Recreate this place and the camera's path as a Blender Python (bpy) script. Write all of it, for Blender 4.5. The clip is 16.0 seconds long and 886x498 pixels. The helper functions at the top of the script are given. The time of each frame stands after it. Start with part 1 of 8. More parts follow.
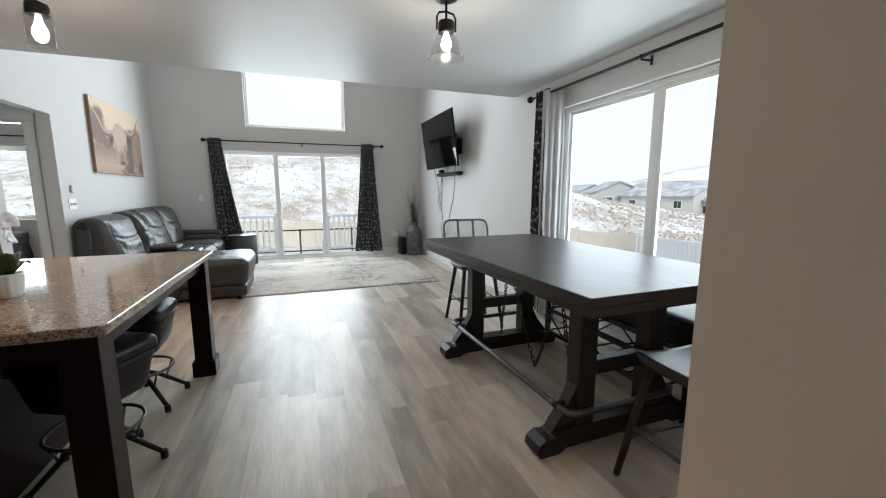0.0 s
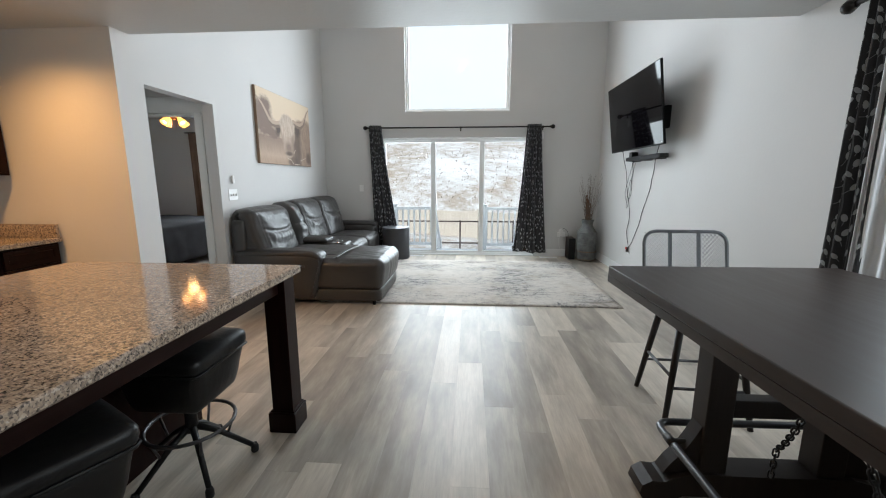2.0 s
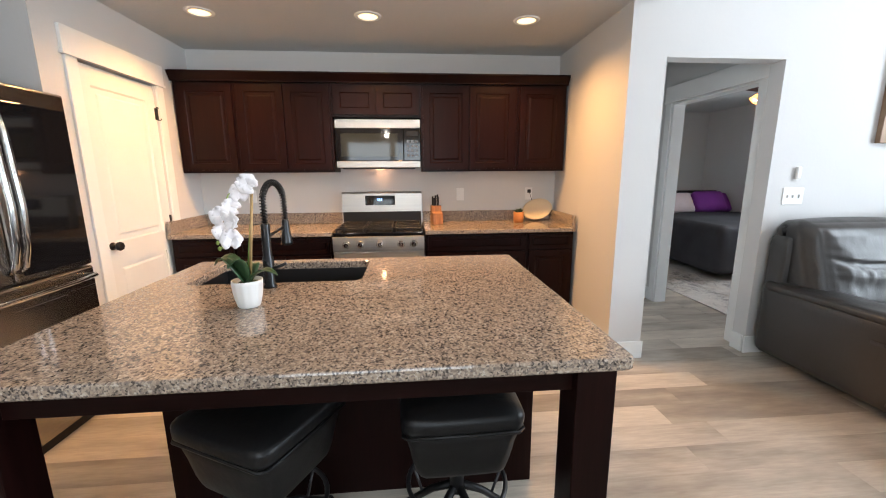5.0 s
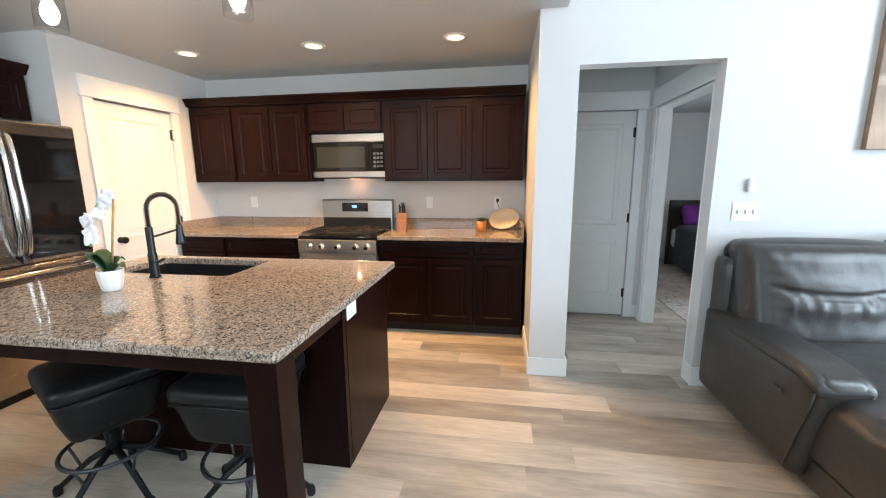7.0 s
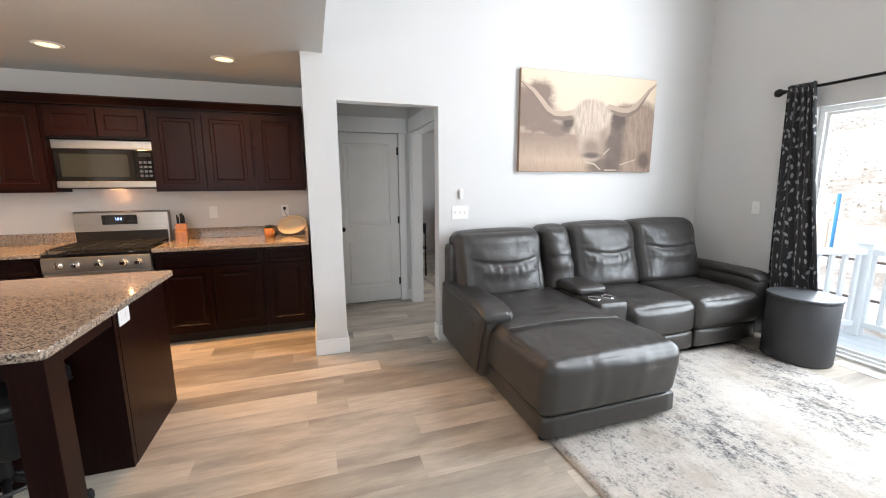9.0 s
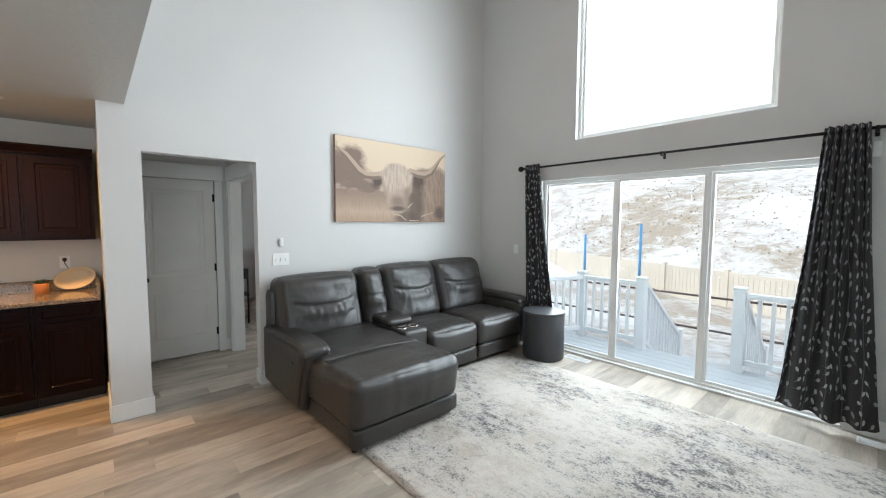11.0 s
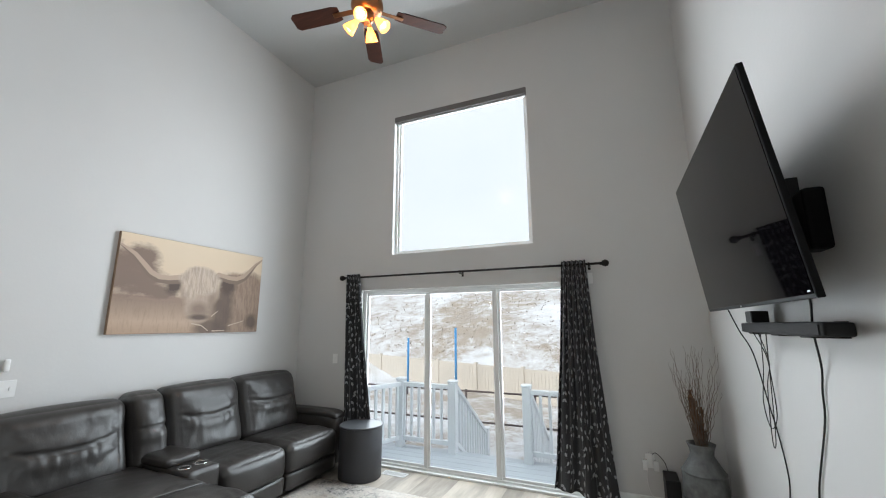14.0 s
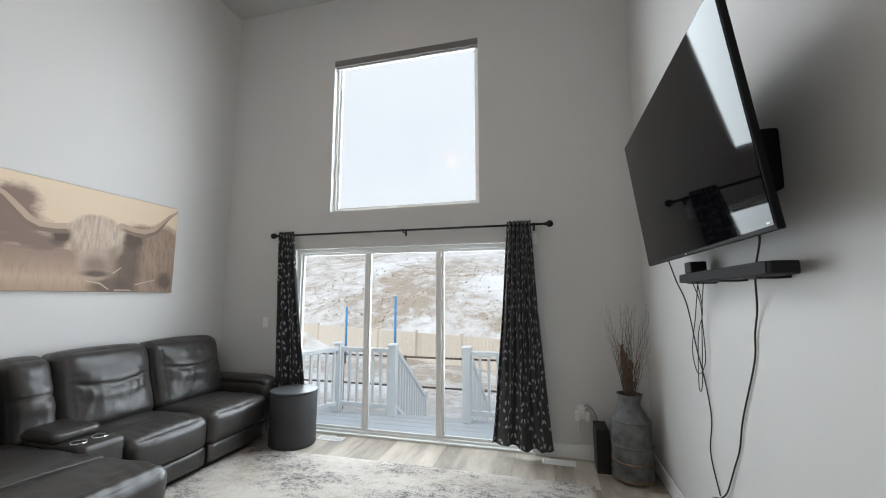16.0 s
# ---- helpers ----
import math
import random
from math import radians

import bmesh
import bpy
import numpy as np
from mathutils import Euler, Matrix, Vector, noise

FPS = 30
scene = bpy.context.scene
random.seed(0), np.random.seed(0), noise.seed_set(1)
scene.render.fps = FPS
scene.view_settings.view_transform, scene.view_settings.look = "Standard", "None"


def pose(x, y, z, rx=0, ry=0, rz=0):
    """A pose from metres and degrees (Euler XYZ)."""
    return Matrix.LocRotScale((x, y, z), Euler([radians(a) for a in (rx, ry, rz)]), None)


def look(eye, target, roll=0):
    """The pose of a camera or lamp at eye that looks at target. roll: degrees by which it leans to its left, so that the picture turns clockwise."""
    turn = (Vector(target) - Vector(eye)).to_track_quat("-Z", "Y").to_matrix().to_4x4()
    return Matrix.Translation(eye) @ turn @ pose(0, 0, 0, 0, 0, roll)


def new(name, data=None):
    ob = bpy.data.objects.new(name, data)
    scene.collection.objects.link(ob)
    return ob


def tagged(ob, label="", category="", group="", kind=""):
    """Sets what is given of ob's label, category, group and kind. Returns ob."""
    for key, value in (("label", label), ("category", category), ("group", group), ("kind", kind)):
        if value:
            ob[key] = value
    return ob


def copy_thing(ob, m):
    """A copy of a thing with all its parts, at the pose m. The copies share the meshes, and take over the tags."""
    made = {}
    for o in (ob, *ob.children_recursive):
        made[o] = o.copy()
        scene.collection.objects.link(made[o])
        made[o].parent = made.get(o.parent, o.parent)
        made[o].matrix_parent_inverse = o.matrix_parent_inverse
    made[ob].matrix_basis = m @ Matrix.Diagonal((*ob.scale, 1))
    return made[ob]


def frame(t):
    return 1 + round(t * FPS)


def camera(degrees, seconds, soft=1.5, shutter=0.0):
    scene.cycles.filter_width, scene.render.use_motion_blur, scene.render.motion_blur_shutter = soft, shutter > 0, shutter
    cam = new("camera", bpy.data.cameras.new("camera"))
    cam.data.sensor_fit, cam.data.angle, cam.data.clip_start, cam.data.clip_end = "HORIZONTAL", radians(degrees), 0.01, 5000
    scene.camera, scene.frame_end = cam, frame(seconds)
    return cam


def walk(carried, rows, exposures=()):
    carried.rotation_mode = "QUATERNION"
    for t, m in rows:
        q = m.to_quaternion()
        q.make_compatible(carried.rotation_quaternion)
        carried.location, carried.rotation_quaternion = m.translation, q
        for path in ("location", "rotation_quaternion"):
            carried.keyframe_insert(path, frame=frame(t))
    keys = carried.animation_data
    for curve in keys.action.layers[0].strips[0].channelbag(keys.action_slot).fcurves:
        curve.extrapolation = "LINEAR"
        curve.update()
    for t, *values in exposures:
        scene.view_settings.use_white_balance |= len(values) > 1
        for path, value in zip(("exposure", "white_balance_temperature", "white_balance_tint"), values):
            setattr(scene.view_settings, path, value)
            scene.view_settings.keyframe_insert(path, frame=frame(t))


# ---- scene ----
cam = camera(97.3, 16.0, soft=1.1)
PATH = [
    (0, (0.407, 1.129, 1.345), (1.09, 2.986, 1.052), 0.0),
    (0.5, (0.505, 1.433, 1.342), (0.98, 3.351, 1.035), -0.1),
    (1, (0.585, 1.747, 1.334), (0.903, 3.696, 1.012), -0.1),
    (1.5, (0.643, 2.066, 1.338), (0.761, 4.035, 1.005), -0.2),
    (2, (0.707, 2.394, 1.364), (0.569, 4.359, 1.016), 0.0),
    (2.5, (0.701, 2.675, 1.368), (0.205, 4.579, 1.012), -0.1),
    (3, (0.668, 2.92, 1.397), (-0.275, 4.646, 1.031), -0.1),
    (3.5, (0.673, 3.131, 1.389), (-0.679, 4.559, 1.022), -0.4),
    (4, (0.719, 3.376, 1.394), (-0.962, 4.393, 1.021), -0.5),
    (4.5, (0.704, 3.627, 1.36), (-1.175, 4.206, 0.994), -0.3),
    (5, (0.69, 3.829, 1.386), (-1.266, 3.995, 1.004), -0.4),
    (5.2, (0.721, 3.985, 1.382), (-1.242, 3.967, 1.002), -0.2),
    (7.3, (0.812, 5.163, 1.453), (-1.132, 4.858, 1.094), -0.4),
    (7.5, (0.826, 5.21, 1.471), (-1.13, 5.032, 1.093), -0.5),
    (8, (0.975, 5.399, 1.488), (-0.987, 5.528, 1.12), -0.4),
    (8.5, (1.197, 5.376, 1.456), (-0.734, 5.773, 1.117), -0.4),
    (9, (1.426, 5.323, 1.476), (-0.447, 5.94, 1.139), -0.2),
    (9.2, (1.502, 5.317, 1.473), (-0.343, 6.011, 1.135), -0.3),
    (11.5, (2.024, 5.215, 1.611), (0.677, 6.693, 1.563), 0.3),
    (12, (2.041, 5.205, 1.624), (0.839, 6.802, 1.678), 0.2),
    (12.5, (2.065, 5.198, 1.631), (0.991, 6.877, 1.788), 0.2),
    (13, (2.106, 5.179, 1.648), (1.14, 6.912, 1.897), 0.2),
    (13.5, (2.129, 5.169, 1.658), (1.259, 6.94, 1.984), 0.1),
    (14, (2.136, 5.175, 1.657), (1.354, 6.976, 2.037), -0.1),
    (14.5, (2.142, 5.206, 1.639), (1.435, 7.033, 2.043), -0.0),
    (15, (2.143, 5.263, 1.61), (1.506, 7.119, 1.996), -0.2),
    (15.5, (2.115, 5.304, 1.569), (1.544, 7.192, 1.899), -0.1),
    (16, (2.033, 5.368, 1.534), (1.528, 7.288, 1.775), -0.0),
]
EXPOSURE = [(0.0, -0.57, 6350, 11), (1.5, -0.65, 6400, 11), (2.5, -0.57, 6150, 11), (3.3, -0.43, 6050, 11), (4.0, -0.22, 6350, 12), (4.5, -0.05, 6400, 14), (5.0, 0.06, 6150, 13),
            (7.5, 0.27, 5800, 8), (8.2, 0.21, 6050, 10), (9.0, 0.06, 6450, 15), (9.3, 0.02, 6450, 14), (11.5, -0.56, 6300, 10), (14.0, -0.72, 6400, 12), (16.0, -0.82, 6500, 13)]
walk(cam, [(t, look(eye, target, roll)) for t, eye, target, roll in PATH],
     exposures=EXPOSURE)

# ---- world, sun, exposure ----
world = bpy.data.worlds.new("sky")
scene.world = world
world.use_nodes = True
wt = world.node_tree
wt.nodes.clear()
w_out = wt.nodes.new("ShaderNodeOutputWorld")
w_bg = wt.nodes.new("ShaderNodeBackground")
w_sky = wt.nodes.new("ShaderNodeTexSky")
w_sky.sky_type = "NISHITA"
w_sky.sun_disc = False
w_sky.sun_elevation = radians(32)
w_sky.sun_rotation = radians(200)
w_co = wt.nodes.new("ShaderNodeTexCoord")
w_map = wt.nodes.new("ShaderNodeMapping")
w_map.inputs["Scale"].default_value = (1.0, 1.0, 2.2)
w_noise = wt.nodes.new("ShaderNodeTexNoise")
w_noise.inputs["Scale"].default_value = 2.3
w_noise.inputs["Detail"].default_value = 6
w_noise.inputs["Roughness"].default_value = 0.55
w_ramp = wt.nodes.new("ShaderNodeValToRGB")
w_ramp.color_ramp.elements[0].position = 0.22
w_ramp.color_ramp.elements[1].position = 0.36
w_cloud = wt.nodes.new("ShaderNodeValToRGB")
w_cloud.color_ramp.elements[0].color = (11.6, 12.6, 13.8, 1)
w_cloud.color_ramp.elements[1].color = (15.2, 15.6, 16.0, 1)
w_mix = wt.nodes.new("ShaderNodeMix")
w_mix.data_type = "RGBA"
wt.links.new(w_co.outputs["Generated"], w_map.inputs["Vector"])
wt.links.new(w_map.outputs[0], w_noise.inputs["Vector"])
wt.links.new(w_noise.outputs["Fac"], w_ramp.inputs["Fac"])
wt.links.new(w_noise.outputs["Fac"], w_cloud.inputs["Fac"])
wt.links.new(w_ramp.outputs[0], w_mix.inputs["Factor"])
wt.links.new(w_sky.outputs[0], w_mix.inputs["A"])
wt.links.new(w_cloud.outputs[0], w_mix.inputs["B"])
wt.links.new(w_mix.outputs["Result"], w_bg.inputs["Color"])
w_bg.inputs["Strength"].default_value = 0.15
wt.links.new(w_bg.outputs[0], w_out.inputs[0])

sun = new("sun", bpy.data.lights.new("sun", "SUN"))
sun.data.energy = 3.8
sun.data.angle = radians(12)
sun.data.color = (1.0, 0.96, 0.9)
sun.matrix_world = look((-14, -40, 27), (0, 0, 0))

# ---- materials ----
def nodes_of(name, rough=0.5, metal=0.0):
    m = bpy.data.materials.new(name)
    m.use_nodes = True
    b = m.node_tree.nodes["Principled BSDF"]
    b.inputs["Roughness"].default_value = rough
    b.inputs["Metallic"].default_value = metal
    return m, m.node_tree, b


def node(nt, kind, **kw):
    n = nt.nodes.new(kind)
    for k, v in kw.items():
        n.inputs[k.replace("_", " ")].default_value = v
    return n


def ramp(nt, fac, stops):
    r = nt.nodes.new("ShaderNodeValToRGB")
    e = r.color_ramp.elements
    while len(e) < len(stops):
        e.new(0.5)
    for i, (p, c) in enumerate(stops):
        e[i].position = p
        e[i].color = (*c, 1)
    nt.links.new(fac, r.inputs["Fac"])
    return r.outputs[0]


def mixc(nt, fac, a, b, mode="MIX"):
    m = nt.nodes.new("ShaderNodeMix")
    m.data_type = "RGBA"
    m.blend_type = mode
    for key, v in (("Factor", fac), ("A", a), ("B", b)):
        s = m.inputs[key] if key == "Factor" else [i for i in m.inputs if i.name == key and i.type == "RGBA"][0]
        if hasattr(v, "is_linked"):
            nt.links.new(v, s)
        else:
            s.default_value = v if key == "Factor" else (*v, 1)
    return [o for o in m.outputs if o.type == "RGBA"][0]


def math_n(nt, op, a, b=0.0, c=0.0):
    m = nt.nodes.new("ShaderNodeMath")
    m.operation = op
    for i, v in enumerate((a, b, c)):
        if hasattr(v, "is_linked"):
            nt.links.new(v, m.inputs[i])
        else:
            m.inputs[i].default_value = v
    return m.outputs[0]


def place(nt, scale=(1, 1, 1), spin=(0, 0, 0), offset=None):
    g = nt.nodes.new("ShaderNodeNewGeometry")
    mp = nt.nodes.new("ShaderNodeMapping")
    mp.inputs["Scale"].default_value = scale
    mp.inputs["Rotation"].default_value = spin
    nt.links.new(g.outputs["Position"], mp.inputs["Vector"])
    if offset is not None:
        nt.links.new(offset, mp.inputs["Location"])
    return mp.outputs[0]


def tex(nt, vec, scale, detail=4.0, rough=0.55):
    n = node(nt, "ShaderNodeTexNoise", Scale=scale, Detail=detail, Roughness=rough)
    nt.links.new(vec, n.inputs["Vector"])
    return n.outputs["Fac"]


def bump(nt, b, height, strength=0.2, dist=0.002):
    n = node(nt, "ShaderNodeBump", Strength=strength, Distance=dist)
    nt.links.new(height, n.inputs["Height"])
    nt.links.new(n.outputs[0], b.inputs["Normal"])


def plain(name, c, rough=0.5, metal=0.0, vary=0.12, scale=3.0, grain=120.0, relief=0.1, stretch=(1, 1, 1), spread=0.1, coat=0.0):
    """A surface of one colour with broad and fine variation, uneven gloss and fine relief."""
    m, nt, b = nodes_of(name, rough, metal)
    v = place(nt, stretch)
    broad, fine = tex(nt, v, scale), tex(nt, v, grain, 3)
    lo, hi = [x * (1 - vary) for x in c], [min(1, x * (1 + vary)) for x in c]
    col = ramp(nt, broad, [(0.3, lo), (0.7, hi)])
    col = mixc(nt, math_n(nt, "MULTIPLY", fine, vary), col, [x * 0.7 for x in c])
    nt.links.new(col, b.inputs["Base Color"])
    nt.links.new(math_n(nt, "ADD", math_n(nt, "MULTIPLY", broad, spread), rough - spread / 2), b.inputs["Roughness"])
    if relief:
        bump(nt, b, fine, relief, 0.001)
    if coat:
        b.inputs["Coat Weight"].default_value = coat
        b.inputs["Coat Roughness"].default_value = 0.15
    return m


def paint(name, c, size=38.0, strength=0.25, rough=0.62):
    """Rolled wall paint over knocked-down plaster."""
    m, nt, b = nodes_of(name, rough)
    v = place(nt)
    big = tex(nt, v, 0.7, 3)
    col = ramp(nt, big, [(0.3, [x * 0.97 for x in c]), (0.7, [min(1, x * 1.02) for x in c])])
    nt.links.new(col, b.inputs["Base Color"])
    blot = ramp(nt, tex(nt, v, size, 3, 0.5), [(0.42, (0, 0, 0)), (0.58, (1, 1, 1))])
    bump(nt, b, blot, strength * 0.55, 0.001)
    return m


def glow(name, c, strength):
    m = bpy.data.materials.new(name)
    m.use_nodes = True
    nt = m.node_tree
    nt.nodes.clear()
    e = node(nt, "ShaderNodeEmission", Strength=strength)
    e.inputs["Color"].default_value = (*c, 1)
    o = nt.nodes.new("ShaderNodeOutputMaterial")
    nt.links.new(e.outputs[0], o.inputs[0])
    return m


def wood_dark(name, c, axis, rough=0.35, coat=0.2, spec=0.5):
    m, nt, b = nodes_of(name, rough)
    sc = [9.0, 9.0, 9.0]
    sc[axis] = 0.7
    v = place(nt, sc)
    g = tex(nt, v, 4.0, 8, 0.65)
    big = tex(nt, place(nt), 1.7, 3)
    col = ramp(nt, g, [(0.3, [x * 0.55 for x in c]), (0.55, c), (0.8, [x * 1.7 for x in c])])
    col = mixc(nt, math_n(nt, "MULTIPLY", big, 0.5), col, [x * 0.6 for x in c])
    nt.links.new(col, b.inputs["Base Color"])
    nt.links.new(math_n(nt, "ADD", math_n(nt, "MULTIPLY", g, 0.18), rough - 0.09), b.inputs["Roughness"])
    bump(nt, b, g, 0.12, 0.001)
    b.inputs["Coat Weight"].default_value = coat
    b.inputs["Coat Roughness"].default_value = 0.2
    b.inputs["Specular IOR Level"].default_value = spec
    return m


def leather(name, c, rough=0.34):
    m, nt, b = nodes_of(name, rough)
    v = place(nt)
    vo = node(nt, "ShaderNodeTexVoronoi", Scale=260.0)
    nt.links.new(v, vo.inputs["Vector"])
    wr = tex(nt, place(nt, (1, 1, 0.8)), 13.0, 5, 0.55)
    big = tex(nt, v, 3.0, 3)
    col = ramp(nt, big, [(0.3, [x * 0.8 for x in c]), (0.7, [x * 1.25 for x in c])])
    nt.links.new(col, b.inputs["Base Color"])
    nt.links.new(math_n(nt, "ADD", math_n(nt, "MULTIPLY", wr, 0.12), rough - 0.06), b.inputs["Roughness"])
    h = math_n(nt, "ADD", math_n(nt, "MULTIPLY", vo.outputs["Distance"], 0.15), math_n(nt, "MULTIPLY", wr, 0.9))
    h = math_n(nt, "ADD", h, math_n(nt, "MULTIPLY", tex(nt, v, 42.0, 3, 0.5), 0.35))
    fold = tex(nt, place(nt, (1.0, 1.0, 0.35), (0.5, 0.3, 0.4)), 24.0, 3, 0.5)
    h = math_n(nt, "ADD", h, math_n(nt, "MULTIPLY", math_n(nt, "ABSOLUTE", math_n(nt, "SUBTRACT", fold, 0.5)), 0.9))
    bump(nt, b, h, 0.32, 0.005)
    return m


def granite():
    m, nt, b = nodes_of("granite", 0.08)
    v = place(nt, (1, 1, 1))
    warp = node(nt, "ShaderNodeTexNoise", Scale=60.0, Detail=2.0)
    nt.links.new(v, warp.inputs["Vector"])
    vv = nt.nodes.new("ShaderNodeVectorMath")
    vv.operation = "MULTIPLY_ADD"
    nt.links.new(warp.outputs["Color"], vv.inputs[0])
    vv.inputs[1].default_value = (0.012, 0.012, 0.012)
    nt.links.new(v, vv.inputs[2])
    a = node(nt, "ShaderNodeTexVoronoi", Scale=185.0)
    nt.links.new(vv.outputs[0], a.inputs["Vector"])
    sep = nt.nodes.new("ShaderNodeSeparateColor")
    nt.links.new(a.outputs["Color"], sep.inputs[0])
    clump = tex(nt, v, 70.0, 4, 0.6)
    pick = math_n(nt, "ADD", math_n(nt, "MULTIPLY", sep.outputs[0], 0.64), math_n(nt, "MULTIPLY", math_n(nt, "SUBTRACT", clump, 0.5), 1.0))
    pick = math_n(nt, "ADD", pick, 0.14)
    r = ramp(nt, pick, [(0.0, (0.02, 0.02, 0.021)), (0.2, (0.035, 0.033, 0.033)), (0.24, (0.17, 0.15, 0.14)), (0.45, (0.30, 0.235, 0.185)),
                        (0.5, (0.37, 0.29, 0.22)), (0.72, (0.48, 0.39, 0.305)), (0.85, (0.60, 0.53, 0.44))])
    r.node.color_ramp.interpolation = "LINEAR"
    big = tex(nt, v, 4.0, 3)
    r = mixc(nt, math_n(nt, "MULTIPLY", big, 0.5), r, (0.19, 0.14, 0.10))
    nt.links.new(r, b.inputs["Base Color"])
    nt.links.new(math_n(nt, "ADD", math_n(nt, "MULTIPLY", clump, 0.08), 0.045), b.inputs["Roughness"])
    return m


def plank_mat(name, per_object):
    m, nt, b = nodes_of(name, 0.4)
    if per_object:
        rnd = nt.nodes.new("ShaderNodeObjectInfo").outputs["Random"]
    else:
        rnd = nt.nodes.new("ShaderNodeNewGeometry").outputs["Random Per Island"]
    shift = nt.nodes.new("ShaderNodeCombineXYZ")
    for i, k in enumerate((37.0, 91.0, 13.0)):
        nt.links.new(math_n(nt, "MULTIPLY", rnd, k), shift.inputs[i])
    v = place(nt, (1, 1, 1), offset=shift.outputs[0])
    vs = nt.nodes.new("ShaderNodeMapping")
    vs.inputs["Scale"].default_value = (6.0, 1.3, 1.0)
    nt.links.new(v, vs.inputs["Vector"])
    band = tex(nt, vs.outputs[0], 1.3, 4, 0.6)
    vf = nt.nodes.new("ShaderNodeMapping")
    vf.inputs["Scale"].default_value = (60.0, 4.5, 1.0)
    nt.links.new(v, vf.inputs["Vector"])
    fine = tex(nt, vf.outputs[0], 1.6, 6, 0.65)
    tone = math_n(nt, "ADD", math_n(nt, "MULTIPLY", rnd, 0.62), math_n(nt, "MULTIPLY", band, 1.45))
    tone = math_n(nt, "SUBTRACT", tone, 0.52)
    col = ramp(nt, tone, [(0.0, (0.222, 0.196, 0.166)), (0.28, (0.328, 0.292, 0.246)), (0.52, (0.455, 0.408, 0.344)), (0.78, (0.575, 0.518, 0.438)), (1.0, (0.635, 0.575, 0.49))])
    col = mixc(nt, ramp(nt, fine, [(0.35, (0.26, 0.26, 0.26)), (0.62, (0, 0, 0))]), col, (0.22, 0.185, 0.155))
    nt.links.new(col, b.inputs["Base Color"])
    nt.links.new(math_n(nt, "ADD", math_n(nt, "MULTIPLY", fine, 0.07), 0.335), b.inputs["Roughness"])
    bump(nt, b, fine, 0.06, 0.0006)
    return m


def glass_mat(name, tint, rough=0.0):
    m = bpy.data.materials.new(name)
    m.use_nodes = True
    nt = m.node_tree
    nt.nodes.clear()
    t = nt.nodes.new("ShaderNodeBsdfTransparent")
    t.inputs["Color"].default_value = (*tint, 1)
    g = node(nt, "ShaderNodeBsdfGlossy", Roughness=rough)
    lw = node(nt, "ShaderNodeLayerWeight", Blend=0.5)
    fac = math_n(nt, "ADD", math_n(nt, "MULTIPLY", math_n(nt, "POWER", lw.outputs["Facing"], 4.0), 0.6), 0.01)
    x = nt.nodes.new("ShaderNodeMixShader")
    o = nt.nodes.new("ShaderNodeOutputMaterial")
    nt.links.new(fac, x.inputs[0])
    nt.links.new(t.outputs[0], x.inputs[1])
    nt.links.new(g.outputs[0], x.inputs[2])
    nt.links.new(x.outputs[0], o.inputs[0])
    return m


def steel(name, c, rough, axis):
    m, nt, b = nodes_of(name, rough, 1.0)
    sc = [160.0, 160.0, 160.0]
    sc[axis] = 1.5
    v = place(nt, sc)
    g = tex(nt, v, 1.0, 4)
    nt.links.new(ramp(nt, g, [(0.3, [x * 0.85 for x in c]), (0.7, c)]), b.inputs["Base Color"])
    nt.links.new(math_n(nt, "ADD", math_n(nt, "MULTIPLY", g, 0.16), rough - 0.08), b.inputs["Roughness"])
    bump(nt, b, g, 0.06, 0.0005)
    return m


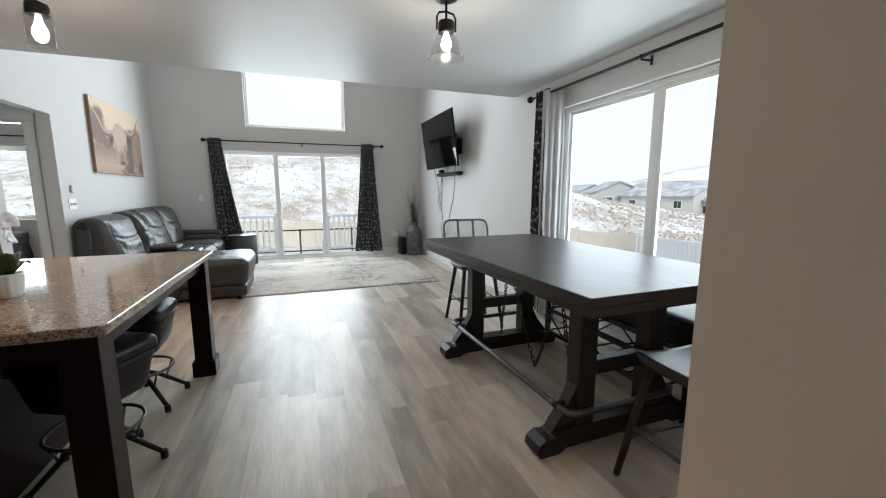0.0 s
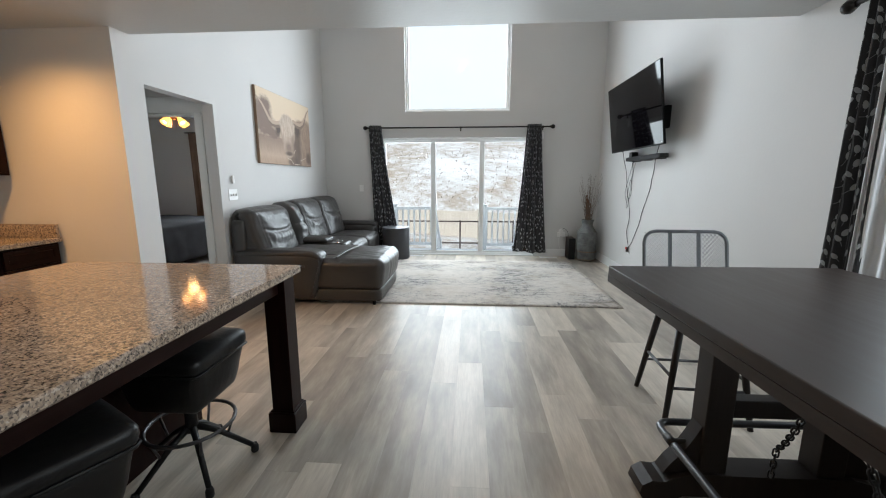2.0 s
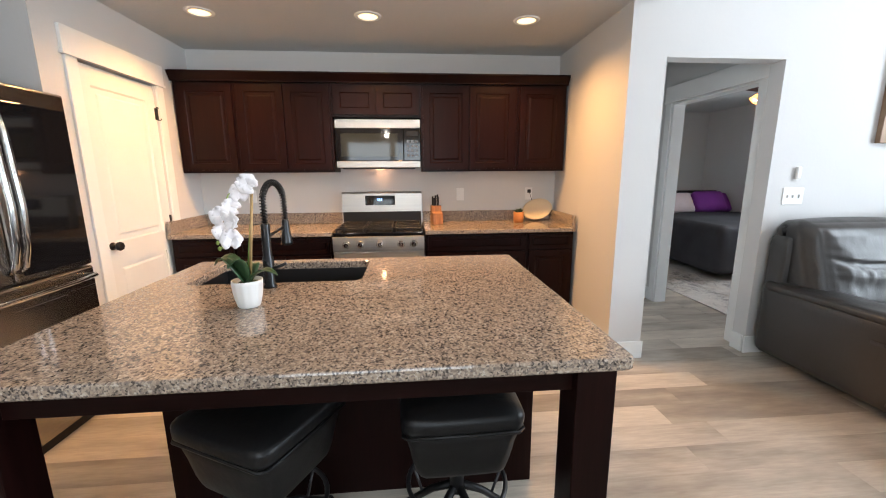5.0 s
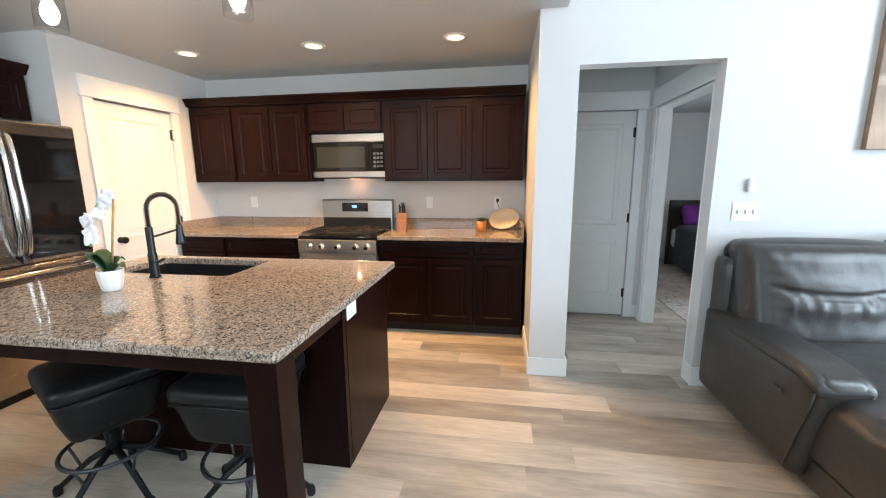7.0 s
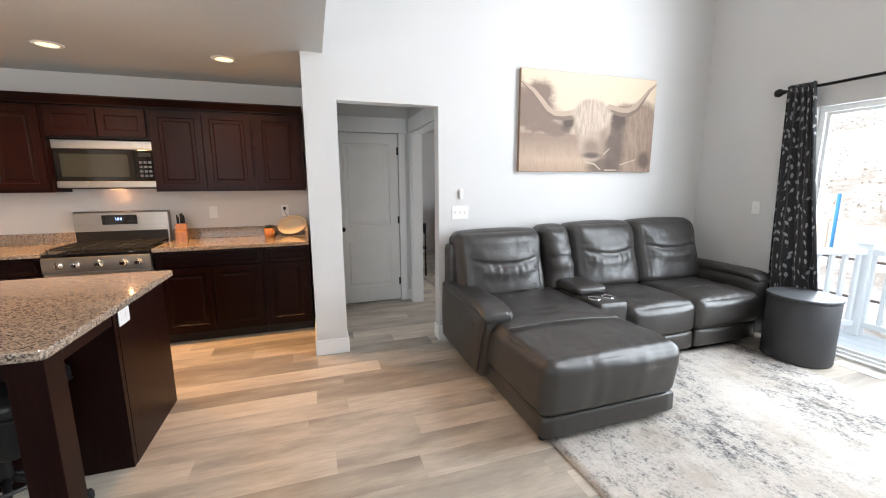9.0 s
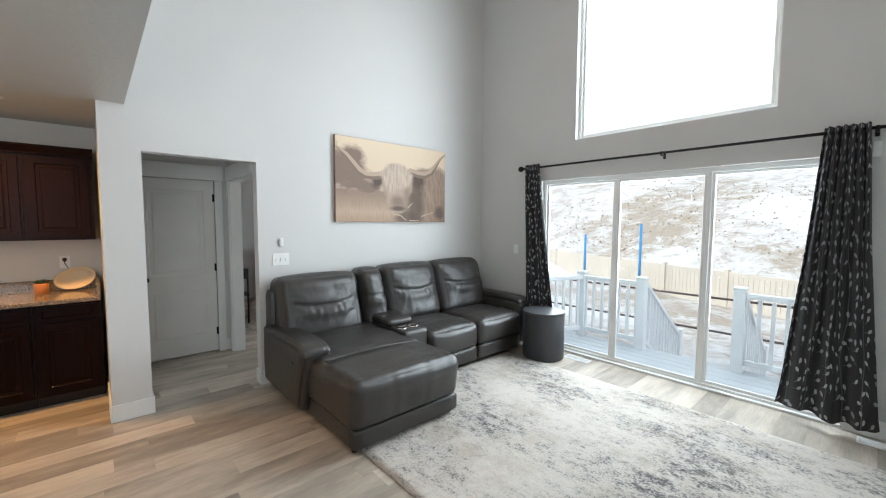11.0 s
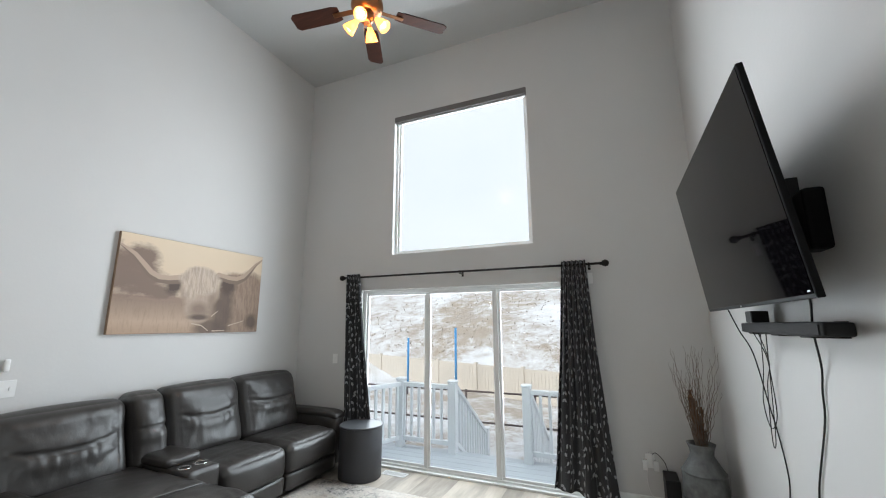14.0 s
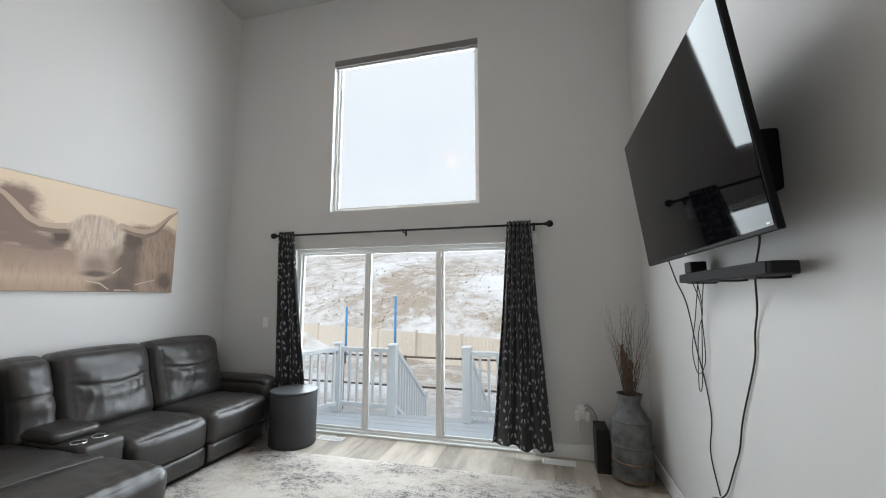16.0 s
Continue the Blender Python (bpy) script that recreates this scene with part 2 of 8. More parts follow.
def leaf_cloth(name):
    """Charcoal cloth with small pale leaves on stems; the cloth's own lengths are its UV map, in metres."""
    m, nt, b = nodes_of(name, 0.85)
    uv = nt.nodes.new("ShaderNodeUVMap").outputs[0]
    vo = node(nt, "ShaderNodeTexVoronoi", Scale=13.0, Randomness=0.75)
    vo.voronoi_dimensions = "2D"
    nt.links.new(uv, vo.inputs["Vector"])
    sc = nt.nodes.new("ShaderNodeVectorMath")
    sc.operation = "SCALE"
    sc.inputs["Scale"].default_value = 1.0
    nt.links.new(vo.outputs["Position"], sc.inputs[0])
    df = nt.nodes.new("ShaderNodeVectorMath")
    df.operation = "SUBTRACT"
    nt.links.new(uv, df.inputs[0])
    nt.links.new(sc.outputs[0], df.inputs[1])
    ro = nt.nodes.new("ShaderNodeVectorRotate")
    ro.rotation_type = "Z_AXIS"
    sep = nt.nodes.new("ShaderNodeSeparateColor")
    nt.links.new(vo.outputs["Color"], sep.inputs[0])
    nt.links.new(math_n(nt, "MULTIPLY", math_n(nt, "SUBTRACT", sep.outputs[0], 0.5), 2.4), ro.inputs["Angle"])
    nt.links.new(df.outputs[0], ro.inputs["Vector"])
    xyz = nt.nodes.new("ShaderNodeSeparateXYZ")
    nt.links.new(ro.outputs[0], xyz.inputs[0])
    ex = math_n(nt, "POWER", math_n(nt, "MULTIPLY", xyz.outputs[0], 1 / 0.0125), 2.0)
    ey = math_n(nt, "POWER", math_n(nt, "MULTIPLY", xyz.outputs[1], 1 / 0.022), 2.0)
    inside = math_n(nt, "LESS_THAN", math_n(nt, "ADD", ex, ey), 1.0)
    keep = math_n(nt, "GREATER_THAN", sep.outputs[1], 0.18)
    leaf = math_n(nt, "MULTIPLY", inside, keep)
    wv = node(nt, "ShaderNodeTexWave", Scale=1.6, Distortion=3.0)
    nt.links.new(uv, wv.inputs["Vector"])
    stem = math_n(nt, "GREATER_THAN", wv.outputs["Fac"], 0.993)
    weave = tex(nt, place(nt), 500.0, 2)
    base = ramp(nt, weave, [(0.3, (0.014, 0.0142, 0.016)), (0.7, (0.030, 0.0305, 0.034))])
    thin = math_n(nt, "LESS_THAN", math_n(nt, "ABSOLUTE", math_n(nt, "ADD", xyz.outputs[0], math_n(nt, "MULTIPLY", math_n(nt, "MULTIPLY", xyz.outputs[1], xyz.outputs[1]), 6.0))), 0.0017)
    stalk = math_n(nt, "MULTIPLY", thin, math_n(nt, "MULTIPLY", keep, math_n(nt, "LESS_THAN", xyz.outputs[1], 0.0)))
    line = math_n(nt, "MAXIMUM", math_n(nt, "MULTIPLY", stem, 0.22), math_n(nt, "MULTIPLY", stalk, 0.55))
    col = mixc(nt, math_n(nt, "MAXIMUM", leaf, line), base, (0.32, 0.33, 0.34))
    nt.links.new(col, b.inputs["Base Color"])
    bump(nt, b, weave, 0.2, 0.0006)
    b.inputs["Sheen Weight"].default_value = 0.15
    return m


def rug_mat():
    m, nt, b = nodes_of("rug_pile", 0.95)
    v = place(nt)
    big = tex(nt, place(nt, (0.8, 1.3, 1)), 1.5, 3, 0.5)
    mid = tex(nt, place(nt, (1.0, 1.5, 1)), 9.0, 8, 0.75)
    speck = tex(nt, v, 60.0, 6, 0.75)
    fine = tex(nt, v, 260.0, 3, 0.6)
    wear = math_n(nt, "ADD", math_n(nt, "MULTIPLY", big, 0.45), math_n(nt, "ADD", math_n(nt, "MULTIPLY", mid, 0.55), math_n(nt, "MULTIPLY", speck, 0.55)))
    col = ramp(nt, wear, [(0.625, (0.08, 0.08, 0.085)), (0.685, (0.20, 0.19, 0.185)), (0.735, (0.42, 0.395, 0.365)), (0.80, (0.53, 0.49, 0.445)), (0.93, (0.60, 0.56, 0.51))])
    tan = ramp(nt, tex(nt, v, 2.2, 6, 0.7), [(0.5, (0, 0, 0)), (0.66, (0.55, 0.55, 0.55))])
    col = mixc(nt, tan, col, (0.36, 0.30, 0.235))
    nt.links.new(col, b.inputs["Base Color"])
    bump(nt, b, math_n(nt, "ADD", fine, speck), 0.8, 0.004)
    return m


M_WALL = paint("wall_paint", (0.612, 0.608, 0.598))
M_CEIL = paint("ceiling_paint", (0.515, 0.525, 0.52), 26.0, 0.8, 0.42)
M_TRIM = plain("trim_paint", (0.78, 0.79, 0.78), 0.35, vary=0.03, relief=0.03)
M_DOORP = plain("door_paint", (0.74, 0.74, 0.72), 0.38, vary=0.03, relief=0.03)
M_VINYL = plain("window_vinyl", (0.80, 0.81, 0.80), 0.35, vary=0.03, relief=0.02)
M_SUB = plain("subfloor", (0.12, 0.10, 0.085), 0.8)
M_PLANK = plank_mat("floor_plank", True)
M_PLANKS = plank_mat("floor_planks_joined", False)
M_ESP = wood_dark("espresso_cabinet", (0.0125, 0.0036, 0.0030), 2, 0.32, 0.0, 0.11)
M_ESPY = wood_dark("espresso_rail", (0.0110, 0.0034, 0.0028), 1, 0.32, 0.0, 0.11)
M_TOE = plain("toe_kick", (0.012, 0.009, 0.008), 0.6)
M_GRAN = granite()
M_STEEL = steel("brushed_steel", (0.45, 0.415, 0.375), 0.36, 1)
M_STEELX = steel("brushed_steel_fridge", (0.40, 0.37, 0.34), 0.24, 0)
M_BLKGLASS = plain("black_glass", (0.008, 0.008, 0.009), 0.06, vary=0.05, relief=0.0, spread=0.02)
M_BLK = plain("black_plastic", (0.009, 0.009, 0.0095), 0.45)
M_BLK.node_tree.nodes["Principled BSDF"].inputs["Specular IOR Level"].default_value = 0.3
M_IRON = plain("cast_iron", (0.016, 0.015, 0.015), 0.55, 0.3, relief=0.3)
M_GUN = plain("gunmetal", (0.10, 0.10, 0.105), 0.35, 0.8)
M_BRONZE = plain("oil_bronze", (0.02, 0.017, 0.016), 0.4, 0.6)
M_LEATHER = leather("sofa_leather", (0.0240, 0.0212, 0.0196), 0.38)
M_LEATHER.node_tree.nodes["Principled BSDF"].inputs["Specular IOR Level"].default_value = 0.78
M_SEAT = leather("stool_leather", (0.007, 0.007, 0.0075), 0.38)
M_SEAT.node_tree.nodes["Principled BSDF"].inputs["Specular IOR Level"].default_value = 0.35
M_TABLE = wood_dark("table_wood", (0.030, 0.021, 0.018), 1, 0.38, 0.0, 0.45)
M_TABLEX = wood_dark("table_wood_leg", (0.022, 0.0165, 0.0145), 2, 0.46, 0.0, 0.35)
M_CLOTH = leaf_cloth("leaf_curtain")
M_LINING = plain("curtain_lining", (0.68, 0.69, 0.71), 0.55, grain=400)
M_RUG = rug_mat()
M_PANE = glass_mat("window_glass", (0.86, 0.88, 0.88))
M_SHADE = glass_mat("clear_shade", (0.93, 0.93, 0.93), 0.03)
M_SINK = plain("sink_composite", (0.014, 0.014, 0.015), 0.35, relief=0.2)
M_WHITE = plain("white_plastic", (0.80, 0.80, 0.79), 0.35, vary=0.02, relief=0.0)
M_CHROME = plain("chrome", (0.7, 0.7, 0.7), 0.12, 1.0, vary=0.03, relief=0.0)

# ---- mesh helpers ----
def box(bm, x0, x1, y0, y1, z0, z1, bevel=0.0, seg=2):
    r = bmesh.ops.create_cube(bm, size=1.0)
    vs = r["verts"]
    for v in vs:
        v.co = Vector((x0 + (v.co.x + 0.5) * (x1 - x0), y0 + (v.co.y + 0.5) * (y1 - y0), z0 + (v.co.z + 0.5) * (z1 - z0)))
    if bevel > 0:
        es = list({e for v in vs for e in v.link_edges})
        bmesh.ops.bevel(bm, geom=es, offset=bevel, segments=seg, affect="EDGES", profile=0.5)
    return bm


def boxm(*a, **k):
    return box(bmesh.new(), *a, **k)


def pad(bm, x0, x1, y0, y1, z0, z1, r=0.05, cuts=9, puff=(0, 0, 0), taper=0.0):
    """A stuffed block: rounded edges, faces bulging by puff; taper narrows its foot."""
    c = bmesh.ops.create_cube(bm, size=2.0)
    old = set(bm.verts) - set(c["verts"])
    es = list({e for v in c["verts"] for e in v.link_edges})
    bmesh.ops.subdivide_edges(bm, edges=es, cuts=cuts, use_grid_fill=True)
    h = Vector(((x1 - x0) / 2, (y1 - y0) / 2, (z1 - z0) / 2))
    mid = Vector(((x0 + x1) / 2, (y0 + y1) / 2, (z0 + z1) / 2))
    for v in bm.verts:
        if v in old:
            continue
        u = v.co.copy()
        p = Vector([math.copysign(abs(u[i]) ** 0.8, u[i]) * h[i] for i in range(3)])
        q = Vector([max(-h[i] + r, min(h[i] - r, p[i])) for i in range(3)])
        d = p - q
        n = d.normalized() if d.length > 1e-6 else Vector()
        p = q + n * r
        for i in range(3):
            j, k = (i + 1) % 3, (i + 2) % 3
            p[i] += u[i] * puff[i] * (1 - u[j] ** 2) * (1 - u[k] ** 2)
        if taper:
            s = 1 - taper * (0.5 - u.z / 2)
            p.x *= s
            p.y *= s
        v.co = mid + p
    for f in bm.faces:
        f.smooth = True
    return bm


def rod(bm, a, b, r, seg=10, r2=None, caps=True):
    a, b = Vector(a), Vector(b)
    d = b - a
    m = Matrix.Translation((a + b) / 2) @ d.to_track_quat("Z", "Y").to_matrix().to_4x4()
    out = bmesh.ops.create_cone(bm, cap_ends=caps, segments=seg, radius1=r, radius2=r if r2 is None else r2, depth=d.length, matrix=m)
    for f in {f for v in out["verts"] for f in v.link_faces}:
        f.smooth = len(f.verts) == 4
    return bm


def tube(bm, pts, r, seg=8, closed=False):
    pts = [Vector(p) for p in pts]
    n = len(pts)
    rings = []
    up = None
    for i, p in enumerate(pts):
        a = pts[(i - 1) % n] if closed or i > 0 else p
        c = pts[(i + 1) % n] if closed or i < n - 1 else p
        t = (c - a).normalized()
        if up is None:
            up = t.orthogonal().normalized()
        up = (up - t * up.dot(t)).normalized()
        s = t.cross(up)
        rr = r[i] if isinstance(r, (list, tuple)) else r
        rings.append([bm.verts.new(p + (up * math.cos(k * math.tau / seg) + s * math.sin(k * math.tau / seg)) * rr) for k in range(seg)])
    for i in range(n if closed else n - 1):
        a, c = rings[i], rings[(i + 1) % n]
        for k in range(seg):
            f = bm.faces.new((a[k], a[(k + 1) % seg], c[(k + 1) % seg], c[k]))
            f.smooth = True
    if not closed:
        bm.faces.new(rings[0][::-1])
        bm.faces.new(rings[-1])
    return bm


def lathe(bm, prof, seg=24, at=(0, 0, 0), close=True):
    rings = []
    for r, z in prof:
        rings.append([bm.verts.new((at[0] + r * math.cos(k * math.tau / seg), at[1] + r * math.sin(k * math.tau / seg), at[2] + z)) for k in range(seg)])
    for a, c in zip(rings, rings[1:]):
        for k in range(seg):
            f = bm.faces.new((a[k], a[(k + 1) % seg], c[(k + 1) % seg], c[k]))
            f.smooth = True
    if close:
        bm.faces.new(rings[0][::-1])
        bm.faces.new(rings[-1])
    return bm


def arc(c, r, a0, a1, n, plane="xz"):
    out = []
    for i in range(n + 1):
        a = radians(a0 + (a1 - a0) * i / n)
        u, w = r * math.cos(a), r * math.sin(a)
        out.append((c[0] + u, c[1], c[2] + w) if plane == "xz" else (c[0], c[1] + u, c[2] + w) if plane == "yz" else (c[0] + u, c[1] + w, c[2]))
    return out


def prism(bm, poly, axis, a, b):
    """A polygon in the two other axes, drawn out along axis from a to b."""
    def put(p, h):
        q = list(p)
        q.insert(axis, h)
        return bm.verts.new(q)
    lo, hi = [put(p, a) for p in poly], [put(p, b) for p in poly]
    n = len(poly)
    bm.faces.new(lo)
    bm.faces.new(hi)
    for i in range(n):
        bm.faces.new((lo[i], lo[(i + 1) % n], hi[(i + 1) % n], hi[i]))
    bmesh.ops.recalc_face_normals(bm, faces=bm.faces)
    return bm


def mesh_of(name, bm, material, fix=True):
    me = bpy.data.meshes.new(name)
    if fix:
        bmesh.ops.recalc_face_normals(bm, faces=bm.faces)
    bm.to_mesh(me)
    bm.free()
    me.materials.append(material)
    return me


def part(name, bm, material, parent=None, label=""):
    ob = new(name, mesh_of(name, bm, material))
    if parent is not None:
        ob.parent = parent
    if label:
        tagged(ob, label)
    return ob


def thing(name, label, category, at=(0, 0, 0), rz=0, group=""):
    ob = new(name)
    ob.empty_display_size = 0.1
    ob.matrix_basis = pose(*at, 0, 0, rz)
    return tagged(ob, label, category, group)


def solid(name, bm, material, label, category, at=(0, 0, 0), rz=0, group="", kind=""):
    ob = part(name, bm, material)
    ob.matrix_basis = pose(*at, 0, 0, rz)
    return tagged(ob, label, category, group, kind)


def setting(name, bm, material, label=""):
    ob = part(name, bm, material)
    return tagged(ob, label, "", "", "structure")

# ---- large structure ----
LX, RX, FY, BX = -1.93, 2.93, 9.48, -3.17   # living wall, window wall, garden wall, kitchen wall
LOW, HIGH = 2.465, 5.335                     # kitchen and great-room ceilings
EDGE = 5.45                                  # where the low ceiling ends
SLX0, SLX1, SLZ = -0.90, 1.86, 2.10          # sliding door opening
HWX0, HWX1, HWZ0, HWZ1 = -0.455, 1.36, 2.545, 4.478
DWY0, DWY1, DWZ0, DWZ1 = 2.36, 4.55, 0.60, 2.17

floor = setting("floor", boxm(-7.0, RX + 0.15, -2.2, FY + 0.14, -0.12, -0.008), M_SUB, "grey-brown wood plank floor")

bm = boxm(LX - 0.12, LX, 6.39, FY, -0.008, HIGH)
box(bm, LX - 0.12, LX, 5.54, 6.39, 2.125, HIGH)
box(bm, LX - 0.12, LX, EDGE, 5.54, LOW, HIGH)
setting("wall_west", bm, M_WALL, "pale grey-green painted living room wall")
bm = boxm(-3.42, LX, 5.285, 5.54, -0.008, LOW)
setting("wall_kitchen_end", bm, M_WALL, "painted end wall of the kitchen")
setting("wall_kitchen", boxm(BX - 0.12, BX, 1.78, 5.285, -0.008, LOW), M_WALL, "painted kitchen back wall")

bm = boxm(LX - 0.12, SLX0, FY, FY + 0.14, -0.008, HIGH)
box(bm, SLX1, RX + 0.14, FY, FY + 0.14, -0.008, HIGH)
box(bm, SLX0, SLX1, FY, FY + 0.14, SLZ, HWZ0)
box(bm, SLX0, HWX0, FY, FY + 0.14, HWZ0, HWZ1)
box(bm, HWX1, SLX1, FY, FY + 0.14, HWZ0, HWZ1)
box(bm, SLX0, SLX1, FY, FY + 0.14, HWZ1, HIGH)
setting("wall_north", bm, M_WALL, "tall grey painted wall with a patio door and a high window")

bm = boxm(RX, RX + 0.14, DWY1, FY, -0.008, HIGH)
box(bm, RX, RX + 0.14, 1.57, DWY0, -0.008, HIGH)
box(bm, RX, RX + 0.14, DWY0, DWY1, -0.008, DWZ0)
box(bm, RX, RX + 0.14, DWY0, DWY1, DWZ1, HIGH)
setting("wall_east", bm, M_WALL, "painted wall with the dining window and the television")

# entry corner: warm lamp light is put into the paint as a beige tint
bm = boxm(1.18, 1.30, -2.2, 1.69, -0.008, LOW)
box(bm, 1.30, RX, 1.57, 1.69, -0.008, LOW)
setting("wall_entry", bm, paint("entry_warm_lit_paint", (0.74, 0.63, 0.53)), "painted wall corner of the entry, warm lamp light put into its beige")
setting("wall_south", boxm(-2.0, 1.18, -2.32, -2.2, -0.008, LOW), M_WALL)
bm = boxm(-0.62, -0.50, -2.2, 1.9, -0.008, LOW)
setting("wall_fridge_side", bm, M_WALL)
setting("wall_fridge_back", boxm(-1.80, -0.62, 1.0, 1.12, -0.008, LOW), M_WALL)
# pantry wall with its door opening
PX0, PX1 = -2.66, -1.93
bm = boxm(BX, PX0, 1.78, 1.90, -0.008, LOW)
box(bm, PX1, -1.68, 1.78, 1.90, -0.008, LOW)
box(bm, PX0, PX1, 1.78, 1.90, 2.06, LOW)
box(bm, -1.80, -1.68, 1.12, 1.78, -0.008, LOW)
# unseen slab added behind the pantry door to stop daylight leaking under it
setting("pantry_light_block", boxm(BX, -1.80, 1.60, 1.77, -0.008, LOW), M_WALL)
setting("wall_pantry", bm, M_WALL, "painted wall with the pantry door")

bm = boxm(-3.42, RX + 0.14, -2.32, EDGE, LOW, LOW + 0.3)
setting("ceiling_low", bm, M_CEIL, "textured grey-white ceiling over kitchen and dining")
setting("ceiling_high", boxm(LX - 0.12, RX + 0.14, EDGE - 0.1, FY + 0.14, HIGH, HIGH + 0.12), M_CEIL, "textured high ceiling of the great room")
setting("wall_loft", boxm(LX, RX, EDGE - 0.12, EDGE, LOW + 0.3, HIGH), M_WALL, "painted upper wall above the low ceiling")

# hall and bedroom
HX = -3.30
bm = boxm(HX - 0.12, HX, 5.54, 5.56, -0.008, LOW)
box(bm, HX - 0.12, HX, 6.32, 6.45, -0.008, LOW)
box(bm, HX - 0.12, HX, 5.56, 6.32, 2.05, LOW)
setting("wall_hall_end", bm, M_WALL)
# added slab, hidden by the hall door, that keeps sky light out of its gap
setting("hall_door_light_block", boxm(HX - 0.30, HX - 0.13, 5.54, 6.449, -0.008, LOW), M_WALL)
BDX0, BDX1 = -3.16, -2.17
bm = boxm(-6.5, BDX0, 6.45, 6.57, -0.008, LOW)
box(bm, BDX1, LX - 0.12, 6.45, 6.57, -0.008, LOW)
box(bm, BDX0, BDX1, 6.45, 6.57, 2.05, LOW)
setting("wall_bedroom_south", bm, M_WALL)
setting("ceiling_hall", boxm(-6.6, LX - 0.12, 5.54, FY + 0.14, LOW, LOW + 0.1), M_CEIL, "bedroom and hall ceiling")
setting("wall_bedroom_west", boxm(-6.62, -6.5, 6.45, FY + 0.14, -0.008, LOW), M_WALL)
BWX0, BWX1, BWZ0, BWZ1 = -4.33, -2.93, 0.88, 2.06
bm = boxm(-6.5, BWX0, FY, FY + 0.14, -0.008, LOW)
box(bm, BWX1, LX - 0.12, FY, FY + 0.14, -0.008, LOW)
box(bm, BWX0, BWX1, FY, FY + 0.14, -0.008, BWZ0)
box(bm, BWX0, BWX1, FY, FY + 0.14, BWZ1, LOW)
setting("wall_bedroom_north", bm, M_WALL)

# baseboards
def baseboard(x0, x1, y0, y1):
    setting("baseboard", boxm(x0, x1, y0, y1, 0.0, 0.135, bevel=0.004, seg=1), M_TRIM, "white painted baseboard")

T = 0.014
baseboard(LX, LX + T, 6.376, FY)
baseboard(LX - 0.12, LX - T, 6.376, 6.39)
baseboard(LX, LX + T, 5.285, 5.554)
baseboard(-3.3, LX - T, 5.54, 5.554)
baseboard(-2.55, LX + T, 5.271, 5.285)
baseboard(SLX1 + 0.005, RX - T, FY - T, FY)
baseboard(LX + T, SLX0 - 0.005, FY - T, FY)
baseboard(RX - T, RX, 1.69, FY)
baseboard(1.166, 1.18, -2.2, 1.704)
baseboard(1.18, RX - T, 1.69, 1.704)
baseboard(-3.3, BDX0 - 0.09, 6.436, 6.45)
baseboard(HX, HX + T, 6.40, 6.436)

# ---- windows and doors ----
HIGH_W, SLIDE_W, DINE_W, BEDR_W = 230.0, 165.0, 74.0, 85.0
def window_unit(name, at, rz, w, h, bars, frame_w=0.05, depth=0.07, sill=False, label="", slider=False):
    """A glazed unit in its opening: frame, mullions, one sash and pane per light. Local x along the wall, y outwards, z up."""
    t = thing(name, label, "window", at, rz)
    t["kind"] = "structure"
    mw = 0.016 if slider else 0.035
    bm = boxm(0, w, 0, depth, 0, frame_w, bevel=0.004)
    box(bm, 0, w, 0, depth, h - frame_w, h, bevel=0.004)
    box(bm, 0, frame_w, 0, depth, frame_w, h - frame_w, bevel=0.004)
    box(bm, w - frame_w, w, 0, depth, frame_w, h - frame_w, bevel=0.004)
    part("window_frame", bm, M_VINYL, t)
    edges = [frame_w] + [b for b in bars] + [w - frame_w]
    for i, b in enumerate(bars):
        part("mullion", boxm(b - mw, b + mw, 0.004, depth - 0.004, frame_w, h - frame_w, bevel=0.004), M_VINYL, t)
    for i in range(len(edges) - 1):
        a = edges[i] + (mw if i > 0 else 0)
        c = edges[i + 1] - (mw if i < len(edges) - 2 else 0)
        s = 0.027 if slider else 0.028
        y = 0.02 if (i % 2) else 0.04
        bm = boxm(a, c, y - 0.015, y + 0.015, frame_w, frame_w + s, bevel=0.003)
        box(bm, a, c, y - 0.015, y + 0.015, h - frame_w - s, h - frame_w, bevel=0.003)
        box(bm, a, a + s, y - 0.015, y + 0.015, frame_w + s, h - frame_w - s, bevel=0.003)
        box(bm, c - s, c, y - 0.015, y + 0.015, frame_w + s, h - frame_w - s, bevel=0.003)
        sash = part("sash", bm, M_VINYL, t)
        pane = part("pane", boxm(a + s - 0.004, c - s + 0.004, y - 0.002, y + 0.002, frame_w + s - 0.004, h - frame_w - s + 0.004), M_PANE, sash)
        pane.visible_shadow = False
    return t


slider = window_unit("patio_door", (SLX0, FY + 0.05, 0.0), 0, SLX1 - SLX0, SLZ, [0.93, 1.80], 0.045, 0.085, label="white vinyl three-panel sliding patio door, closed", slider=True)
part("door_handle", boxm(0.975, 0.99, -0.035, 0.005, 0.92, 1.14, bevel=0.006), M_VINYL, slider)
part("threshold", boxm(0.0, SLX1 - SLX0, -0.045, -0.001, 0.0, 0.022, bevel=0.004), M_VINYL, slider)
window_unit("window_high", (HWX0, FY + 0.07, HWZ0), 0, HWX1 - HWX0, HWZ1 - HWZ0, [], 0.03, 0.06, label="large fixed white vinyl high window")
window_unit("window_dining", (RX + 0.065, DWY1, DWZ0), -90, DWY1 - DWY0, DWZ1 - DWZ0, [1.09], 0.05, 0.06, label="wide white vinyl dining window of two lights")
